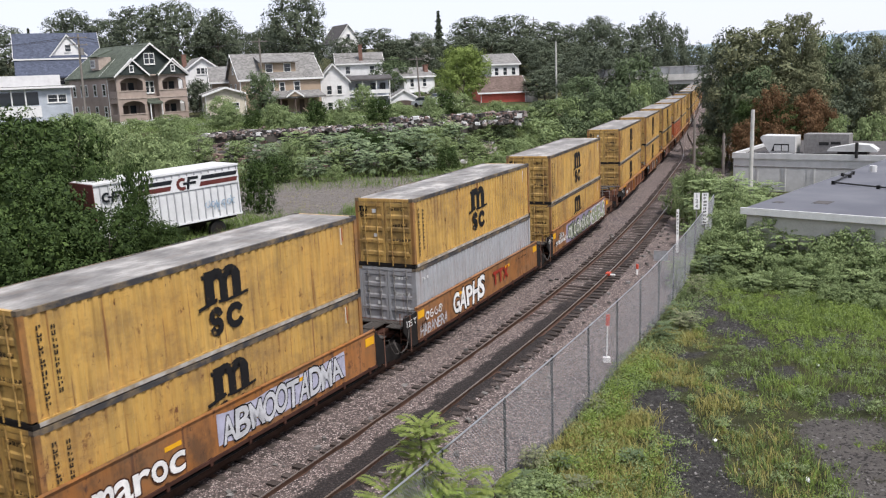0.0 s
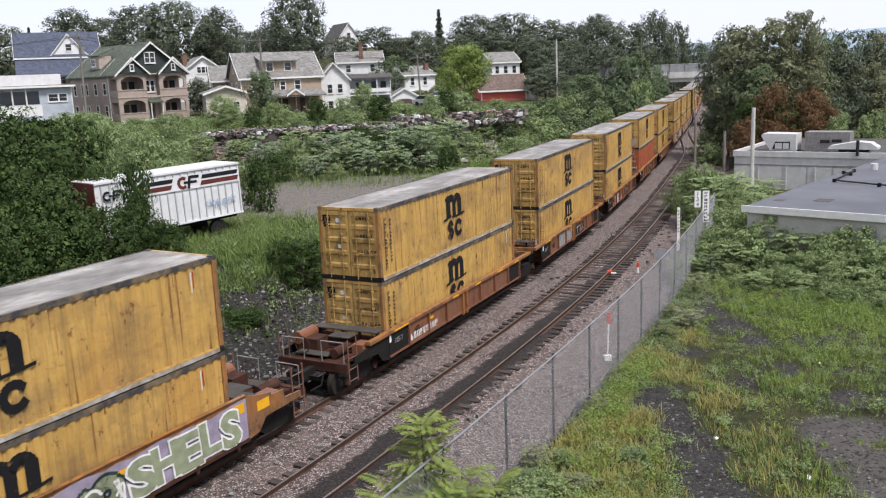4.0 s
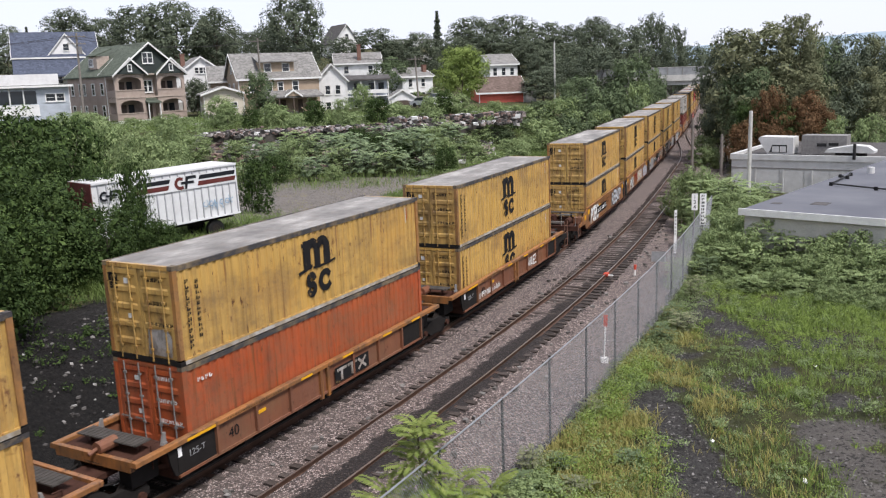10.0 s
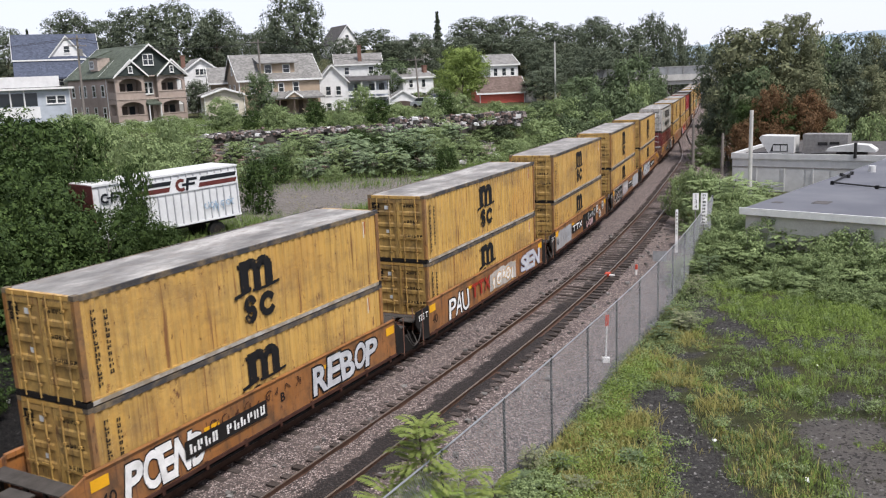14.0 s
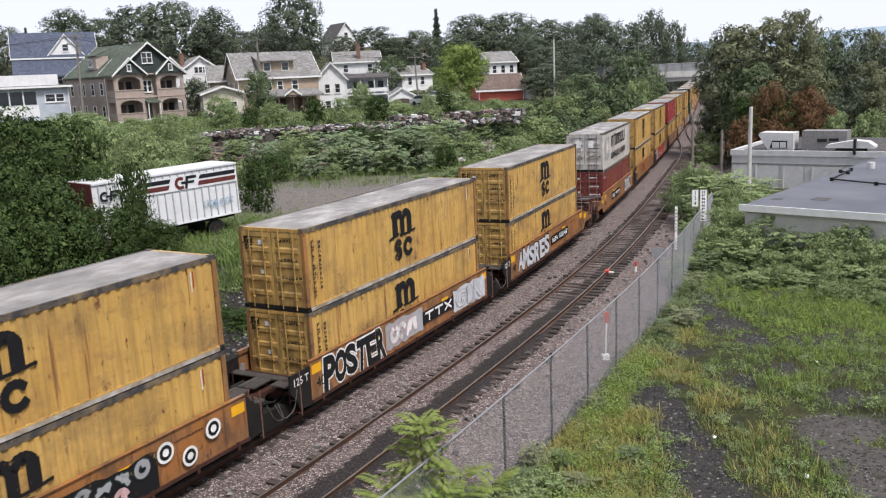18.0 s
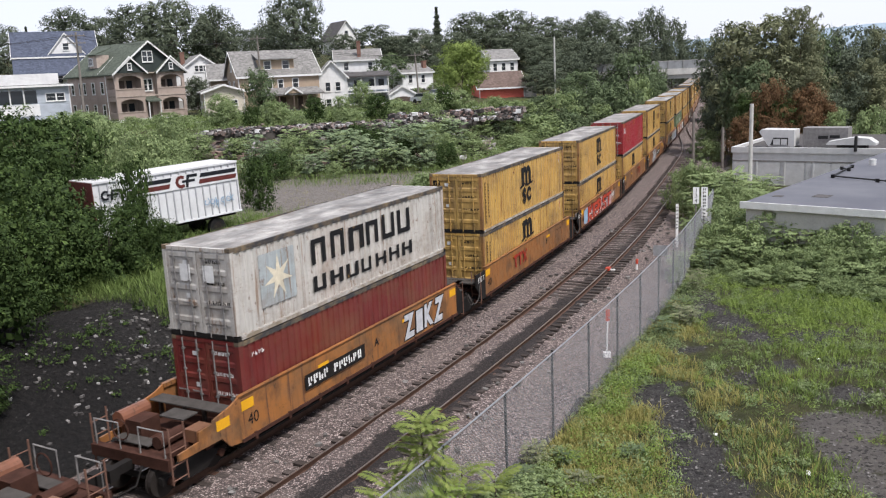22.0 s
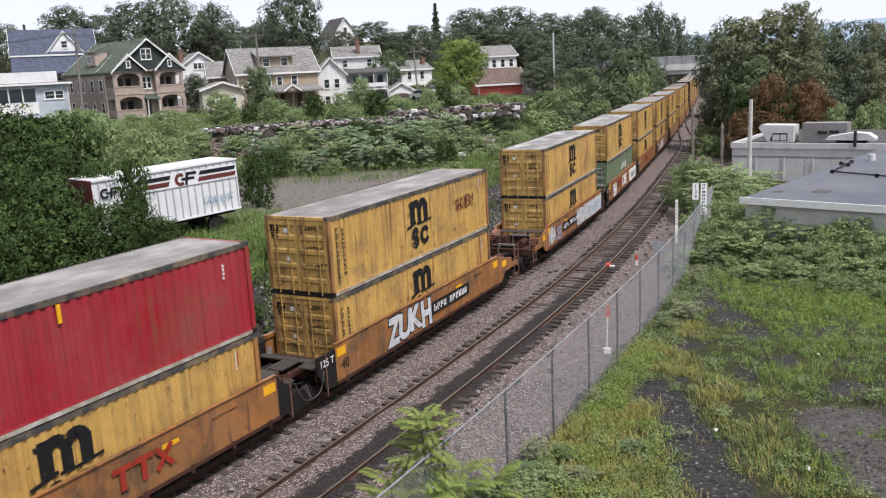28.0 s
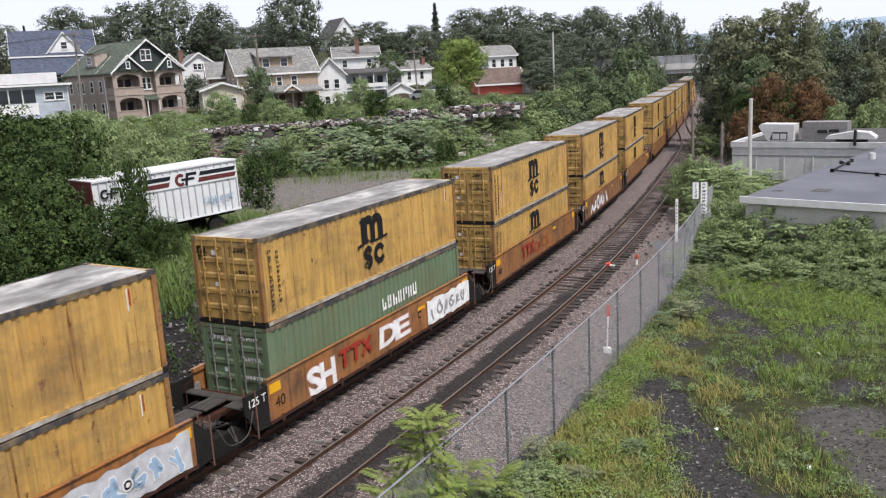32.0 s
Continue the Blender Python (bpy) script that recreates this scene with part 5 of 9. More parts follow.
def gable_roof(parent, x0, x1, y0, y1, z, rise, along, mat, over=0.4, thick=0.16, wall=None, trim=TRIM):
    """A pitched roof over a rectangle, with its gable walls and white verge boards. along: the axis of its ridge."""
    sh = Shape()
    if along == "y":
        mid, half = (x0 + x1) / 2, (x1 - x0) / 2
        slope = rise / half
        for sg in (-1, 1):
            e = (mid + sg * (half + over), z - slope * over)
            poly = [(mid, z + rise), e, (e[0], e[1] + thick), (mid, z + rise + thick)]
            sh.prism(poly if sg < 0 else poly[::-1], Matrix.Translation((0, y1 + over, 0)) @ pose(0, 0, 0, 90, 0, 0), y1 - y0 + 2 * over)
        part("roof", sh, mat, parent)
        for yy in (y0 - over, y1 + over):
            v = Shape()
            for sg in (-1, 1):
                e = (mid + sg * (half + over), z - slope * over)
                poly = [(mid, z + rise - 0.10), (e[0], e[1] - 0.10), (e[0], e[1] + thick + 0.02), (mid, z + rise + thick + 0.02)]
                v.prism(poly if sg < 0 else poly[::-1], Matrix.Translation((0, yy + 0.03, 0)) @ pose(0, 0, 0, 90, 0, 0), 0.06)
            part("verge_board", v, trim, parent)
        if wall:
            for yy in (y0, y1 - 0.12):
                part("gable_wall", Shape().prism([(x0, z), (x1, z), (mid, z + rise)], Matrix.Translation((0, yy + 0.12, 0)) @ pose(0, 0, 0, 90, 0, 0), 0.12), wall, parent)
    else:
        mid, half = (y0 + y1) / 2, (y1 - y0) / 2
        slope = rise / half
        turn = Matrix(((0, 0, 1, 0), (1, 0, 0, 0), (0, 1, 0, 0), (0, 0, 0, 1)))
        for sg in (-1, 1):
            e = (mid + sg * (half + over), z - slope * over)
            poly = [(mid, z + rise), e, (e[0], e[1] + thick), (mid, z + rise + thick)]
            sh.prism(poly if sg < 0 else poly[::-1], Matrix.Translation((x0 - over, 0, 0)) @ turn, x1 - x0 + 2 * over)
        part("roof", sh, mat, parent)
        for xx in (x0 - over, x1 + over):
            v = Shape()
            for sg in (-1, 1):
                e = (mid + sg * (half + over), z - slope * over)
                poly = [(mid, z + rise - 0.10), (e[0], e[1] - 0.10), (e[0], e[1] + thick + 0.02), (mid, z + rise + thick + 0.02)]
                v.prism(poly if sg < 0 else poly[::-1], Matrix.Translation((xx - 0.03, 0, 0)) @ turn, 0.06)
            part("verge_board", v, trim, parent)
        fascia = Shape().box(x0 - over, y0 - over - 0.05, z - slope * over - 0.1, x1 + over, y0 - over, z - slope * over + thick)
        part("fascia", fascia, trim, parent)
        if wall:
            for xx in (x0, x1 - 0.12):
                part("gable_wall", Shape().prism([(y0, z), (y1, z), (mid, z + rise)], Matrix.Translation((xx, 0, 0)) @ turn, 0.12), wall, parent)


def house(label, x, y, z, turn, w, d, h, rise, along, wall, roof, front=(), left=(), right=(), chimney=None, over=0.4, name="house", base=2.0):
    """A simple house: its front left foot stands at x, y, z."""
    ob = thing(name, label, "house" if name == "house" else name, pose(x, y, z, 0, 0, turn), group="houses on the slope")
    part("wall", Shape().box(0, 0, -base, w, d, h), wall, ob)
    part("foundation", Shape().box(-0.03, -0.03, -base - 0.5, w + 0.03, d + 0.03, 0.35), CONCRETE, ob)
    planes = wall_planes(w, d)
    for side, wins in (("front", front), ("left", left), ("right", right)):
        for u, zz, ww, hh in wins:
            window(ob, u, zz, ww, hh, planes[side])
    if rise:
        gable_roof(ob, 0, w, 0, d, h, rise, along, roof, over, wall=wall)
    for a, b in ((0, 0), (w, 0), (0, d), (w, d)):
        part("corner_board", Shape().box(a - 0.06, b - 0.06, 0.3, a + 0.06, b + 0.06, h), TRIM, ob)
    if chimney:
        cx, cy, cz = chimney
        part("chimney", Shape().box(cx - 0.35, cy - 0.35, h, cx + 0.35, cy + 0.35, cz).box(cx - 0.42, cy - 0.42, cz, cx + 0.42, cy + 0.42, cz + 0.15), BRICK_RED, ob)
    return ob


def arch_hole(u0, u1, z0, z1, rise=0.3, n=6):
    """Outline of an opening with a low arched head."""
    return [(u0, z0), (u1, z0), (u1, z1 - rise)] + [((u0 + u1) / 2 + (u1 - u0) / 2 * math.cos(math.pi * i / n), z1 - rise + rise * math.sin(math.pi * i / n)) for i in range(1, n)] + [(u0, z1 - rise)]


def porch_house():
    """The big two-flat with arched porches and three front gables."""
    ob = thing("house", "tan two-storey double house with arched porches and green gabled roof", "house", pose(-43.9, 119.5, 5.2, 0, 0, 46) @ Matrix.Diagonal((0.82, 1, 1, 1)), group="houses on the slope")
    w, d, h = 13.0, 15.0, 6.9
    part("wall", Shape().box(0, 2.2, -3, w, d, h), PEACH, ob)
    part("foundation", Shape().box(0.02, 0.02, -3.4, w - 0.02, d - 0.1, 0.55), TRIM, ob, "white painted basement wall")
    f = wall_planes(w, d)["front"]
    # the porch fronts: solid bays with arched openings cut as separate pieces of wall
    bays = ((0.0, 5.3), (7.7, 13.0))
    for b0, b1 in bays:
        u0, u1 = b0 + 0.75, b1 - 0.55
        for z0 in (0.55, 3.75):
            bay = part("porch_front", Shape().prism([(b0, z0), (b1, z0), (b1, z0 + 0.95), (b0, z0 + 0.95)], f, -0.25), PEACH, ob)
            part("pier", Shape().prism([(b0, z0 + 0.95), (u0, z0 + 0.95), (u0, z0 + 3.15), (b0, z0 + 3.15)], f, -0.25), PEACH, bay)
            part("pier", Shape().prism([(u1, z0 + 0.95), (b1, z0 + 0.95), (b1, z0 + 3.15), (u1, z0 + 3.15)], f, -0.25), PEACH, bay)
            n = 8
            lintel = [(u0, z0 + 3.15), (u0, z0 + 2.25)] + [(u0 + (u1 - u0) * i / n, z0 + 2.25 + 0.5 * math.sin(math.pi * i / n) ** 0.6) for i in range(1, n)] + [(u1, z0 + 2.25), (u1, z0 + 3.15)]
            part("arch", Shape().prism(lintel[::-1], f, -0.25), PEACH, bay)
            part("sill", Shape().prism([(b0 - 0.06, z0 + 0.9), (b1 + 0.06, z0 + 0.9), (b1 + 0.06, z0 + 1.02), (b0 - 0.06, z0 + 1.02)], f @ Matrix.Translation((0, 0, 0.003)), 0.08), PEACH_TRIM, bay)
            part("floor", Shape().box(b0, 0.05, z0 - 0.15, b1, 2.2, z0), PORCH_DARK, bay)
            part("porch_door", Shape().box(b0 + 2.0, 2.13, z0, b0 + 3.0, 2.19, z0 + 2.1), PORCH_DARK, bay)
            part("porch_window", Shape().box(b0 + 3.4, 2.12, z0 + 0.7, b0 + 4.4, 2.19, z0 + 2.1), GLASS, bay)
        x_out = b0 if b0 == 0 else b1
        for z0 in (0.55, 3.75):
            for za, zb in ((z0, z0 + 0.95), (z0 + 2.5, z0 + 3.15)):
                part("porch_side", Shape().box(*sorted_box(x_out, 0.26, za, x_out + (0.25 if b0 == 0 else -0.25), 2.2, zb)), PEACH, ob)
    for u in (5.05, 7.7):
        part("porch_side", Shape().box(u, 0.26, 0.55, u + 0.25, 2.2, h), PEACH, ob)
    for z in (3.62, 6.75):
        part("belt_course", Shape().box(-0.08, -0.08, z, w + 0.08, 0.0, z + 0.16), PEACH_TRIM, ob)
    part("centre_wall", Shape().box(5.3, 0.9, 0.5, 7.7, 2.2, h), PEACH, ob)
    fm = f @ Matrix.Translation((0, 0, -0.9))
    for u in (6.05, 6.95):
        window(ob, u, 4.4, 0.62, 1.5, fm)
    part("entrance_door", Shape().box(6.05, 0.82, 0.6, 6.95, 0.9, 2.7), PORCH_DARK, ob)
    canopy = Shape().prism([(0, 3.55), (-1.6, 2.95), (-1.6, 2.78), (0, 2.78)], Matrix.Translation((5.2, 0.9, 0)) @ Matrix(((0, 0, 1, 0), (1, 0, 0, 0), (0, 1, 0, 0), (0, 0, 0, 1))), 2.6)
    part("canopy", canopy, ROOF_GREEN, ob, "green shingled entrance canopy")
    for u in (5.35, 7.5):
        part("porch_post", Shape().box(u, -0.65, -0.5, u + 0.14, -0.5, 2.8), TRIM, ob)
    part("steps", Shape().box(5.4, -1.4, -1.6, 7.6, 0.9, 0.15).box(5.4, -2.2, -1.6, 7.6, -1.4, -0.4), CONCRETE, ob)
    gable_roof(ob, 0, w, 0, d, h, 4.2, "y", ROOF_GREEN, 0.5, wall=DARK_SHAKE)
    for b0, b1 in ((-0.1, 5.6), (7.6, 13.2)):
        gable_roof(ob, b0, b1, -0.35, 4.0, h, 2.1, "y", ROOF_GREEN, 0.25, wall=DARK_SHAKE)
        window(ob, (b0 + b1) / 2, h + 0.45, 0.55, 0.75, f @ Matrix.Translation((0, 0, 0.36)))
    for u in (5.9, 6.85):
        window(ob, u, h + 1.5, 0.8, 1.35, f @ Matrix.Translation((0, 0, 0.01)))
    lf = wall_planes(w, d)["left"]
    for u in (1.6, 4.2, 5.6, 8.4, 11.2):
        for z in (1.1, 4.2):
            window(ob, u, z, 0.8 if u != 5.6 else 0.6, 1.5, lf)
    # a small dormer on the left slope
    dm = part("dormer", Shape().box(0.9, 6.2, h + 0.9, 3.2, 8.6, h + 2.7), PEACH_TRIM, ob)
    part("dormer_roof", Shape().prism([(0, 0), (0.5, 0.16), (3.1, 1.0), (3.1, 1.16), (0.4, 0.33), (-0.1, 0.12)], Matrix.Translation((0.6, 8.9, h + 2.65)) @ pose(0, 0, 0, 90, 0, 0), 3.0), ROOF_GREEN, dm)
    window(ob, 7.0, h + 1.35, 1.2, 0.9, Matrix.Translation((0.9, 0, 0)) @ lf @ Matrix.Translation((0, 0, 0)))
    part("downpipe", Shape().tube([(-0.08, 2.5, 0.2), (-0.08, 2.5, h)], 0.06, 6), TRIM, ob)


porch_house()

# the white flat-roofed house with a glazed upper porch
ob = house("white flat-roofed house with a dark glazed upper porch", -58.0, 111.0, 5.6, 30, 10.5, 9, 5.2, 0, "y", GREY_SIDING, None, right=(), left=(), front=((8.2, 3.3, 1.1, 0.9), (9.4, 3.3, 0.9, 0.9)))
part("roof", Shape().box(-0.5, -0.6, 5.2, 11.0, 9.5, 5.42), ROOF_DARK, ob)
part("fascia", Shape().box(-0.52, -0.66, 5.1, 11.02, -0.6, 5.36), TRIM, ob)
part("porch_band", Shape().box(-0.02, -0.10, 1.4, 6.7, -0.004, 2.9), WHITE_SIDING, ob)
for i in range(4):
    part("porch_screen", Shape().box(0.1 + i * 1.65, -0.05, 3.0, 1.55 + i * 1.65, -0.008, 4.7), GLASS, ob)
    part("porch_post", Shape().box(i * 1.65 - 0.06, -0.12, 2.9, i * 1.65 + 0.09, -0.006, 5.1), TRIM, ob)
part("upper_wall", Shape().box(1.0, 5.0, 5.43, 10.0, 8.8, 6.9), WHITE_SIDING, ob)

ob = house("large white house with a slate-blue roof and wide dormer", -73.0, 152.5, 10.2, 24, 13.6, 12, 6.0, 4.4, "x", WHITE_SIDING, ROOF_BLUE, front=((3, 1.3, 0.9, 1.4), (7, 1.3, 0.9, 1.4)), left=((3.5, 2.2, 0.9, 1.3), (8, 2.2, 0.9, 1.3), (5.8, 6.2, 0.9, 1.2)))
gable_roof(ob, 5.6, 11.6, 0.3, 6.0, 6.2, 3.6, "y", ROOF_BLUE, 0.25, wall=WHITE_SIDING)
window(ob, 8.6, 7.0, 0.9, 1.1, pose(0, 0.29, 0, 90, 0, 0))
part("skylight", Shape().box(3.0, 2.0, 6.7, 3.6, 2.9, 7.2), TRIM, ob)
part("porch_roof", Shape().prism([(0.2, 6.0), (-1.6, 4.2), (-4.0, 2.7), (-4.0, 2.4), (0.2, 2.4)], Matrix.Translation((-0.3, 0, 0)) @ Matrix(((0, 0, 1, 0), (1, 0, 0, 0), (0, 1, 0, 0), (0, 0, 0, 1))), 14.2), ROOF_BLUE, ob)
for u in (0.0, 4.4, 8.8, 13.2):
    part("porch_post", Shape().box(u, -3.8, -2.0, u + 0.18, -3.62, 2.4), TRIM, ob)

house("cream two-storey house with grey gabled roof", -42.5, 143.0, 7.2, 24, 8.6, 9, 4.6, 3.0, "y", WHITE_SIDING, ROOF_GREY, front=((3.6, 5.0, 0.55, 0.9), (4.3, 5.0, 0.55, 0.9), (5.0, 5.0, 0.55, 0.9), (6.4, 2.3, 0.7, 1.2)), left=((3, 2.2, 0.8, 1.2),), chimney=(2.2, 5.5, 8.2))
house("small cream garage with a low gabled roof", -33.0, 124.0, 5.6, 20, 5.6, 6, 3.3, 0.9, "y", CREAM_SIDING, ROOF_GREY, front=((4.2, 1.3, 0.8, 0.7),), left=((2, 1.2, 0.8, 0.8),), over=0.5)

# the tan house with the long grey roof and open porch
ob = house("dull tan house with a wide dormer and an open front porch", -29.0, 129.0, 5.4, 24, 12.4, 9.5, 5.6, 3.6, "x", TAN_SIDING, ROOF_GREY, front=((2.0, 3.6, 0.8, 1.3), (4.6, 3.6, 0.7, 1.2), (6.3, 3.6, 0.7, 1.2), (8.6, 3.6, 0.8, 1.3)), left=((2.6, 3.5, 0.8, 1.3), (6.2, 3.5, 0.8, 1.3), (2.6, 0.8, 0.8, 1.4), (6.2, 0.8, 0.8, 1.4), (4.7, 6.4, 0.7, 1.0)))
dm = part("dormer", Shape().box(3.4, 0.9, 6.0, 8.8, 4.4, 7.9), TAN_SIDING, ob)
part("dormer_roof", Shape().prism([(0, 0), (4.2, 1.0), (4.2, 1.16), (-0.45, 0.06), (-0.45, -0.1)], Matrix.Translation((3.1, 0.7, 7.9)) @ Matrix(((0, 0, 1, 0), (1, 0, 0, 0), (0, 1, 0, 0), (0, 0, 0, 1))), 6.0), ROOF_GREY, dm)
for u in (4.7, 7.5):
    window(ob, u, 6.45, 0.95, 1.15, pose(0, 0.9, 0, 90, 0, 0))
part("porch_roof", Shape().prism([(0, 3.6), (-3.6, 2.75), (-3.6, 2.5), (0, 2.5)], Matrix.Translation((2.6, 0, 0)) @ Matrix(((0, 0, 1, 0), (1, 0, 0, 0), (0, 1, 0, 0), (0, 0, 0, 1))), 9.4), ROOF_GREY, ob)
gable_roof(ob, 6.0, 8.4, -3.7, -1.2, 2.75, 0.8, "y", ROOF_GREY, 0.15, wall=TAN_SIDING)
for i, u in enumerate((2.7, 5.0, 7.2, 9.3, 11.7)):
    part("porch_post", Shape().box(u, -3.5, -0.9, u + 0.16, -3.34, 2.6), TRIM if i in (0, 4) else PORCH_DARK, ob)
part("porch_floor", Shape().box(2.5, -3.6, -0.2, 12.1, 0, 0.05), PORCH_DARK, ob)
for u in (5.5, 6.2, 8.8, 10.4):
    part("porch_door", Shape().box(u, -0.06, 0.1, u + 0.75, -0.004, 2.2), PORCH_DARK, ob)
part("stair_rail", Shape().tube([(8.4, -3.4, 1.0), (10.2, -5.2, -0.9)], 0.07, 6).tube([(9.0, -3.4, 1.0), (10.8, -5.2, -0.9)], 0.07, 6), TAN_SIDING, ob)
house("brown rear wing with a grey roof", -35.2, 136.5, 5.4, 16, 6.2, 7, 5.4, 2.2, "x", TAN_SIDING, ROOF_GREY, front=((2.0, 3.2, 0.8, 1.2), (4.4, 3.2, 0.8, 1.2)))

# the white house with a two-storey veranda
ob = house("white house with a two-storey veranda and low roofs", -18.4, 137.0, 4.9, 10, 4.6, 9, 5.4, 2.4, "y", WHITE_SIDING, ROOF_GREY, front=((1.6, 3.2, 0.7, 1.3), (1.6, 0.6, 0.7, 1.3), (3.2, 3.2, 0.7, 1.3)), left=((3, 3.2, 0.8, 1.3), (3, 0.6, 0.8, 1.3)))
part("veranda_roof", Shape().prism([(0, 6.0), (-2.6, 5.35), (-2.6, 5.1), (0, 5.1)], Matrix.Translation((3.3, 3.0, 0)) @ Matrix(((0, 0, 1, 0), (1, 0, 0, 0), (0, 1, 0, 0), (0, 0, 0, 1))), 8.4), ROOF_DARK, ob)
part("veranda_wall", Shape().box(4.61, 3.0, -1.5, 11.4, 9.0, 5.6), GREY_SIDING, ob)
for z in (0.0, 2.7):
    part("veranda_floor", Shape().box(4.62, 0.5, z - 0.15, 11.4, 3.0, z), TRIM, ob)
    part("veranda_rail", Shape().box(4.62, 0.5, z + 0.35, 11.4, 0.58, z + 0.95), TRIM, ob)
    for u in (6.0, 8.4, 10.0):
        part("window", Shape().box(u, 2.93, z + 0.6, u + 0.9, 2.995, z + 2.0), GLASS, ob)
for u in (4.64, 6.9, 9.1, 11.25):
    part("veranda_post", Shape().box(u, 0.5, -1.2, u + 0.13, 0.63, 5.15), TRIM, ob)
house("white upper house with a grey roof", -18.5, 165.0, 8.0, 8, 8.6, 8, 5.3, 1.9, "x", WHITE_SIDING, ROOF_GREY, front=((2.0, 3.4, 0.8, 1.3), (6.6, 3.4, 0.8, 1.3)), chimney=(4.6, 1.0, 8.6))
ob = house("small white garage with an open arched front", -7.3, 140.0, 4.9, 8, 4.3, 6, 2.1, 1.25, "y", WHITE_SIDING, ROOF_GREY, over=0.25)
# flat dark panel on a closed wall, for the shade inside the doorway
part("garage_door", Shape().prism(arch_hole(0.7, 3.6, 0.0, 1.75, 0.4), pose(0, -0.004, 0, 90, 0, 0), 0.05), PORCH_DARK, ob, "dark panel standing for the shaded garage doorway")
house("white two-storey house with a plain grey roof", -5.6, 155.5, 5.4, 30, 6.2, 9, 5.0, 1.5, "x", WHITE_SIDING, ROOF_GREY, front=((1.6, 3.2, 0.7, 1.3), (4.2, 3.2, 0.7, 1.3), (1.6, 0.8, 0.7, 1.3), (4.2, 0.8, 0.7, 1.3)), chimney=(5.6, 2.0, 6.9))
house("white house with small upper windows", 11.2, 172.0, 6.6, 16, 5.8, 8, 5.6, 1.9, "x", WHITE_SIDING, ROOF_GREY, front=((1.1, 3.4, 0.75, 1.4), (2.9, 3.4, 0.75, 1.4), (4.7, 3.4, 0.75, 1.4)))
ob = house("low red workshop with a brown shingled roof", 7.4, 141.0, 4.6, 8, 7.4, 8, 2.9, 2.2, "x", RED_WALL, ROOF_BROWN, right=((3.0, 0.9, 1.0, 1.0),), over=0.6)
part("side_wall", Shape().box(7.41, 0.0, -1.0, 9.5, 7.6, 3.0), CONCRETE, ob)
part("lean_roof", Shape().prism([(0, 0), (2.6, -0.7), (2.6, -0.55), (0, 0.16)], Matrix.Translation((7.4, 8.2, 3.9)) @ pose(0, 0, 0, 90, 0, 0), 8.6), ROOF_BROWN, ob)
house("white house high on the wooded hill", -24.6, 220.0, 16.0, 30, 7.0, 9, 3.6, 4.4, "y", WHITE_SIDING, ROOF_DARK, front=((3.5, 4.4, 0.9, 1.2), (2.0, 1.2, 0.9, 1.4)), left=((3, 1.0, 0.9, 1.4),))
house("brown house with a pale roof on the hill", -3.5, 198.0, 9.6, 14, 5.0, 7, 4.2, 1.6, "x", BRICK_RED, ROOF_GREY, front=((3.4, 2.4, 0.8, 1.2),))
house("long low grey building on the hilltop", -12.5, 300.0, 19.0, 4, 15.0, 8, 3.4, 0.8, "x", WHITE_SIDING, ROOF_GREY, front=tuple((1.5 + 2.4 * i, 1.2, 1.2, 1.0) for i in range(6)))

# ---- the road bridge over the line ----
BRIDGE_CON = dull("weathered_bridge_concrete", (0.50, 0.49, 0.465), 0.85, scale=0.5, grain=8)
BRIDGE_GREY = dull("grey_bridge_fence", (0.27, 0.28, 0.29), 0.6, scale=1)
ob = thing("road_bridge", "grey concrete road bridge with a fenced parapet over the railway", "bridge", pose(40.6, 145.0, 0, 0, 0, -4))
part("girder", Shape().box(-14, 0.3, 7.35, 9, 9.5, 8.0), BRIDGE_CON, ob, "pale concrete girder")
part("deck", Shape().box(-14, 0, 8.003, 9, 9.8, 8.45), BRIDGE_CON, ob)
part("parapet", Shape().box(-14, 0.02, 8.453, 9, 0.25, 9.0), BRIDGE_CON, ob)
part("fence_screen", Shape().box(-14, 0.1, 9.003, 9, 0.14, 10.25), BRIDGE_GREY, ob, "grey mesh screen")
for i in range(10):
    part("fence_post", Shape().box(-13.9 + i * 2.5, 0.0, 9.0, -13.8 + i * 2.5, 0.09, 10.4), GREY_STEEL, ob)
part("top_rail", Shape().box(-14, 0.05, 10.253, 9, 0.19, 10.33), BRIDGE_CON, ob)
for x0, x1 in ((-14, -6.0), (7.6, 9)):
    part("abutment", Shape().box(x0, 0.4, -1.5, x1, 9.4, 7.347), BRIDGE_CON, ob)
part("lamp_standard", Shape().tube([(-6, 0.5, 9), (-6, 0.5, 13.5), (-5, 0.5, 13.8)], 0.06, 6), GREY_STEEL, ob)

# ---- buildings beside the field ----
ROOF_MEMBRANE = Nodes("grey_roof_membrane", 0.75, 0.0, 0.3)
ROOF_MEMBRANE.color(ROOF_MEMBRANE.mix(ROOF_MEMBRANE.ramp(ROOF_MEMBRANE.noise(0.25, 6, 0.6), (0.35, 0.0), (0.7, 1.0)), (0.085, 0.088, 0.104), (0.130, 0.134, 0.148)))
ROOF_MEMBRANE.bump(ROOF_MEMBRANE.noise(6, 4), 0.2, 0.02)
ROOF_MEMBRANE = ROOF_MEMBRANE.m
PALE_WALL = dull("pale_stained_block_wall", (0.52, 0.51, 0.475), 0.85, scale=0.5, grain=12, vary=0.3)
WHITE_METAL = dull("white_sheet_metal", (0.55, 0.55, 0.54), 0.5, vary=0.2, scale=1.5)
BLACK_PIPE = dull("black_pipe", (0.03, 0.03, 0.03), 0.6)

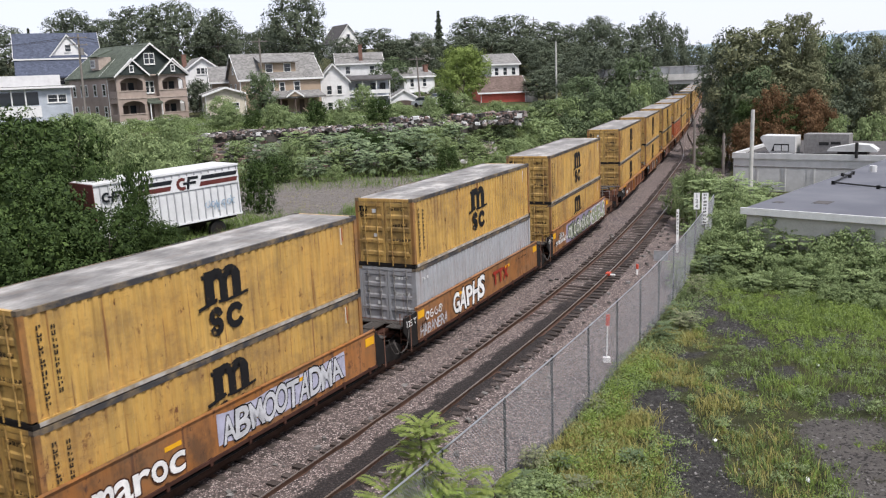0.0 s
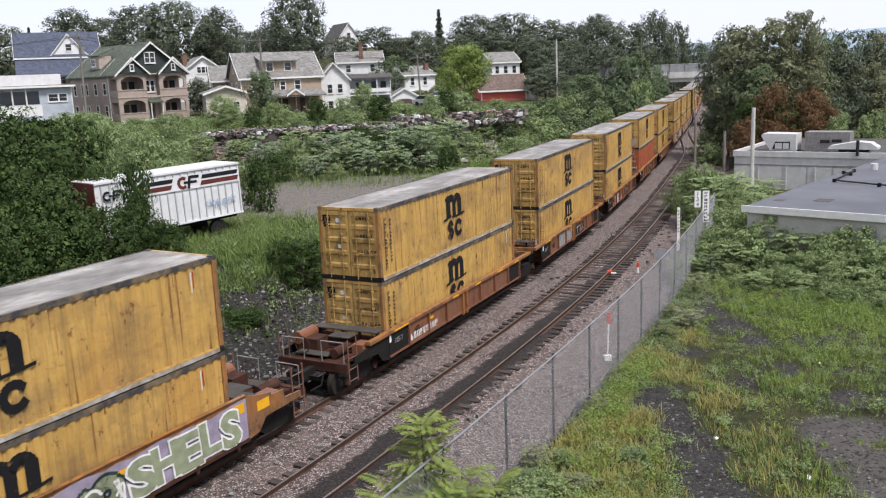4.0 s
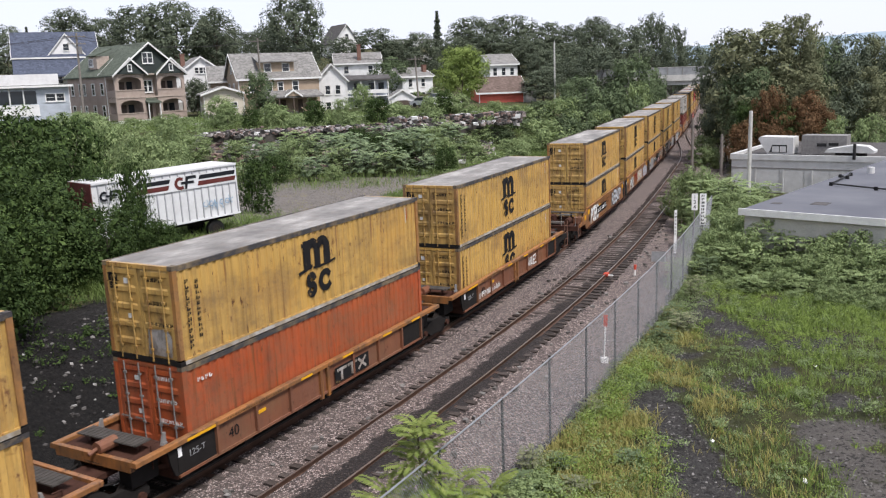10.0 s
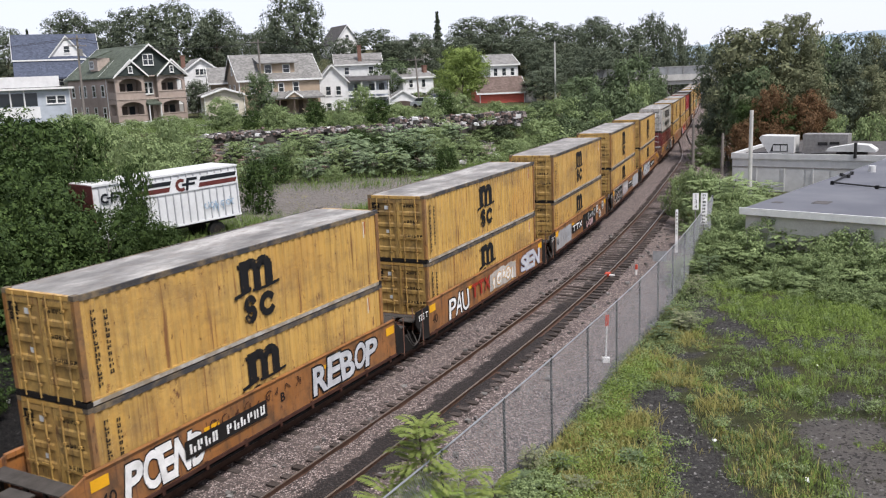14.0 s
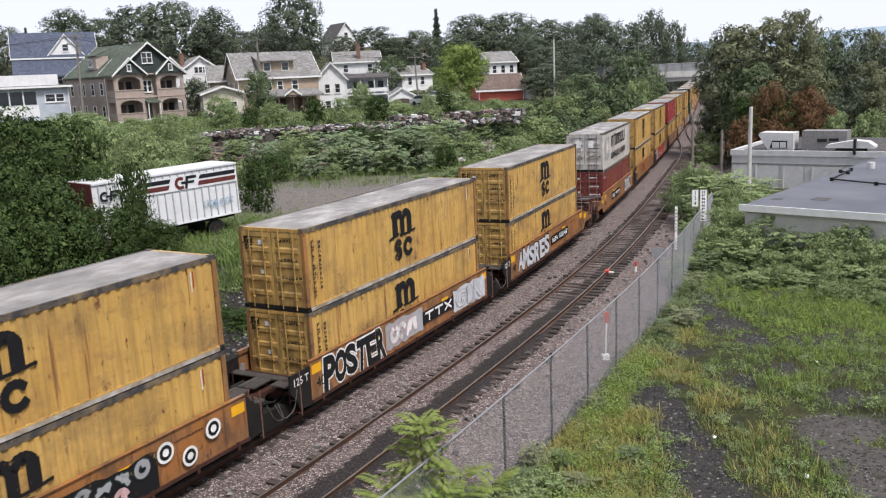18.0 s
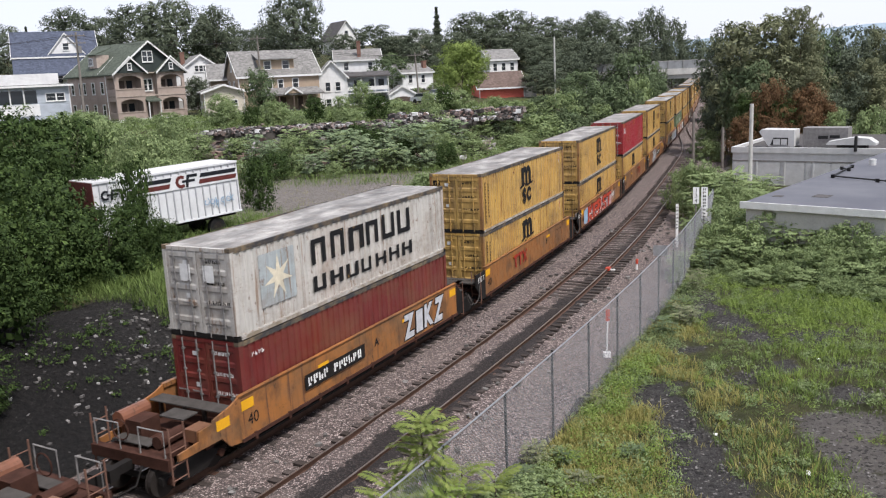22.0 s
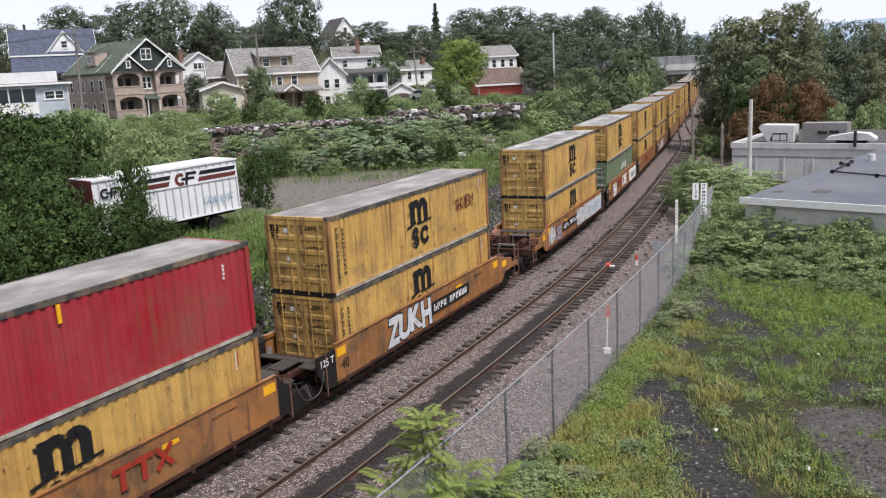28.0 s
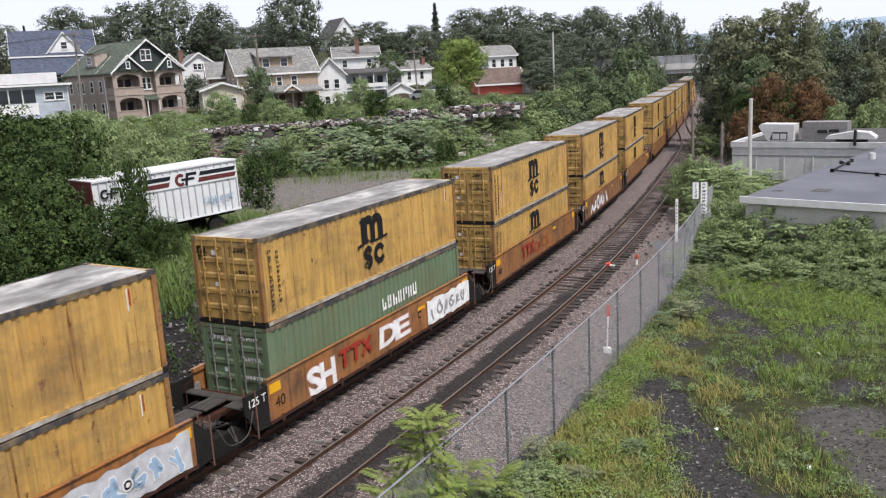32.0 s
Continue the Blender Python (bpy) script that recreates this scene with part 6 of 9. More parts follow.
ob = thing("warehouse", "low pale block building with a wide grey flat roof", "building", pose(15.5, 42.4, -1.0, 0, 0, -42))
part("wall", Shape().box(0, 0, 0, 32, 34, 3.85), PALE_WALL, ob)
part("roof", Shape().box(-0.15, -0.15, 3.853, 32, 34, 4.0), ROOF_MEMBRANE, ob, "grey membrane roof with faint stains")
part("roof_edge", Shape().box(-0.24, -0.24, 3.72, 32, -0.153, 4.06), TRIM, ob, "white metal roof edge")
part("roof_patch", Shape().box(2.2, 2.9, 4.003, 3.0, 3.9, 4.012), ROOF_DARK, ob)
part("roof_patch", Shape().box(0.4, 2.3, 4.003, 0.9, 2.8, 4.012), ROOF_DARK, ob)
part("roof_patch", Shape().box(13.0, 2.5, 4.003, 15.0, 3.3, 4.012), ROOF_DARK, ob)
for path in ([(0.2, 14.5), (0.8, 13.9)], [(0.5, 15.6), (0.9, 10.5)], [(0.9, 10.5), (3.6, 9.5)], [(3.6, 9.5), (9.0, 8.2)]):
    pipe = part("roof_pipe", Shape().tube([(a, b, 4.12) for a, b in path], 0.05, 6), BLACK_PIPE, ob, "thin black roof pipe")
    for a, b in path:
        part("pipe_block", Shape().box(a - 0.09, b - 0.09, 4.003, a + 0.09, b + 0.09, 4.2), BLACK_PIPE, pipe)
part("vent", Shape().tube([(1.2, 17.4, 4.0), (1.2, 17.4, 4.4)], 0.22, 10), WHITE_METAL, ob)

ob = thing("plant_building", "white-panelled low building carrying roof machinery", "building", pose(24.7, 71.0, -1.42, 0, 0, -36))
part("wall", Shape().box(0, 0, 0, 22, 16, 3.9), WHITE_METAL, ob)
part("band", Shape().box(-0.03, -0.06, 3.2, 22, -0.003, 3.3), GREY_STEEL, ob)
part("roof", Shape().box(0.2, 0.2, 3.903, 21.8, 15.8, 4.12), ROOF_DARK, ob)
part("parapet", Shape().box(-0.1, -0.1, 3.903, 22, 0.197, 4.36), WHITE_METAL, ob, "white metal parapet")
part("parapet", Shape().box(-0.1, 0.2, 3.903, 0.197, 16, 4.36), WHITE_METAL, ob, "white metal parapet")
for i in range(6):
    part("panel", Shape().box(0.15 + i * 1.9, -0.05, 0.4, 1.9 + i * 1.9, -0.004, 3.1), WHITE_METAL, ob)
for i in range(5):
    part("stanchion", Shape().box(1.95 + i * 2.2, -0.14, 0, 2.05 + i * 2.2, -0.052, 3.2), WHITE_METAL, ob)
hood = thing("roof_hood", "white sheet-metal intake hood on the flat roof", "ventilation hood", pose(27.1, 71.6, 2.70, 0, 0, -36) @ Matrix.Scale(0.78, 4))
part("casing", Shape().prism([(0, 1.7), (0.5, 0.9), (1.0, 0.15), (3.6, 0.15), (3.6, 1.9), (0.2, 1.95)], pose(0, 2.4, 0, 90, 0, 0), 2.4), WHITE_METAL, hood)
# black plate on the casing in place of the shaded hollow
part("opening", Shape().prism([(1.2, 0.3), (3.0, 0.3), (3.0, 1.1), (1.5, 1.1)], pose(0, -0.004, 0, 90, 0, 0), 0.05), BLACK_PIPE, hood)
part("louvre", Shape().box(1.5, -0.07, 0.35, 2.2, -0.058, 0.95).box(2.3, -0.07, 0.35, 2.9, -0.058, 0.95), WHITE_METAL, hood)
unit = thing("roof_chiller", "grey boxy air handling unit on the flat roof", "air conditioner", pose(30.1, 70.0, 2.70, 0, 0, -36) @ Matrix.Scale(0.74, 4))
part("casing", Shape().box(0, 0, 0.1, 4.6, 2.2, 2.2), GREY_STEEL, unit)
part("grille", Shape().box(1.6, -0.05, 1.0, 2.6, -0.004, 1.35).box(2.8, -0.05, 1.1, 3.8, -0.004, 1.4), BLACK_PIPE, unit)
part("skid", Shape().box(0.1, 0.1, 0.0, 4.5, 2.1, 0.1), DIRTY_STEEL, unit)
hood = thing("roof_duct", "white rounded duct cover on the flat roof", "duct", pose(30.6, 66.9, 2.70, 0, 0, -36) @ Matrix.Scale(0.85, 4))
part("cover", Shape().prism([(0, 0.55), (0.2, 0.85), (2.4, 1.25), (3.6, 1.15), (4.2, 0.75), (4.2, 0.55)], pose(0, 1.6, 0, 90, 0, 0), 1.6), WHITE_METAL, hood)
part("stand", Shape().box(0.9, 0.2, 0, 3.4, 1.4, 0.547), DIRTY_STEEL, hood)
part("post", Shape().tube([(2.6, -0.3, 0), (2.6, -0.3, 1.4)], 0.14, 8), BLACK_PIPE, hood)


# ---- poles ----
PALE_POLE = dull("bleached_pole_wood", (0.50, 0.49, 0.46), 0.9, scale=1.5, vary=0.3)
POLE_WOOD = dull("weathered_pole_wood", (0.21, 0.19, 0.17), 0.9, scale=1.5, vary=0.4)


def utility_pole(x, y, z, top, lean=0.0, arms=1, pale=False):
    ob = thing("utility_pole", "weathered wooden utility pole" + (" with cross-arms and a transformer" if arms else ", bare and grey"), "utility pole", pose(x, y, z, 0, lean, 0), group="utility poles")
    part("pole", Shape().tube([(0, 0, -1), (0, 0, top - z)], 0.17, 10, 0.12), PALE_POLE if pale else POLE_WOOD, ob)
    for i in range(arms):
        zz = top - z - 0.5 - 0.9 * i
        arm = part("cross_arm", Shape().box(-1.2, -0.22, zz, 1.2, -0.13, zz + 0.11), POLE_WOOD, ob)
        for a in (-1.05, -0.5, 0.5, 1.05):
            part("insulator", Shape().tube([(a, -0.17, zz + 0.11), (a, -0.17, zz + 0.28)], 0.04, 6), GREY_STEEL, arm)
    if arms > 1:
        part("transformer", Shape().tube([(0.35, -0.1, top - z - 2.6), (0.35, -0.1, top - z - 1.7)], 0.24, 10), GREY_STEEL, ob)
    return ob


utility_pole(21.4, 58.0, -0.9, 7.1, 0, 0, True)
utility_pole(-45.6, 112.0, 5.2, 17.3, 1.5, 2)
utility_pole(-25.3, 127.0, 5.0, 16.6, 0, 1)
utility_pole(-2.4, 135.0, 5.0, 13.4, -2.5, 1)
utility_pole(19.3, 138.0, 3.5, 14.9, 0, 0, True)
utility_pole(26.5, 88.0, -0.8, 4.9, 0, 0)
utility_pole(28.2, 84.0, -0.8, 3.6, 0, 0)
mast = thing("antenna_mast", "distant thin antenna mast on the hill", "mast", pose(34.4, 300, 10))
part("mast", Shape().tube([(0, 0, 0), (0, 0, 19)], 0.16, 6), GREY_STEEL, mast)
part("cross_bar", Shape().tube([(-1.2, 0, 18), (1.2, 0, 18)], 0.12, 6), GREY_STEEL, mast)

def wires(ends, sag, label):
    """Slack wires from pole to pole."""
    ob = thing("overhead_wire", label, "wire", group="overhead wires")
    for (xa, ya, za), (xb, yb, zb) in zip(ends, ends[1:]):
        for off in (-0.9, 0.9):
            pts = [(xa + (xb - xa) * f + off, ya + (yb - ya) * f, za + (zb - za) * f - sag * 4 * f * (1 - f)) for f in np.linspace(0, 1, 13)]
            part("wire", Shape().tube(pts, 0.022, 4), BLACK_PIPE, ob)


wires([(-75.0, 100.0, 16.6), (-45.9, 112.0, 16.9), (-25.3, 127.0, 16.2), (-1.9, 135.0, 13.1)], 1.1, "thin dark electric wires between the wooden poles")

# ---- chain-link fence ----
FENCE_STEEL = dull("galvanised_fence_steel", (0.30, 0.31, 0.32), 0.5, 0.5, vary=0.2)
FENCE_WIRE = dull("weathered_fence_wire", (0.27, 0.28, 0.295), 0.6, 0.4, vary=0.2)
FENCE_DARK = dull("dark_fence_post", (0.055, 0.06, 0.06), 0.6, 0.3)
FZ0, FZ1 = -0.05, 2.40


def build_fence():
    ob = thing("chain_link_fence", "tall galvanised chain-link fence along the railway siding", "fence")
    s0, s1, lat = 10.0, 57.0, 8.6
    n = 15
    for i in range(n + 1):
        s = s0 + (s1 - s0) * i / n
        x, y, _ = on_track(s, lat)
        part("post", Shape().tube([(x, y, FZ0 - 0.3), (x, y, FZ1 + 0.02)], 0.035, 8), FENCE_DARK, ob)
    part("top_rail", Shape().tube([on_track(s, lat - 0.0, FZ1) for s in np.arange(s0, s1 + 0.1, 1.0)], 0.024, 6), FENCE_STEEL, ob)
    net = Shape()
    pitch, hgt, r = 0.10, FZ1 - FZ0 - 0.03, 0.0031
    count = int((s1 - s0) / pitch)
    for i in range(-int(hgt / pitch), count):
        for d in (1, -1):
            a = s0 + i * pitch
            b = a + hgt
            sa, sb, za, zb = a, b, FZ0, FZ0 + hgt
            if sa < s0:
                za += s0 - sa
                sa = s0
            if sb > s1:
                zb -= sb - s1
                sb = s1
            if d < 0:
                za, zb = FZ0 + FZ1 - 0.03 - za, FZ0 + FZ1 - 0.03 - zb
            p, q = Vector(on_track(sa, lat + 0.03 + 0.004 * d, za)), Vector(on_track(sb, lat + 0.03 + 0.004 * d, zb))
            u = Vector((0, 0, r))
            v = Vector((*(np.array(on_track(sa, lat + 0.2)) - np.array(on_track(sa, lat)))[:2], 0)).normalized() * r
            k = len(net.v)
            for c in (p, q):
                net.v += [tuple(c + u), tuple(c + v), tuple(c - u - v)]
            net.f += [(k, k + 1, k + 4, k + 3), (k + 1, k + 2, k + 5, k + 4), (k + 2, k, k + 3, k + 5)]
    tagged(part("mesh", net, FENCE_WIRE, ob, "fine galvanised wire mesh"), kind="stuff")


build_fence()

# ---- signs and track furniture ----
SIGN_WHITE = dull("white_sign_enamel", (0.78, 0.78, 0.77), 0.5, vary=0.12)
SIGN_GREY = dull("grey_sign_back", (0.36, 0.37, 0.38), 0.6, 0.3)
RED_PAINT = dull("faded_red_paint", (0.50, 0.08, 0.05), 0.6)


sx, sy, _ = on_track(50.5, 8.3)
sign = thing("milepost_sign", "white railway milepost with black vertical numerals", "sign", pose(sx, sy, -0.9, 0, 0, -10))
part("post", Shape().tube([(0, 0.03, -0.3), (0, 0.03, 4.3)], 0.035, 8), GREY_STEEL, sign)
plate = part("plate", Shape().box(-0.16, -0.03, 3.45, 0.16, -0.005, 4.35), SIGN_WHITE, sign)
for i, c in enumerate("134"):
    lettering(plate, c, 0.30, pose(0, -0.034, 4.08 - 0.28 * i, 90, 0, 0), INK)
sign = thing("track_name_sign", "tall narrow white sign with vertical black lettering", "sign", pose(sx + 0.42, sy - 0.1, -0.9, 0, 0, -10))
part("post", Shape().tube([(0, 0.03, -0.3), (0, 0.03, 4.3)], 0.035, 8), GREY_STEEL, sign)
plate = part("plate", Shape().box(-0.17, -0.03, 2.65, 0.17, -0.005, 4.35), SIGN_WHITE, sign)
part("lettering", bars(9, 0.185, 0.16, 0.12, pose(-0.08, -0.033, 4.18, 90, 0, 0), False, 71), INK, plate)
sx, sy, _ = on_track(52.8, 7.0)
sign = thing("marker_post", "slim white marker post with dark characters", "sign", pose(sx, sy, -0.6))
part("post", Shape().box(-0.075, -0.03, 0, 0.075, 0.0, 2.75), SIGN_WHITE, sign)
part("lettering", bars(7, 0.2, 0.09, 0.10, pose(-0.045, -0.034, 2.5, 90, 0, 0), False, 72), INK, sign)
sx, sy, _ = on_track(47.6, 6.9)
sign = thing("square_sign", "plain grey square sign on a short post", "sign", pose(sx, sy, -0.6, 0, 0, -20))
part("post", Shape().tube([(0, 0.03, -0.2), (0, 0.03, 1.35)], 0.035, 8), GREY_STEEL, sign)
part("plate", Shape().box(-0.36, -0.02, 0.85, 0.36, -0.004, 1.4), SIGN_GREY, sign)
sx, sy, _ = on_track(46.6, 5.85)
sign = thing("clearance_marker", "short white stake with a red top beside the siding", "marker post", pose(sx, sy, -0.55))
part("stake", Shape().tube([(0, 0, 0), (0.03, 0, 0.55)], 0.06, 8), SIGN_WHITE, sign)
part("cap", Shape().tube([(0.03, 0, 0.552), (0.04, 0, 0.8)], 0.07, 8), RED_PAINT, sign)
sx, sy, _ = on_track(33.6, 7.72)
sign = thing("survey_stake", "thin white stake with a red flag by the fence", "marker post", pose(sx, sy, -0.35, 0, 2, 0))
part("stake", Shape().tube([(0, 0, -0.1), (0, 0, 1.3)], 0.03, 6), SIGN_WHITE, sign)
part("flag", Shape().box(-0.07, -0.03, 1.3, 0.07, 0.03, 1.72), RED_PAINT, sign)
part("stone", Shape().box(-0.12, -0.1, -0.1, 0.14, 0.1, 0.1), SIGN_WHITE, sign)
sx, sy, _ = on_track(45.4, 4.68)
derail = thing("derail_device", "worn red and white derail block clamped on the rail", "derail", pose(sx, sy, -0.1, 0, 0, heading(45.4)))
part("block", Shape().box(-0.22, -0.10, 0, 0.18, 0.12, 0.13), RED_PAINT, derail)
part("arm", Shape().box(-0.1, -0.35, 0.0, 0.0, -0.102, 0.06), SIGN_WHITE, derail)

# ---- the parked trailer in the yard ----
TRAILER_WHITE = dull("white_trailer_paint", (0.66, 0.67, 0.68), 0.45, vary=0.2, scale=1.2)
TRAILER_RED = dull("red_brown_trailer_front", (0.115, 0.034, 0.030), 0.6)
STRIPE_DARK = dull("black_stripe", (0.016, 0.018, 0.022), 0.5)
# ribs of the white trailer greyed: their shading is put into the colour
TRAILER_RIB_SHADE = dull("shade_grey_trailer_rib", (0.40, 0.41, 0.43), 0.5, vary=0.2)
TYRE = dull("black_tyre_rubber", (0.02, 0.02, 0.02), 0.85)


def trailer():
    """The box trailer; x runs towards its rear."""
    L, W, H = 8.6, 2.5, 2.85
    ob = thing("box_trailer", "short white ribbed box trailer with dark and red stripes", "trailer", pose(-17.2, 42.2, 1.52, 0, -1.4, 47.5))
    part("body", Shape().box(0.05, 0.02, 1.15, L, W, 1.15 + H), TRAILER_WHITE, ob)
    part("front_wall", Shape().box(0, 0.0, 1.15, 0.047, W, 1.15 + H), TRAILER_RED, ob)
    part("roof", Shape().box(0.05, 0.03, 1.153 + H, L, W - 0.01, 1.19 + H), WHITE_METAL, ob)
    rib = Shape().box(0, -0.036, 1.25, 0.06, 0.017, 1.05 + H).mesh("rib", TRAILER_RIB_SHADE)
    for i in range(19):
        part("rib", rib, None, ob, m=Matrix.Translation((0.35 + i * 0.45, 0, 0)))
    for z in (1.15, 1.09 + H):
        part("side_rail", Shape().box(0.05, -0.05, z, L, 0.015, z + 0.10), TRAILER_WHITE, ob)
    st = lambda x0, x1, z0, z1, mat: part("stripe", Shape().prism([(x0, z0), (x1, z0), (x1 + 0.1, z1), (x0 + 0.1, z1)], pose(0, -0.04, 0, 90, 0, 0), 0.012), mat, ob)
    part("stripe_ground", Shape().box(2.2, -0.042, 2.98, L - 0.05, -0.037, 3.74), TRAILER_WHITE, ob)
    st(6.1, 8.4, 3.44, 3.66, STRIPE_DARK)
    st(6.0, 8.4, 3.10, 3.34, TRAILER_RED)
    st(2.3, 4.3, 3.44, 3.66, STRIPE_DARK)
    st(2.2, 4.2, 3.10, 3.34, TRAILER_RED)
    m = pose(0, -0.053, 0, 90, 0, 0)
    logo = Shape()
    ribbon(logo, arc(4.95, 3.36, 0.26, 60, 300, 8), 0.17, m)
    part("company_mark", logo, TRAILER_RED, ob)
    logo = Shape()
    ribbon(logo, [(5.28, 3.08), (5.38, 3.62), (5.9, 3.62)], 0.16, m)
    ribbon(logo, [(5.05, 3.36), (5.75, 3.36)], 0.14, m, 0.006)
    part("company_mark", logo, STRIPE_DARK, ob)
    logo = Shape()
    ribbon(logo, arc(0.65, 3.30, 0.20, 60, 300, 8), 0.11, m)
    ribbon(logo, [(0.95, 3.08), (1.02, 3.50), (1.42, 3.50)], 0.11, m)
    ribbon(logo, [(0.75, 3.30), (1.32, 3.30)], 0.10, m, 0.006)
    part("company_mark", logo, STRIPE_DARK, ob)
    fill, line, cloud = graffiti(91, 6.2, 8.3, 1.5, 2.5, 6, 0.05, m)
    part("graffiti", fill, PALE_BLUE, ob)
    part("underframe", Shape().box(0.3, 0.35, 0.95, L - 0.2, W - 0.35, 1.147), DIRTY_STEEL, ob)
    for x in (7.0,):
        for y in (0.12, W - 0.42):
            wheel = part("wheel", Shape().tube([(x, y, 0.5), (x, y + 0.30, 0.5)], 0.5, 18), TYRE, ob)
            part("rim", Shape().tube([(x, y - 0.01, 0.5), (x, y + 0.02, 0.5)], 0.27, 12), WHEEL_STEEL, wheel)
    for y in (0.4, W - 0.55):
        part("landing_leg", Shape().box(1.6, y, 0.0, 1.78, y + 0.15, 0.95), DIRTY_STEEL, ob)


trailer()


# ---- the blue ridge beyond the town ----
# distance haze is put into the base colour; there is no volume
RIDGE = dull("haze_tinted_ridge", (0.30, 0.38, 0.46), 0.95, vary=0.2, scale=0.01, grain=0.05)


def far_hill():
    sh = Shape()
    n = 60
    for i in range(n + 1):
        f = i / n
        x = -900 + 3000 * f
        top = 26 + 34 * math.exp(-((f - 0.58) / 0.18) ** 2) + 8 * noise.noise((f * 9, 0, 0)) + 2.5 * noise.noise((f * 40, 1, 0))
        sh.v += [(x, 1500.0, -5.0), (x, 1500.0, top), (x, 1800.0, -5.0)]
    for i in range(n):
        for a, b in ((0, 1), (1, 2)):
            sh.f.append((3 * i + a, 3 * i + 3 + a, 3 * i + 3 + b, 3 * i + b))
    thing("backdrop", "distant wooded ridge with blue haze in its colour", "hill", kind="structure", shape=sh, mat=RIDGE, smooth=True)


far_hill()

# ---- the bridge on which the camera stands ----
ob = thing("footbridge", "concrete bridge deck behind and below the viewpoint", "bridge", pose(0, 0, 0, 0, 0, -3))
part("deck", Shape().box(-45, -9.0, 7.6, 40, -0.6, 8.3), BRIDGE_CON, ob)
part("parapet", Shape().box(-45, -0.85, 8.303, 40, -0.62, 9.3), BRIDGE_CON, ob)
for x0, x1 in ((-45, -33), (6, 40)):
    part("abutment", Shape().box(x0, -8.8, -1.5, x1, -0.9, 7.597), BRIDGE_CON, ob)

# ---- plants ----


def leaf_mat(name, dark, mid, light, thin=0.35):
    """Leaves that let some light through; each leaf has its own tone, and whole boughs differ."""
    k = Nodes(name, 0.66, 0.0, 0.10)
    lo = tuple(0.45 * d + 0.55 * m for d, m in zip(dark, mid))
    hi = tuple(0.45 * l + 0.55 * m for l, m in zip(light, mid))
    tone = k.ramp(k.island(), (0.0, lo), (0.55, mid), (1.0, hi))
    tone = k.mix(k.ramp(k.noise(0.8, 3, 0.6), (0.50, 0.0), (0.68, 0.45)), tone, hi)
    tone = k.mix(k.ramp(k.noise(0.5, 3, 0.6), (0.48, 0.0), (0.68, 0.5)), tone, lo)
    tone = k.mix(k.math("MULTIPLY", k.random(), 0.4), tone, lo)
    k.color(tone)
    tr = k.put("ShaderNodeBsdfTranslucent", Color=tone)
    mx = k.n.new("ShaderNodeMixShader")
    mx.inputs[0].default_value = thin
    k.l.new(k.b.outputs[0], mx.inputs[1])
    k.l.new(tr.outputs[0], mx.inputs[2])
    k.l.new(mx.outputs[0], k.n["Material Output"].inputs["Surface"])
    return k.m


LEAF_DARK = leaf_mat("dark_green_leaves", (0.032, 0.040, 0.030), (0.097, 0.119, 0.079), (0.203, 0.225, 0.145), 0.12)
LEAF_DEEP = leaf_mat("deep_green_leaves", (0.009, 0.016, 0.006), (0.040, 0.068, 0.020), (0.135, 0.195, 0.055), 0.12)
LEAF_MID = leaf_mat("green_leaves", (0.064, 0.088, 0.039), (0.205, 0.270, 0.120), (0.404, 0.466, 0.222), 0.2)
LEAF_LIGHT = leaf_mat("yellow_green_leaves", (0.084, 0.121, 0.027), (0.200, 0.278, 0.067), (0.315, 0.389, 0.122), 0.25)
LEAF_RUSSET = leaf_mat("russet_leaves", (0.045, 0.028, 0.015), (0.150, 0.088, 0.045), (0.250, 0.150, 0.080), 0.15)
LEAF_SUMAC = leaf_mat("blue_green_pinnate_leaves", (0.039, 0.057, 0.033), (0.151, 0.204, 0.110), (0.370, 0.430, 0.238), 0.15)
LEAF_OLIVE = leaf_mat("olive_green_leaves", (0.043, 0.046, 0.028), (0.158, 0.174, 0.096), (0.345, 0.342, 0.200), 0.15)
LEAF_BRIGHT = leaf_mat("bright_lime_pinnate_leaves", (0.085, 0.125, 0.030), (0.20, 0.25, 0.070), (0.36, 0.38, 0.13))
LEAF_MUTED = leaf_mat("muted_green_leaves", (0.030, 0.044, 0.024), (0.108, 0.146, 0.074), (0.210, 0.260, 0.130), 0.15)
GRASS_MAT = leaf_mat("grass_blades", (0.060, 0.089, 0.026), (0.149, 0.213, 0.063), (0.259, 0.323, 0.116), 0.25)
LEAF_LIME = leaf_mat("lime_tree_leaves", (0.10, 0.14, 0.035), (0.20, 0.265, 0.075), (0.34, 0.40, 0.13), 0.3)
DRY_GRASS = leaf_mat("dry_grass_blades", (0.165, 0.155, 0.050), (0.325, 0.300, 0.105), (0.45, 0.41, 0.17), 0.3)
BARK = dull("grey_brown_bark", (0.085, 0.07, 0.055), 0.95, scale=2, grain=18, bump=0.5)


def leaf_cloud(rng, at, out, size, ratio=0.5, flat=1.0):
    """Leaves, as (n, 4, 3) corners, at places 'at' that lean outwards by 'out'."""
    n = len(at)
    nor = out * flat + rng.normal(size=(n, 3)) * 0.38 + np.array([0, 0, 0.15])
    nor /= np.linalg.norm(nor, axis=1, keepdims=True)
    ax = np.cross(nor, rng.normal(size=(n, 3)))
    ax /= np.linalg.norm(ax, axis=1, keepdims=True)
    bx = np.cross(nor, ax)
    l = (size * rng.uniform(0.6, 1.25, (n, 1)))
    w = l * ratio
    return np.stack([at - ax * l * 0.5, at + bx * w * 0.5 + nor * l * 0.05, at + ax * l * 0.5, at - bx * w * 0.5 + nor * l * 0.05], axis=1)


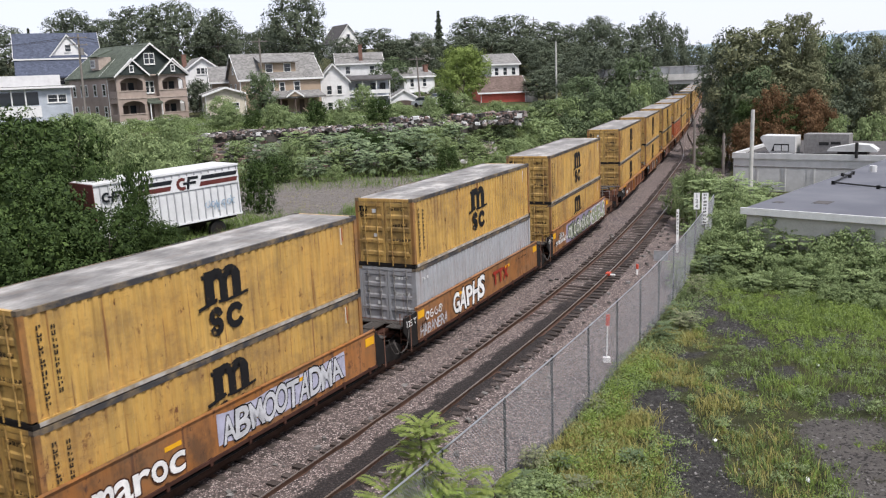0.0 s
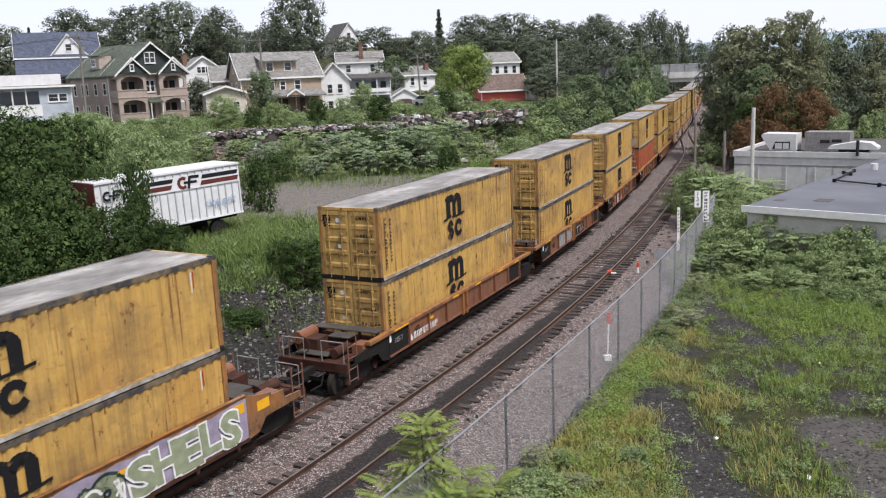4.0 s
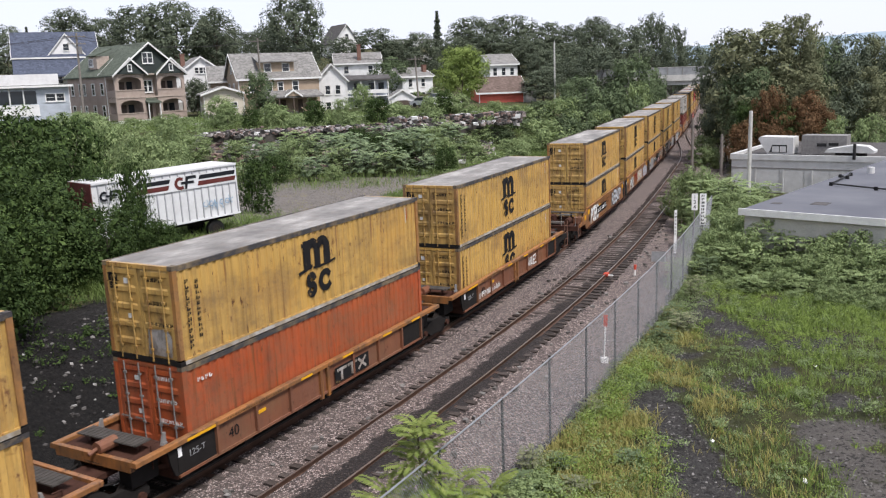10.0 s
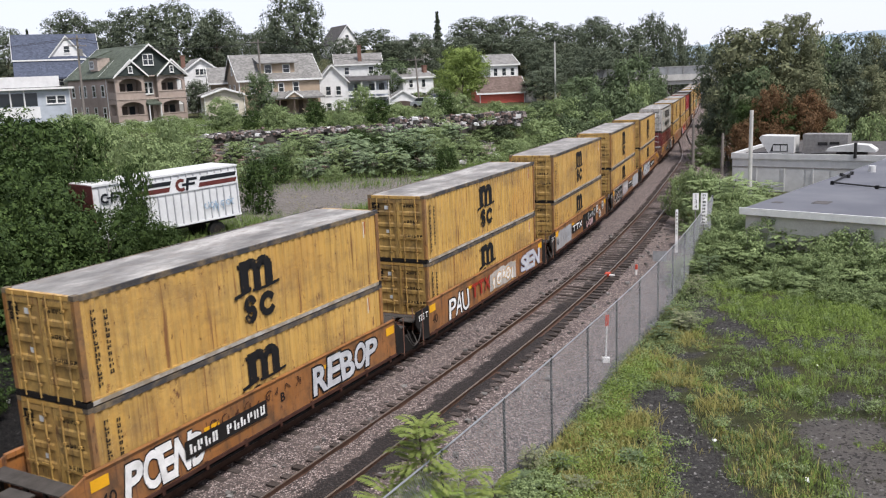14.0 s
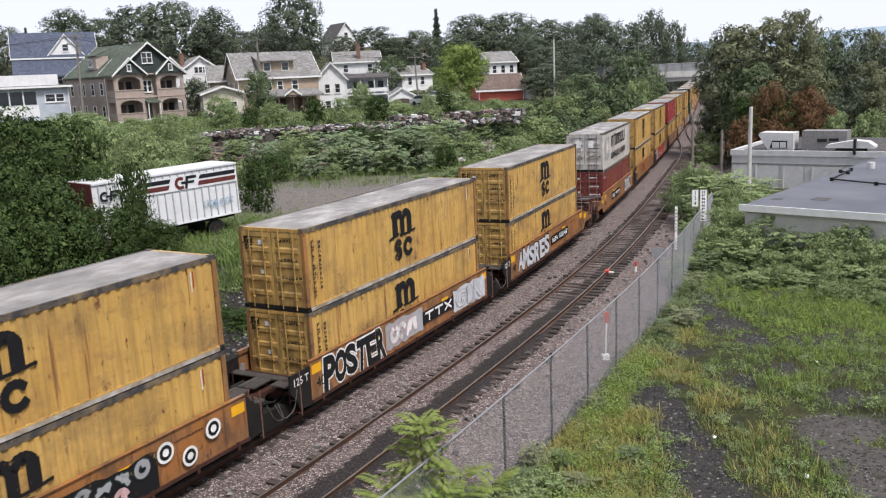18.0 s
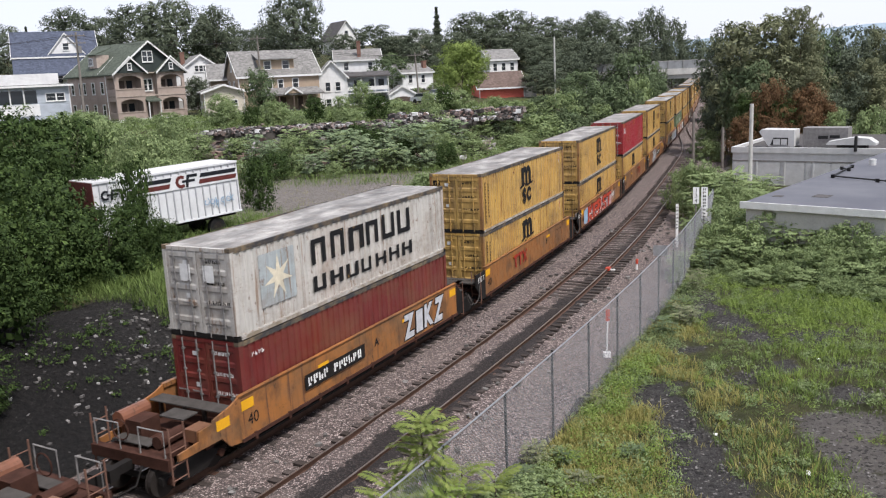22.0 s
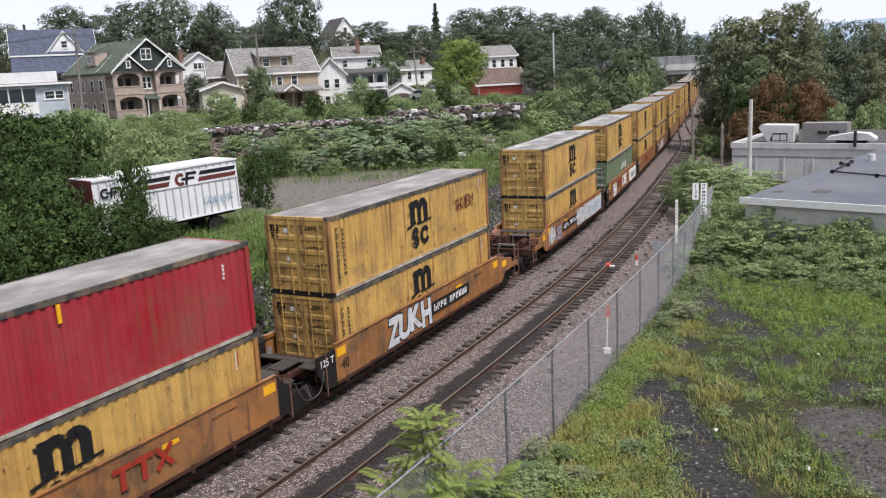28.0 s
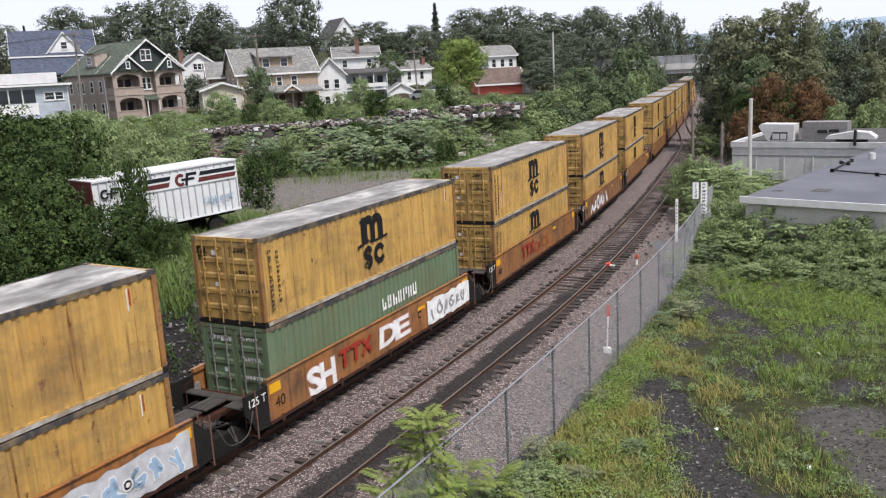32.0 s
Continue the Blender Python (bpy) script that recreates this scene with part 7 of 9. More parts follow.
def leaves_mesh(name, quads, mat):
    q = np.asarray(quads).reshape(-1, 3)
    n = len(q) // 4
    me = bpy.data.meshes.new(name)
    me.vertices.add(4 * n)
    me.vertices.foreach_set("co", q.astype(np.float32).ravel())
    me.loops.add(4 * n)
    me.loops.foreach_set("vertex_index", np.arange(4 * n, dtype=np.int32))
    me.polygons.add(n)
    me.polygons.foreach_set("loop_start", np.arange(0, 4 * n, 4, dtype=np.int32))
    me.polygons.foreach_set("loop_total", np.full(n, 4, np.int32))
    me.materials.append(mat)
    me.update(calc_edges=True)
    me.validate()
    return me


def broadleaf(name, label, category, seed, H, R, mat, leaf, count, lobes=16, low=0.22):
    """A tree or bush: trunk, limbs to each bough of its crown, and leaves in clumps over the boughs."""
    rng = np.random.default_rng(seed)
    ob = thing(name, label, category)
    wood = Shape()
    top = H * 0.62
    lean = rng.normal(size=2) * 0.04 * H
    spine = [(0, 0, -0.4)] + [(lean[0] * f * f, lean[1] * f * f, top * f) for f in (0.25, 0.5, 0.75, 1.0)]
    wood.tube(spine, max(0.03, H * 0.018), 6, H * 0.006)
    quads = []
    clumps = 9
    per = max(4, count // (lobes * clumps))
    for i in range(lobes):
        a = i * 2.4 + rng.uniform(-0.4, 0.4)
        f = (i + 0.5) / lobes
        z = H * (low + (0.93 - low) * f)
        reach = R * (0.74 * math.sqrt(max(0.05, 1 - ((f - 0.38) / 0.68) ** 2))) * rng.uniform(0.5, 1.0)
        c = np.array([math.cos(a) * reach, math.sin(a) * reach, z])
        r = R * rng.uniform(0.65, 1.0) * 2.55 / math.sqrt(lobes) * (1.0 if f < 0.8 else 0.8)
        c[2] = min(c[2], H - r * 0.7)
        b = spine[min(4, 1 + int(f * 3.2))]
        if i % 2 == 0:
            wood.tube([b, tuple((np.array(b) + c) / 2 + np.array([0, 0, -0.05 * H])), tuple(c)], H * 0.006, 4, H * 0.002, caps=False)
        d = rng.normal(size=(44, 3))
        d /= np.linalg.norm(d, axis=1, keepdims=True)
        quads.append(leaf_cloud(rng, c + d * r * 0.42, d, r * 0.32, 0.7))
        for j in range(clumps):
            w = rng.normal(size=3) + np.array([c[0] / R, c[1] / R, 0.35])
            w /= np.linalg.norm(w)
            e = c + w * r * rng.uniform(0.55, 0.95) * np.array([1, 1, 0.85])
            q = r * rng.uniform(0.30, 0.52)
            d = rng.normal(size=(per, 3)) + w * 0.7
            d /= np.linalg.norm(d, axis=1, keepdims=True)
            quads.append(leaf_cloud(rng, e + d * q * rng.uniform(0.55, 1.15, (per, 1)) * np.array([1, 1, 0.75]), d * 0.7 + w * 0.5, leaf))
    part("trunk", wood, BARK, ob)
    part("crown", leaves_mesh("crown", np.concatenate(quads), mat), mat, ob)
    return ob


def frond(rng, base, way, length, pairs, droop, leaflet, width):
    """One pinnate leaf: leaflets in pairs along a drooping stalk."""
    way = np.array(way, float)
    way /= np.linalg.norm(way)
    side = np.cross(way, (0, 0, 1.0))
    side /= np.linalg.norm(side) + 1e-9
    out = []
    for j in range(pairs):
        f = 0.16 + 0.84 * j / (pairs - 1)
        p = base + way * length * f + np.array([0, 0, -droop * length * f * f])
        fwd = way + np.array([0, 0, -2 * droop * f])
        fwd /= np.linalg.norm(fwd)
        l = leaflet * (1 - 0.55 * abs(f - 0.45))
        for s in (-1, 1):
            d = side * s * 0.9 + fwd * 0.42 + np.array([0, 0, -0.22 + rng.uniform(-0.12, 0.12)])
            d /= np.linalg.norm(d)
            e = fwd * width * 0.5
            out.append([p, p + d * l * 0.45 + e, p + d * l, p + d * l * 0.45 - e])
    return out


def pinnate(name, label, category, seed, H, R, mat, fronds, length, pairs=9, stems=5, leaflet=0.24):
    """Sumac or tree-of-heaven: bare stems that carry whorls of pinnate leaves."""
    rng = np.random.default_rng(seed)
    ob = thing(name, label, category)
    wood, quads = Shape(), []
    per = fronds // stems
    for i in range(stems):
        a = i * 2.4
        foot = np.array([math.cos(a), math.sin(a), 0]) * R * 0.25 * (i > 0)
        tip = foot + np.array([math.cos(a) * R * 0.45 * (i > 0), math.sin(a) * R * 0.45 * (i > 0), H * rng.uniform(0.62, 0.95) if i else H * 0.93])
        wood.tube([tuple(foot - np.array([0, 0, 0.3])), tuple((foot + tip) / 2), tuple(tip)], 0.035 * H / 3, 6, 0.012 * H / 3)
        for j in range(per):
            f = 1 - 0.72 * (j / per) ** 1.3
            b = foot + (tip - foot) * f
            b2 = j * 2.4 + rng.uniform(-0.5, 0.5)
            up = 0.65 * f - 0.05 + rng.uniform(-0.2, 0.2)
            quads += frond(rng, b, (math.cos(b2), math.sin(b2), up), length * rng.uniform(0.7, 1.15), pairs, rng.uniform(0.2, 0.5), leaflet, leaflet * 0.32)
    tagged(part("stem", wood, BARK, ob), kind="stuff")
    part("foliage", leaves_mesh("foliage", np.array(quads), mat), mat, ob)
    return ob


def planted(kinds, rows, seed, group, sink=0.15):
    """Copies of the model plants (each a model, its height and its width) at rows of x, y, height and radius."""
    rnd = random.Random(seed)
    for i, (x, y, h, r) in enumerate(rows):
        ob, h0, r0 = kinds[i % len(kinds)]
        m = pose(x, y, land_at(x, y) - sink, 0, 0, rnd.uniform(0, 360)) @ Matrix.Diagonal((r / r0, r / r0, h / h0, 1))
        c = copy_thing(ob, m)
        tagged(c, group=group)


def remove_models(*kinds):
    for k in kinds:
        for ob, _, _ in k:
            for o in (*ob.children_recursive, ob):
                bpy.data.objects.remove(o)


TREES = [(broadleaf("tree", "tall dark green broadleaf tree with a dense uneven crown", "tree", 10 + i, 14, 5.5, LEAF_DARK, 0.36, 7600, 26), 14, 5.5) for i in range(3)]
MIDTREES = [(broadleaf("tree", "mid-green leafy tree on the slope", "tree", 20 + i, 9, 4.0, LEAF_MUTED, 0.30, 5600, 20, 0.15), 9, 4.0) for i in range(3)]
LIME = [(broadleaf("tree", "rounded yellow-green tree standing on its own", "tree", 31, 9, 3.7, LEAF_LIME, 0.26, 10000, 24, 0.36), 9, 3.7)]
BUSHES = [(broadleaf("bush", "dense dark green bush at the yard's edge", "bush", 40 + i, 4, 2.0, LEAF_DEEP, 0.15, 5600, 20, 0.06), 4, 2.0) for i in range(3)]
LIGHT_BUSHES = [(broadleaf("bush", "leafy mid-green bush with an uneven outline", "bush", 50 + i, 4, 2.0, LEAF_MID, 0.22, 2600, 18, 0.06), 4, 2.0) for i in range(3)]
MUTED_BUSHES = [(broadleaf("bush", "dull green leafy bush beside the railway", "bush", 120 + i, 4, 2.0, LEAF_MUTED, 0.22, 2800, 18, 0.06), 4, 2.0) for i in range(2)]
FRESH_BUSHES = [(broadleaf("bush", "fresh green leafy bush with light tips", "bush", 90 + i, 4, 2.0, LEAF_MID, 0.17, 4400, 20, 0.06), 4, 2.0) for i in range(2)]
OLIVES = [(broadleaf("tree", "large olive-green tree with loose clumps and a visible trunk", "tree", 64 + i, 14, 5.0, LEAF_OLIVE, 0.32, 11000, 34, 0.25), 14, 5.0) for i in range(2)]
RUSSETS = [(broadleaf("tree", "tree with russet brown dying leaves", "tree", 60, 9, 3.4, LEAF_RUSSET, 0.26, 6500, 18, 0.3), 9, 3.4)]
SHADE_TREES = [(broadleaf("tree", "tall dense tree with dark leaves beside the cutting", "tree", 110 + i, 11, 3.8, LEAF_DEEP, 0.26, 9000, 28, 0.12), 11, 3.8) for i in range(2)]
SUMACS = [(pinnate("sumac", "sumac shrub with drooping dark pinnate leaves", "shrub", 70 + i, 3, 1.6, LEAF_SUMAC, 54, 1.4, 8, 6, 0.50), 3, 1.6) for i in range(3)]
GREEN_SUMACS = [(pinnate("sumac", "fresh green sumac shrub with long pinnate leaves", "shrub", 80 + i, 3, 1.4, LEAF_LIGHT if i else LEAF_MID, 150, 0.9, 8, 8, 0.32), 3, 1.4) for i in range(3)]

# trees mostly out of view, added to keep sky light off the near bank
planted(SHADE_TREES, [on_track(s, -la)[:2] + (hh, rr) for s, la, hh, rr in ((-6, 11.5, 10.5, 3.9), (0, 12.5, 11.5, 4.2), (5, 10.8, 10.0, 3.6), (9, 13.5, 11.5, 4.0), (13, 11.0, 9.5, 3.4), (17, 14.5, 10.5, 3.8), (20.5, 12.0, 8.0, 3.0), (25, 15.5, 8.5, 3.2))], 30, "trees beside the cutting")
HILL = [(-78.0, 190.0, 15.1, 7.0), (-62.3, 185.0, 15.8, 6.8), (-53.1, 180.0, 16.6, 7.2), (-45.8, 185.0, 14.5, 5.5), (-42.9, 200.0, 8.7, 3.3), (-26.8, 175.0, 17.6, 6.6), (-33.6, 185.0, 11.7, 4.3), (-12.6, 190.0, 9.3, 5.7), (-20.5, 200.0, 6.8, 4.0), (9.3, 200.0, 9.9, 6.7), (17.7, 200.0, 10.2, 6.0), (25.4, 200.0, 9.5, 6.0), (31.9, 200.0, 10.5, 5.3), (36.4, 190.0, 13.1, 5.7), (44.8, 200.0, 15.5, 6.0), (55.7, 220.0, 20.6, 5.5), (63.4, 230.0, 20.6, 4.6), (77.2, 260.0, 16.6, 6.1), (88.2, 280.0, 16.1, 5.6), (-74.0, 200.0, 12.7, 5.3), (-9.6, 200.0, 5.7, 4.0), (-88.0, 180.0, 13.0, 6.0)]
HILL = [(x, y, h * 1.07, r * 1.08) for x, y, h, r in HILL]
planted(TREES, HILL, 1, "trees on the hill")
rnd = random.Random(8)
planted(TREES, [(x + rnd.uniform(-2, 2), rnd.uniform(172, 190) + (14 if 5 < x < 22 else 0), rnd.uniform(7, 10), rnd.uniform(4, 5.5)) for x in range(-6, 48, 5)], 2, "trees on the hill")
planted(TREES, [(x + rnd.uniform(-3, 3), rnd.uniform(190, 215), rnd.uniform(8, 11), rnd.uniform(4.5, 6)) for x in range(-95, -30, 7)], 3, "trees on the hill")
planted(TREES, [(x + rnd.uniform(-4, 4), rnd.uniform(290, 340), rnd.uniform(9, 13), rnd.uniform(6, 8)) for x in range(60, 190, 11)], 4, "trees on the hill")
SLOPE = [(-36.2, 132.0, 6.0, 2.6), (-23.4, 116.0, 6.7, 2.4), (-36.4, 134.5, 5.0, 2.2), (-7.7, 158.0, 7.0, 3.7), (22.9, 150.0, 7.2, 5.0), (27.8, 145.0, 11.4, 5.3), (32.3, 140.0, 12.3, 4.2), (21.5, 167.0, 7.8, 4.0), (35.7, 141.0, 11.0, 2.8), (-7.1, 165.0, 4.3, 3.3), (1.6, 175.0, 3.9, 2.9), (-35.1, 150.0, 6.8, 2.0), (17.7, 140.0, 5.4, 3.7), (22.3, 130.0, 6.9, 3.9)]
planted([TREES[0], MIDTREES[0], TREES[1], MIDTREES[1], TREES[2]], SLOPE, 5, "trees on the slope")
planted(LIME, [(3.7, 112.0, 8.8, 3.6)], 6, "trees on the slope")
TRACKSIDE = [(13.3, 110.0, 3.0, 2.4), (15.8, 108.0, 4.9, 2.6), (20.5, 115.0, 6.6, 3.1), (25.3, 120.0, 7.5, 3.2), (30.4, 128.0, 9.2, 2.6), (34.3, 132.0, 8.2, 2.0), (9.6, 100.0, 1.6, 2.0), (11.5, 92.0, 3.7, 2.8), (15.2, 96.0, 4.6, 2.6), (6.6, 92.0, 1.8, 1.8), (21.4, 112.0, 4.6, 2.2), (27.3, 122.0, 6.3, 2.4)]
planted([MUTED_BUSHES[0], LIGHT_BUSHES[0], MUTED_BUSHES[1]], TRACKSIDE, 7, "bushes along the railway")
LEFT = [(-14.9, 41.3, 5.3, 0.9), (-11.9, 55.8, 3.9, 1.25), (-18.6, 41.0, 3.6, 1.2), (-19.8, 43.5, 4.4, 1.6), (-25.1, 52.0, 7.5, 3.1), (-24.2, 56.0, 7.0, 2.8), (-22.0, 47.0, 5.9, 2.7), (-17.6, 44.0, 4.6, 1.5), (-20.1, 40.0, 4.2, 2.1), (-17.1, 39.0, 3.4, 1.9), (-14.9, 41.0, 3.4, 1.3), (-13.2, 40.0, 2.4, 1.0), (-17.4, 36.0, 2.4, 1.6), (-14.4, 37.0, 2.1, 1.1), (-23.5, 43.0, 4.5, 2.0), (-19.5, 36.0, 3.0, 1.8)]
planted(BUSHES, [(-6.7, 39.3, 2.5, 1.2), (-5.5, 41.0, 2.2, 1.1), (-7.8, 39.8, 1.7, 0.8), (-8.3, 34.7, 0.8, 0.6)], 33, "low bushes along the railway")
planted(BUSHES, LEFT, 8, "bushes round the yard")
LEFT_LIGHT = [(-10.0, 119.0, 4.4, 1.9), (-19.8, 58.0, 5.4, 2.3), (-24.1, 78.0, 5.3, 1.8), (-23.6, 84.0, 2.6, 2.0), (-28.1, 72.0, 6.0, 2.2), (-24.8, 100.0, 3.7, 2.2), (-23.2, 66.0, 5.2, 1.8), (-22.2, 70.0, 4.2, 2.1), (-26.5, 60.0, 6.8, 2.2), (-33.0, 84.0, 4.5, 2.5), (-38.0, 95.0, 2.6, 2.3), (-31.0, 100.0, 1.9, 2.0), (-42.0, 100.0, 2.6, 2.6)]
planted(FRESH_BUSHES, LEFT_LIGHT, 9, "bushes round the yard")
RIGHT = [(34.6, 92.0, 14.9, 5.6), (32.7, 96.0, 14.5, 3.8), (38.2, 91.0, 15.7, 3.2), (43.0, 98.0, 13.4, 3.4), (49.7, 104.0, 13.7, 4.2), (54.8, 106.0, 13.8, 3.8), (34.5, 104.0, 10.4, 2.6), (45.2, 97.0, 11.4, 3.8), (48.5, 96.0, 10.0, 3.2), (33.1, 90.0, 10.6, 3.3), (54.4, 100.0, 12.4, 4.0), (38.2, 88.0, 9.8, 3.1), (62.0, 104.0, 13.0, 5.0), (41.0, 90.0, 7.0, 3.0)]
planted([OLIVES[0], TREES[0], OLIVES[1], MIDTREES[0], TREES[1], OLIVES[0]], RIGHT, 10, "trees behind the plant building")
planted(TREES, [(x + rnd.uniform(-2, 2), rnd.uniform(112, 126), rnd.uniform(9, 12), rnd.uniform(4, 5)) for x in range(48, 84, 5)], 11, "trees behind the plant building")
planted(SHADE_TREES, [(34.6, 85.5, 6.4, 2.4), (31.6, 86.5, 7.0, 2.0)], 31, "trees behind the plant building")
planted(RUSSETS, [(33.2, 85.5, 8.2, 1.9), (36.8, 85.0, 7.6, 2.2), (30.3, 84.5, 5.0, 1.6), (39.0, 85.5, 6.2, 1.5), (33.6, 83.6, 4.6, 1.6)], 12, "trees behind the plant building")
planted(LIGHT_BUSHES, [(39.0, 83.0, 5.3, 1.4), (40.5, 80.0, 5.4, 1.7), (43.7, 82.0, 5.0, 1.5), (30.0, 95.0, 3.5, 2.0), (29.0, 90.0, 2.6, 1.6), (42.5, 128.0, 6.0, 2.4), (46.0, 134.0, 7.0, 2.6)], 13, "bushes behind the plant building")
SIGNBUSH = [(17.1, 56.0, 4.5, 1.5), (18.0, 54.0, 3.6, 1.7), (18.3, 52.0, 2.8, 1.2), (17.1, 60.0, 3.4, 1.2), (14.9, 49.6, 1.7, 0.8), (19.3, 60.0, 3.4, 1.5), (16.2, 50.8, 2.5, 1.0), (16.8, 53.0, 2.8, 1.3), (18.8, 56.5, 3.0, 1.5), (17.6, 50.6, 2.2, 1.2), (20.5, 56.5, 2.4, 1.5), (21.5, 58.5, 2.2, 1.5), (20.0, 53.0, 2.0, 1.4), (23.0, 61.0, 2.2, 1.5)]
planted([FRESH_BUSHES[0], GREEN_SUMACS[0], FRESH_BUSHES[1]], SIGNBUSH, 14, "sumacs by the signs")
hedge = []
for dx, dy, hh, n in ((0.2, 0.2, 2.5, 10), (-0.5, -0.7, 2.1, 11), (-1.2, -1.5, 1.6, 12), (-2.0, -2.3, 1.1, 12), (-2.8, -3.2, 0.8, 10)):
    for i in range(n):
        f = (i + rnd.uniform(-0.3, 0.3)) / (n - 1)
        k = hh * rnd.uniform(0.65, 1.2)
        hedge.append((14.6 + 8.2 * f + dx + rnd.uniform(-0.3, 0.3), 43.6 - 8.4 * f + dy + rnd.uniform(-0.3, 0.3), k, 0.35 + k * rnd.uniform(0.28, 0.42)))
planted([FRESH_BUSHES[0], LIGHT_BUSHES[0], FRESH_BUSHES[1], GREEN_SUMACS[0], LIGHT_BUSHES[1]], hedge, 15, "hedge of sumacs before the warehouse")
bank = []
for y0, hh, n in ((74.0, 2.3, 9), (78.0, 3.0, 9), (82.5, 3.2, 8), (87.0, 2.4, 8)):
    for i in range(n):
        bx = -15.5 + i * 19 / n + rnd.uniform(-0.8, 0.8)
        k = hh * rnd.uniform(0.6, 1.3)
        bank.append((bx, y0 + 0.22 * (bx + 6) + rnd.uniform(-1.0, 1.0), k, 0.5 + k * rnd.uniform(0.22, 0.36)))
planted([SUMACS[0], BUSHES[0], SUMACS[1], FRESH_BUSHES[0], SUMACS[2], GREEN_SUMACS[0], SUMACS[0]], bank, 16, "sumacs on the bank")
planted([FRESH_BUSHES[0], BUSHES[1], FRESH_BUSHES[1]], [(-23 + 2.4 * i + rnd.uniform(-0.8, 0.8), 93.5 + rnd.uniform(0, 9), rnd.uniform(1.8, 3.6), rnd.uniform(1.1, 1.8)) for i in range(12)], 26, "bushes along the retaining wall")
planted(BUSHES, [on_track(rnd.uniform(8, 19), -rnd.uniform(6.4, 9.0))[:2] + (rnd.uniform(0.8, 1.7), rnd.uniform(0.7, 1.3)) for _ in range(9)], 25, "low bushes along the railway")
planted(LIGHT_BUSHES, [(rnd.uniform(-24, 12), rnd.uniform(84, 108), rnd.uniform(1.2, 2.6), rnd.uniform(1.0, 1.9)) for _ in range(22)], 17, "bushes on the bank")
planted(LIGHT_BUSHES, [on_track(s, -rnd.uniform(9, 12))[:2] + (rnd.uniform(0.9, 1.9), rnd.uniform(0.8, 1.4)) for s in (52, 58, 66, 72, 78, 84, 90, 97, 104)], 18, "bushes along the railway")
planted(LIGHT_BUSHES, [(-0.2, 17.2, 1.2, 0.7), (0.6, 18.2, 1.1, 0.8), (1.5, 18.6, 0.9, 0.8), (2.3, 19.2, 0.8, 0.7), (0.9, 16.6, 1.0, 0.9), (1.9, 17.2, 0.8, 0.8), (-0.9, 15.4, 1.2, 0.8)], 21, "bushes by the bridge")
planted(BUSHES, [on_track(s, -la)[:2] + (hh, rr) for s, la, hh, rr in ((14, 8.5, 3.4, 1.8), (17, 11, 4.6, 2.2), (19, 8.0, 2.4, 1.5), (22, 10.5, 4.2, 2.0), (25, 12.5, 4.2, 1.9), (30, 13.5, 3.6, 1.7), (20, 14, 5.0, 2.6), (28, 15, 4.8, 2.4), (12, 12, 5.0, 2.4))], 22, "bushes round the yard")
planted(LIGHT_BUSHES, [(rnd.uniform(-10, 16), rnd.uniform(146, 170), rnd.uniform(0.8, 1.6), rnd.uniform(1.0, 1.8)) for _ in range(20)], 23, "bushes among the houses")
planted(LIGHT_BUSHES, [(rnd.uniform(-55, -12), rnd.uniform(104, 112), rnd.uniform(0.8, 1.7), rnd.uniform(1.0, 1.7)) for _ in range(16)], 24, "bushes below the houses")
planted(BUSHES, [on_track(s, -rnd.uniform(7.0, 9.0))[:2] + (rnd.uniform(0.6, 1.3), rnd.uniform(0.6, 1.0)) for s in (31, 39, 47)], 19, "bushes along the railway")
SEEDLINGS = [(pinnate("sumac_seedling", "young olive-green sumac growing at the fence", "shrub", 140 + i, 1.2, 0.6, LEAF_OLIVE if i else LEAF_MUTED, 60, 0.42, 8, 5, 0.15), 1.2, 0.6) for i in range(2)]
planted(SEEDLINGS, [on_track(s, la)[:2] + (hh, rr) for s, la, hh, rr in ((22.4, 9.1, 0.85, 0.42), (23.5, 8.95, 1.1, 0.4), (24.3, 9.5, 0.6, 0.35), (23.2, 10.3, 0.6, 0.4), (25.4, 10.9, 0.5, 0.4), (28.2, 9.0, 0.6, 0.35), (35.6, 9.4, 0.9, 0.5), (37.0, 9.8, 1.0, 0.6), (38.4, 9.2, 0.9, 0.45), (42.0, 9.4, 1.3, 0.5), (45.5, 9.6, 1.4, 0.6), (21.2, 9.4, 0.8, 0.45))], 32, "young sumacs along the fence")
# a conifer or two among the far trees
SPRUCE = Shape()
spruce = thing("spruce", "narrow dark spruce on the skyline", "tree")
rng = np.random.default_rng(5)
tier = []
for i in range(2600):
    f = rng.uniform(0.05, 1)
    a = rng.uniform(0, math.tau)
    rr = (1 - f) * 2.2 * rng.uniform(0.4, 1.0) * (0.8 + 0.3 * math.sin(f * 60))
    tier.append((math.cos(a) * rr, math.sin(a) * rr, f * 12 - rr * 0.3))
tier = np.array(tier)
part("trunk", SPRUCE.tube([(0, 0, -0.4), (0, 0, 11.5)], 0.2, 6, 0.03), BARK, spruce)
part("crown", leaves_mesh("crown", leaf_cloud(rng, tier, tier * np.array([0.4, 0.4, 0.0]), 0.6, 0.3), LEAF_DARK), LEAF_DARK, spruce)
planted([(spruce, 12, 2.2)], [(-92.0, 200.0, 12.0, 2.4), (1.2, 188.0, 13.0, 3.0), (-57.0, 190.0, 16.0, 3.0)], 20, "trees on the hill")
remove_models(SEEDLINGS, MUTED_BUSHES, SHADE_TREES, FRESH_BUSHES, TREES, OLIVES, MIDTREES, LIME, BUSHES, LIGHT_BUSHES, RUSSETS, SUMACS, GREEN_SUMACS, [(spruce, 0, 0)])


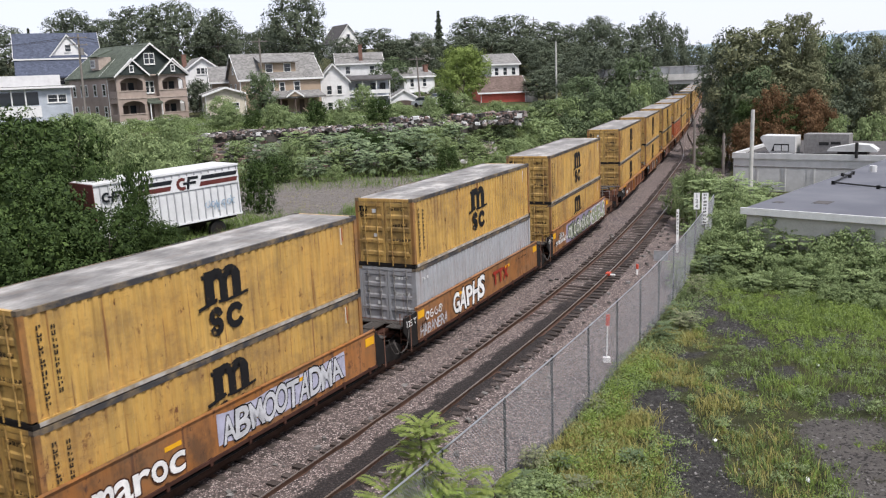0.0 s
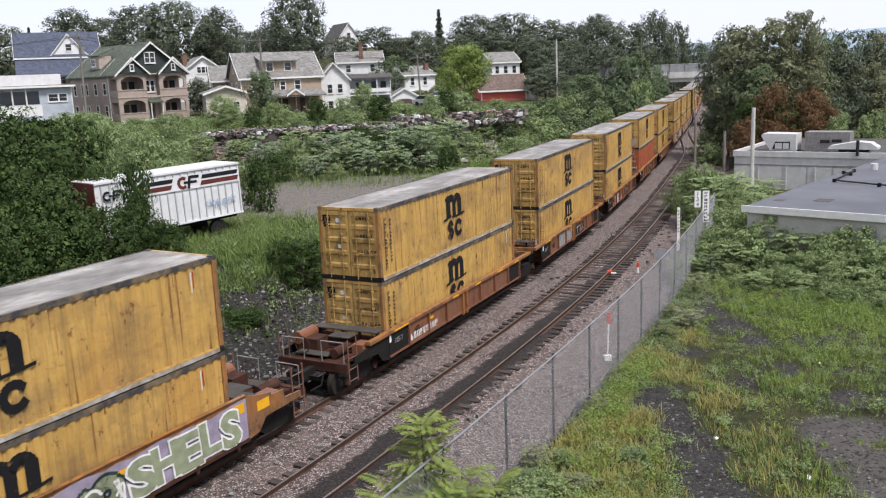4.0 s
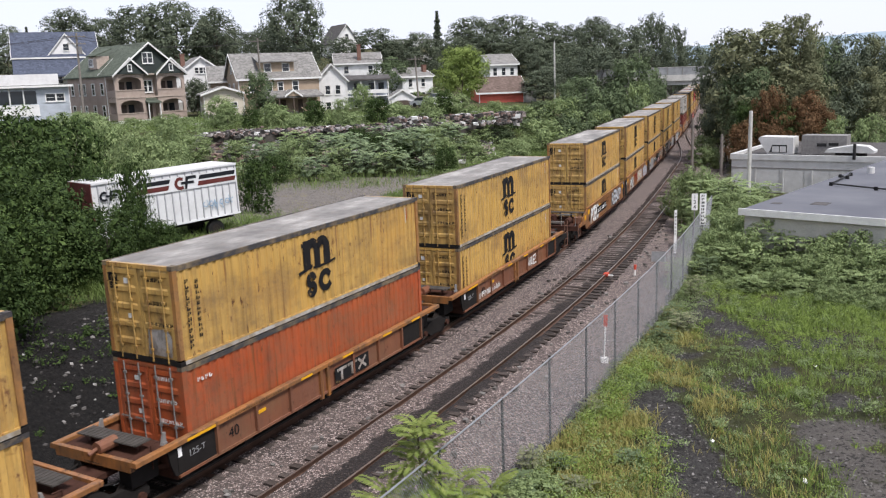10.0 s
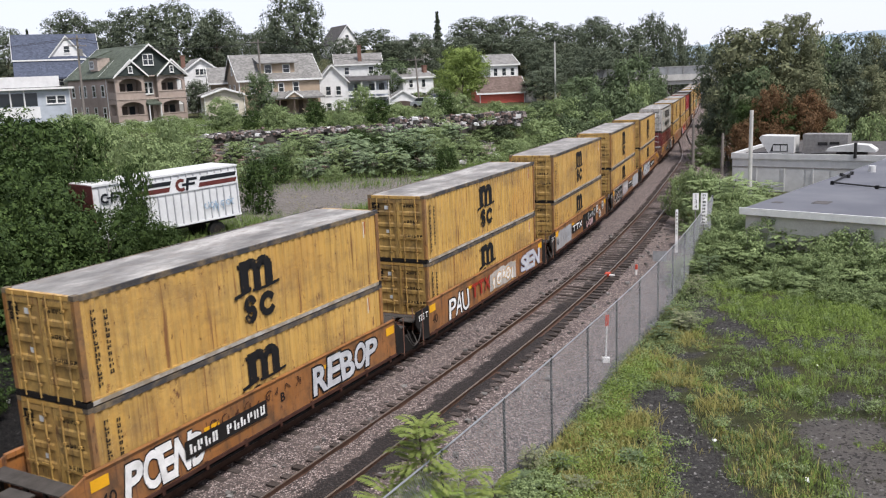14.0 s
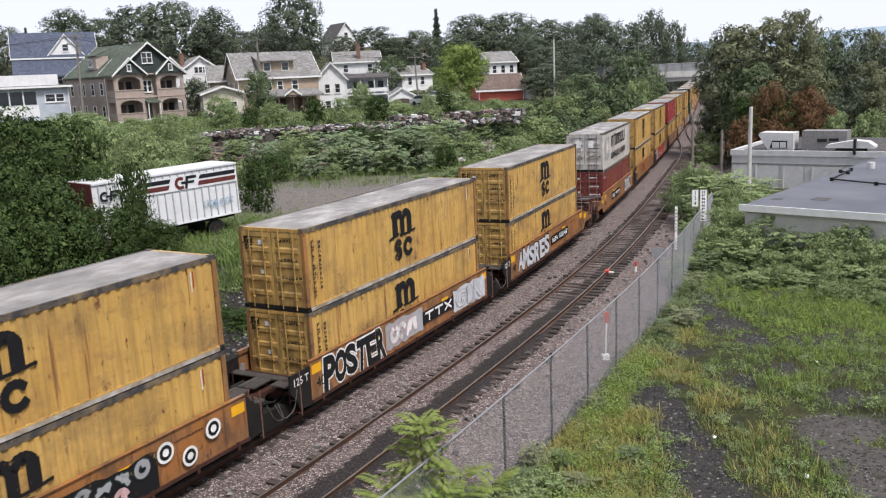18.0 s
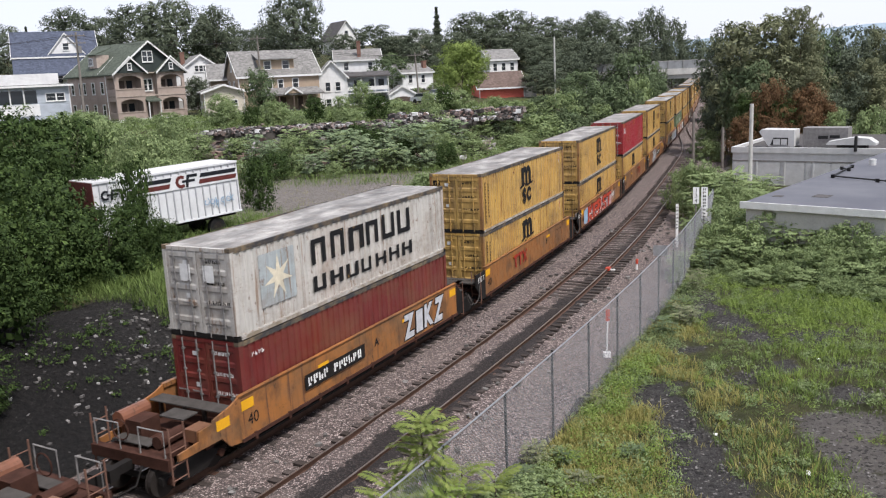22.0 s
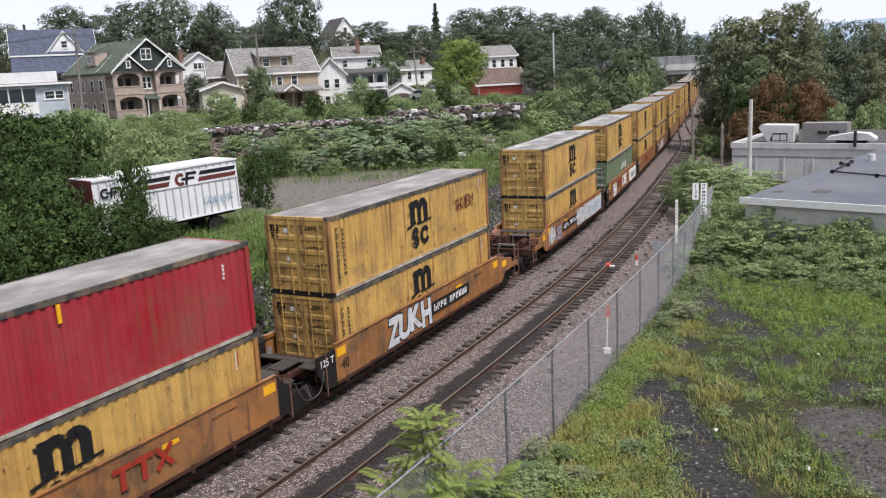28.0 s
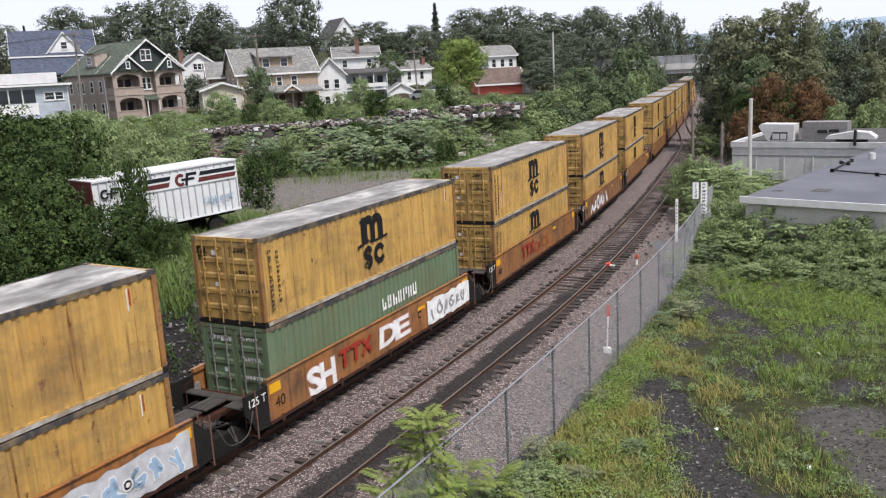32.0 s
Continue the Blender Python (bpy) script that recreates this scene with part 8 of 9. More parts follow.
def tree_of_heaven(x, y, h, seed, fronds):
    """The young tree right before the bridge, with its long lime fronds."""
    rng = np.random.default_rng(seed)
    ob = thing("tree_of_heaven", "young lime-green tree of heaven with long feathery leaves", "tree", pose(x, y, land_at(x, y) - 0.1), group="young trees by the bridge")
    part("stem", Shape().tube([(0, 0, -0.3), (0.05, 0.02, h * 0.5), (0, 0.05, h * 0.93)], 0.05, 7, 0.018), BARK, ob)
    for j in range(fronds):
        f = 1 - 0.58 * (j / fronds)
        a = j * 2.4 + rng.uniform(-0.3, 0.3)
        base = np.array([0.02, 0.03, h * 0.93 * f])
        way = (math.cos(a), math.sin(a), 0.95 * f ** 2 - 0.1 + rng.uniform(-0.12, 0.12))
        ln = rng.uniform(0.6, 0.95)
        quads = frond(rng, base, way, ln, 17, rng.uniform(0.15, 0.5), 0.22, 0.050)
        fr = part("frond", leaves_mesh("frond", np.array(quads), LEAF_BRIGHT if j < fronds * 0.6 else LEAF_LIGHT), None, ob)
    return ob


tree_of_heaven(-0.62, 16.6, 3.75, 1, 58)
tree_of_heaven(-1.30, 16.2, 2.6, 2, 26)
tree_of_heaven(0.20, 17.3, 2.0, 3, 16)
tree_of_heaven(-0.30, 17.9, 1.6, 4, 10)
tree_of_heaven(0.95, 18.0, 1.2, 5, 10)
tree_of_heaven(-0.75, 15.9, 1.9, 6, 16)


# ---- weeds, grass and rubble ----
def cover_at(x, y):
    """How much grows on the field: 0 on the bare soil, 1 where it is lush."""
    v = blobs(x, y, BARE_SPOTS)
    w = np.array([noise.noise((a * 0.9, b * 0.9, 21)) for a, b in zip(np.ravel(x), np.ravel(y))]).reshape(np.shape(x))
    return 1 - 1.45 * v - 0.75 * np.clip(w, 0, 1)


def blades(rng, x, y, z, n, h, spread):
    """Tufts of grass: n blades at each place."""
    k = len(x)
    base = np.repeat(np.stack([x, y, z], 1), n, 0) + np.c_[rng.normal(size=(k * n, 2)) * spread, np.zeros(k * n)]
    hh = np.repeat(h, n) * rng.uniform(0.5, 1.15, k * n)
    a = rng.uniform(0, math.tau, k * n)
    lean = rng.uniform(0.1, 1.1, k * n) * hh
    tip = base + np.stack([np.cos(a) * lean, np.sin(a) * lean, hh], 1)
    mid = base + np.stack([np.cos(a) * lean * 0.35, np.sin(a) * lean * 0.35, hh * 0.6], 1)
    w = np.stack([-np.sin(a), np.cos(a), np.zeros(k * n)], 1) * (0.006 + 0.018 * hh)[:, None]
    return np.stack([base - w, mid - w * 0.8, tip, mid + w], axis=1)


def scatter(rng, n, x0, x1, y0, y1, keep):
    x, y = rng.uniform(x0, x1, n), rng.uniform(y0, y1, n)
    m = keep(x, y, rng.uniform(0, 1, n))
    return x[m], y[m], land(x[m], y[m]) - 0.05


def field_keep(x, y, u):
    s, lat = track_coords(x, y)
    return (lat > 8.75) & (u < cover_at(x, y) * 0.90 + 0.16) & (y < 50 - 0.4 * (x - 14)) & ~((x - 15.5) * 0.67 + (y - 42.4) * 0.74 > 0.5)


rng = np.random.default_rng(77)
x, y, z = scatter(rng, 19000, -3, 24, 14.5, 50, field_keep)
patch = np.array([noise.noise((a * 0.22, b * 0.22, 9)) for a, b in zip(x, y)])
h = np.clip(0.15 + 0.22 * patch + rng.uniform(-0.05, 0.13, len(x)), 0.06, 0.5)
tagged(new("field_grass", leaves_mesh("field_grass", blades(rng, x, y, z, 8, h, 0.08), GRASS_MAT)), "rough green grass tufts on the weedy field", "grass", kind="stuff")
LUSH_SPOTS = [(15.6, 32.7, 2.6, 1.0), (11.8, 25.8, 1.3, 0.9), (13.5, 28.5, 1.8, 0.9), (16.5, 36.5, 2.5, 0.9), (12.4, 31.0, 1.2, 0.7), (9.4, 19.0, 0.9, 0.6)]
x, y, z = scatter(rng, 13000, 7, 22, 17, 42, lambda a, b, u: field_keep(a, b, u * 0.9) & (u < blobs(a, b, LUSH_SPOTS)))
tagged(new("lush_grass", leaves_mesh("lush_grass", blades(rng, x, y, z, 8, rng.uniform(0.14, 0.40, len(x)), 0.08), LEAF_LIGHT)), "fresh bright green grass on the upper field", "grass", kind="stuff")
DRY_SPOTS = [(6.5, 28.6, 1.1, 1.0), (7.7, 27.1, 0.8, 0.9), (5.9, 23.5, 1.0, 1.0), (4.2, 22.2, 1.1, 1.0), (5.0, 25.5, 1.2, 1.0), (6.9, 21.5, 0.55, 0.9), (7.9, 24.4, 0.6, 0.8), (3.6, 20.0, 1.1, 0.8), (8.8, 31.5, 1.0, 0.9), (9.6, 35.0, 0.9, 0.8), (9.4, 38.5, 0.8, 0.7), (5.4, 20.6, 0.7, 0.8)]
x, y, z = scatter(rng, 24000, 2, 12, 17, 41, lambda a, b, u: (track_coords(a, b)[1] > 8.7) & (u < blobs(a, b, DRY_SPOTS) * 0.95 - 0.9 * blobs(a, b, BARE_SPOTS)))
tagged(new("tall_dry_grass", leaves_mesh("tall_dry_grass", blades(rng, x, y, z, 11, rng.uniform(0.12, 0.42, len(x)), 0.10), DRY_GRASS)), "knee-high straw and olive grass beside the fence", "grass", kind="stuff")
x, y, z = scatter(rng, 15000, -3, 16, 14.5, 36, lambda a, b, u: field_keep(a, b, u * 0.8) & (np.array([noise.noise((p * 0.3, q * 0.3, 4)) + 0.30 * (p < 6.2) for p, q in zip(a, b)]) > 0.05) & (a < 8.5 + 6 * (u - 0.5)))
tagged(new("dry_grass", leaves_mesh("dry_grass", blades(rng, x, y, z, 8, rng.uniform(0.14, 0.40, len(x)), 0.10), DRY_GRASS)), "dry straw-coloured grass tufts near the fence", "grass", kind="stuff")


def herbs(name, label, rng, x, y, z, mat, size, per, r0, r1):
    """Low leafy weeds, as many small clumps of leaves."""
    quads = []
    for a, b, c in zip(x, y, z):
        r = rng.uniform(r0, r1)
        d = rng.normal(size=(per, 3))
        d /= np.linalg.norm(d, axis=1, keepdims=True)
        d[:, 2] = np.abs(d[:, 2])
        quads.append(leaf_cloud(rng, np.array([a, b, c + 0.05]) + d * r * rng.uniform(0.4, 1.1, (per, 1)) * np.array([1, 1, 0.9]), d, size))
    tagged(new(name, leaves_mesh(name, np.concatenate(quads), mat)), label, "weeds", kind="stuff")


x, y, z = scatter(rng, 4600, -2, 23, 15, 48, field_keep)
herbs("weeds", "low leafy weeds over the field", rng, x, y, z, LEAF_MID, 0.058, 50, 0.08, 0.28)
x, y, z = scatter(rng, 1500, -2, 22, 15, 46, field_keep)
herbs("tall_weeds", "taller yellow-green weeds over the field", rng, x, y, z, LEAF_LIGHT, 0.06, 70, 0.12, 0.36)
x, y, z = scatter(rng, 520, 4, 22, 15, 46, lambda a, b, u: field_keep(a, b, u) & (np.array([noise.noise((p * 0.45, q * 0.45, 13)) for p, q in zip(a, b)]) > 0.0))
herbs("clump_weeds", "knee-high leafy weeds in clumps over the field", rng, x, y, z + 0.12, LEAF_MID, 0.066, 120, 0.18, 0.46)
x, y, z = scatter(rng, 1500, 8, 23, 25, 46, lambda a, b, u: field_keep(a, b, u) & (a * 0.6 + b > 36 + 5 * u))
herbs("lush_weeds", "lush lime-green weeds on the upper field", rng, x, y, z, LEAF_LIGHT, 0.075, 80, 0.14, 0.38)
n = 330
ss = rng.uniform(12, 57, n)
la = 8.8 + rng.uniform(0.0, 1.0, n) ** 1.6 * np.where(ss < 27, 3.6, 1.3)
xy = np.array([on_track(a, b)[:2] for a, b in zip(ss, la)])
herbs("fence_weeds", "dense weeds along the foot of the fence", rng, xy[:, 0], xy[:, 1], land(xy[:, 0], xy[:, 1]), LEAF_MID, 0.07, 120, 0.20, 0.60)
n = 150
ss = rng.uniform(12, 33, n)
la = 8.9 + rng.uniform(0.0, 1.0, n) * np.where(ss < 27, 3.4, 1.0)
xy = np.array([on_track(a, b)[:2] for a, b in zip(ss, la)])
herbs("fence_plants", "yellow-green flowering weeds beside the fence", rng, xy[:, 0], xy[:, 1], land(xy[:, 0], xy[:, 1]) + 0.15, LEAF_LIGHT, 0.065, 120, 0.20, 0.58)

# grass on the railway bank and in the yard
n = 330
xy = np.array([on_track(a, -b)[:2] for a, b in zip(rng.uniform(14, 62, n), 5.6 + 4.2 * rng.uniform(0, 1, n) ** 0.5)])
herbs("bank_weeds", "dark leafy weeds among the stones of the bank", rng, xy[:, 0], xy[:, 1], land(xy[:, 0], xy[:, 1]), LEAF_DEEP, 0.11, 40, 0.15, 0.4)
n = 700
xy = np.array([on_track(a, -b)[:2] for a, b in zip(rng.uniform(28, 62, n), 5.2 + 4.6 * rng.uniform(0, 1, n) ** 0.6)])
tagged(new("bank_tufts", leaves_mesh("bank_tufts", blades(rng, xy[:, 0], xy[:, 1], land(xy[:, 0], xy[:, 1]) - 0.05, 7, rng.uniform(0.2, 0.6, n), 0.12), GRASS_MAT)), "grass tufts among the stones of the bank", "grass", kind="stuff")
x, y, z = scatter(rng, 6500, -23, -4, 33, 58, lambda a, b, u: (track_coords(a, b)[1] < -8.6) & (b + 0.35 * (a + 15) < 53 + 3 * u))
tagged(new("yard_grass", leaves_mesh("yard_grass", blades(rng, x, y, z, 8, rng.uniform(0.25, 0.7, len(x)), 0.12), GRASS_MAT)), "tall fresh grass before the parked trailer", "grass", kind="stuff")
x, y, z = scatter(rng, 420, -22, -5, 36, 55, lambda a, b, u: (track_coords(a, b)[1] < -7.0) & (b + 0.35 * (a + 15) < 51 + 3 * u))
herbs("yard_weeds", "leafy weeds in the yard's grass", rng, x, y, z, LEAF_MID, 0.15, 46, 0.2, 0.6)
x, y, z = scatter(rng, 900, -16, 6, 56, 74, lambda a, b, u: (track_coords(a, b)[1] < -9) & (u < 0.35 + 0.3 * np.sin(a * 0.9) * np.cos(b * 0.7)))
tagged(new("lot_grass", leaves_mesh("lot_grass", blades(rng, x, y, z, 6, rng.uniform(0.1, 0.3, len(x)), 0.2), DRY_GRASS)), "sparse dry grass on the gravel lot", "grass", kind="stuff")
n = 6000
ss, la = rng.uniform(28, 110, n), -rng.uniform(8.3, 13.5, n)
xy = np.array([on_track(a, b)[:2] for a, b in zip(ss, la)])
x, y = xy[:, 0], xy[:, 1]
keep = np.array([noise.noise((a * 0.25, b * 0.25, 2)) for a, b in zip(x, y)]) > -0.15
x, y = x[keep], y[keep]
tagged(new("bank_grass", leaves_mesh("bank_grass", blades(rng, x, y, land(x, y) - 0.05, 9, rng.uniform(0.3, 0.85, len(x)), 0.12), GRASS_MAT)), "tall fresh grass on the railway bank", "grass", kind="stuff")
x, y, z = scatter(rng, 9000, -45, 16, 66, 125, lambda a, b, u: track_coords(a, b)[1] < -9)
tagged(new("slope_grass", leaves_mesh("slope_grass", blades(rng, x, y, z, 6, rng.uniform(0.3, 0.9, len(x)), 0.25) , GRASS_MAT)), "rank grass on the slope below the houses", "grass", kind="stuff")
x, y, z = scatter(rng, 1500, -40, 14, 70, 118, lambda a, b, u: (track_coords(a, b)[1] < -10) & (b - 0.1 * a > 76))
herbs("slope_weeds", "leafy weeds on the slope below the houses", rng, x, y, z, LEAF_MID, 0.26, 34, 0.4, 1.0)

STONE = Nodes("broken_stone", 0.9)
STONE.color(STONE.mix(STONE.noise(6, 4), STONE.ramp(STONE.island(), (0.0, (0.04, 0.038, 0.036)), (0.6, (0.13, 0.125, 0.12)), (1.0, (0.30, 0.29, 0.28))), (0.12, 0.11, 0.10)))
STONE = STONE.m
RUBBLE_GREY = Nodes("grey_bank_stone", 0.9)
RUBBLE_GREY.color(RUBBLE_GREY.ramp(RUBBLE_GREY.island(), (0.0, (0.02, 0.019, 0.018)), (0.5, (0.085, 0.080, 0.077)), (0.93, (0.23, 0.22, 0.21)), (1.0, (0.45, 0.45, 0.44))))
RUBBLE_GREY = RUBBLE_GREY.m
RUBBLE = Nodes("brick_and_concrete_rubble", 0.9)
RUBBLE.color(RUBBLE.ramp(RUBBLE.island(), (0.0, (0.03, 0.028, 0.026)), (0.45, (0.09, 0.085, 0.08)), (0.62, (0.20, 0.13, 0.11)), (0.90, (0.32, 0.31, 0.30)), (1.0, (0.60, 0.60, 0.59))))
RUBBLE = RUBBLE.m


def rocks(name, label, rng, x, y, z, size, mat):
    sh = Shape()
    for a, b, c in zip(x, y, z):
        s = size * rng.uniform(0.4, 1.5)
        k = len(sh.v)
        ax = rng.normal(size=(8, 3)) * 0.18
        turn = rng.uniform(0, math.pi)
        for j, (u, v, w) in enumerate(((-1, -1, -1), (1, -1, -1), (1, 1, -1), (-1, 1, -1), (-1, -1, 1), (1, -1, 1), (1, 1, 1), (-1, 1, 1))):
            p = (np.array([u, v * 0.75, w * 0.55]) + ax[j]) * s * 0.5
            sh.v.append((a + p[0] * math.cos(turn) - p[1] * math.sin(turn), b + p[0] * math.sin(turn) + p[1] * math.cos(turn), c + p[2]))
        sh.f += [tuple(k + j for j in q) for q in ((3, 2, 1, 0), (4, 5, 6, 7), (0, 1, 5, 4), (1, 2, 6, 5), (2, 3, 7, 6), (3, 0, 4, 7))]
    return thing(name, label, "stones", kind="stuff", shape=sh, mat=mat)


n = 9000
ss, la = rng.uniform(12, 70, n), -(3.4 + 6.8 * rng.uniform(0, 1, n))
keep = rng.uniform(0, 1, n) < 0.12 + 0.88 * ease(18, 34, ss)
ss, la = ss[keep], la[keep]
xy = np.array([on_track(a, b)[:2] for a, b in zip(ss, la)])
rocks("bank_stones", "broken grey stones on the railway bank", rng, xy[:, 0], xy[:, 1], land(xy[:, 0], xy[:, 1]) + 0.02, 0.10, RUBBLE_GREY)
x = rng.uniform(-24, 9, 1300)
y = 91.6 + 0.12 * x + rng.normal(size=1300) * 1.7
rocks("wall_rubble", "pale rubble heaped along the retaining wall", rng, x, y, np.maximum(land(x, y), 5.0) + rng.uniform(0.0, 0.35, 1300), 0.34, RUBBLE)
x, y = rng.normal(size=400) * 2.6 - 20.5, rng.normal(size=400) * 1.2 + 86
rocks("rubble_heap", "heap of pale concrete rubble on the slope", rng, x, y, land(x, y) + rng.uniform(0, 0.5, 400), 0.6, RUBBLE)
x = rng.uniform(-5, 9.5, 700)
y = 93.2 + 0.12 * x + rng.normal(size=700) * 1.1
rocks("scrap_heap", "tumbled heap of pale rubble and scrap above the wall", rng, x, y, np.maximum(land(x, y), 5.0) + rng.uniform(0.0, 1.0, 700), 0.42, RUBBLE)
x, y = rng.uniform(-17, 6, 700), rng.uniform(80, 91, 700)
rocks("slope_rubble", "pale rubble strewn between the shrubs of the bank", rng, x, y + 0.12 * x, land(x, y + 0.12 * x) + rng.uniform(0.0, 0.3, 700), 0.5, RUBBLE)
x, y = rng.normal(size=300) * 2.0 - 31, rng.normal(size=300) * 1.5 + 76
rocks("rubble_heap", "heap of reddish brick rubble above the yard", rng, x, y, land(x, y) + rng.uniform(0, 0.9, 300), 0.55, RUBBLE)
n = 260
xy = np.array([on_track(a, b)[:2] for a, b in zip(rng.uniform(14, 60, n), rng.uniform(1.9, 6.6, n))])
rocks("loose_stones", "larger loose ballast stones between the tracks", rng, xy[:, 0], xy[:, 1], np.full(n, -0.22), 0.13, STONE)
wall = thing("retaining_wall", "dark stone retaining wall below the houses", "wall", pose(-8, 90.4, 0, 0, 0, 6.8))
for i in range(11):
    part("wall_block", Shape().box(-17 + i * 2.9, -0.3 + 0.1 * (i % 2), 2.0, -14.12 + i * 2.9, 0.5, 5.15 + 0.12 * (i % 3)), STONE_WALL, wall)

x, y, z = scatter(rng, 16000, 2, 22, 15, 44, lambda a, b, u: (track_coords(a, b)[1] > 8.8) & (u < 0.06 + 1.1 * blobs(a, b, BARE_SPOTS)))
rocks("field_stones", "grey stones and slag on the bare soil", rng, x, y, z + 0.045, 0.045, STONE)
for lx, ly, sz in ((7.35, 21.97, 0.075), (8.85, 19.47, 0.17), (12.69, 27.57, 0.06)):
    rag = thing("litter", "scrap of white litter on the weeds", "litter", pose(lx, ly, land_at(lx, ly) + 0.06, 12, 8, 40 * sz * 10))
    part("scrap", Shape().prism([(-sz, -0.04), (-sz * 0.2, -0.06), (sz, -0.015), (sz * 0.7, 0.05), (0, 0.03), (-sz * 0.6, 0.055)], Matrix(), 0.03), SIGN_WHITE, rag)

# ---- the street before the houses, and the cars parked on it ----
ROAD = dull("pale_worn_asphalt", (0.22, 0.22, 0.215), 0.9, scale=0.4, grain=6)
sh = Shape()
cols = 40
for i in range(cols + 1):
    xx = -60 + 74 * i / cols
    for dy in (0.0, 5.0):
        yy = 108.5 + 0.14 * xx + dy
        sh.v.append((xx, yy, max(land_at(xx, yy), land_at(xx, yy + 1)) + 0.22))
sh.f = [(2 * i, 2 * i + 2, 2 * i + 3, 2 * i + 1) for i in range(cols)]
thing("road", "pale worn asphalt street before the houses", "road", kind="structure", shape=sh, mat=ROAD, smooth=True)
CAR_PAINT = [dull("white_car_paint", (0.72, 0.72, 0.72), 0.3, vary=0.08), dull("silver_car_paint", (0.42, 0.44, 0.46), 0.3, 0.4, vary=0.1), dull("dark_car_paint", (0.04, 0.045, 0.06), 0.3, vary=0.1)]


def parked_car(x, y, turn, paint, word):
    ob = thing("car", word + " passenger car parked among the houses", "car", pose(x, y, land_at(x, y) + 0.25, 0, 0, turn), group="parked cars")
    prof = [(-2.2, 0.35), (-2.25, 0.75), (-1.9, 0.92), (-1.0, 0.98), (1.2, 0.98), (2.1, 0.82), (2.25, 0.55), (2.2, 0.35)]
    part("body", Shape().prism(prof, pose(0, 0.85, 0, 90, 0, 0), 1.7), paint, ob)
    part("cabin", Shape().prism([(-1.6, 0.984), (-1.1, 1.45), (0.4, 1.47), (1.2, 0.984)], pose(0, 0.72, 0, 90, 0, 0), 1.44), GLASS, ob)
    part("roof", Shape().box(-1.05, -0.66, 1.475, 0.38, 0.66, 1.51), paint, ob)
    for wx in (-1.35, 1.4):
        for wy in (-0.87, 0.69):
            part("wheel", Shape().tube([(wx, wy, 0.32), (wx, wy + 0.18, 0.32)], 0.32, 14), TYRE, ob)


parked_car(2.0, 128.0, 20, CAR_PAINT[0], "white")
parked_car(-1.5, 133.0, -30, CAR_PAINT[1], "silver")
parked_car(0.6, 141.0, 60, CAR_PAINT[0], "white")
parked_car(29.0, 150.0, 15, CAR_PAINT[0], "white")
parked_car(24.5, 152.0, 25, CAR_PAINT[1], "silver")

# ---- the train ----
BREAKS = (3, 8, 13, 18, 23, 28)
SHIFT = {2: -0.1, 5: 0.2, 6: 0.8, 7: 0.4, 8: 0.8, 9: 0.4, 13: 0.0, 16: -0.3, 17: -0.3, 20: 0.1}   # slack in the couplings
LOADS = {1: "YG", 6: "YO", 13: "WM", 16: "RY", 19: "YC"}
W_, L_, B_, K_, S_ = WHITE_INK, LILAC, PALE_BLUE, INK, SILVER_SPRAY
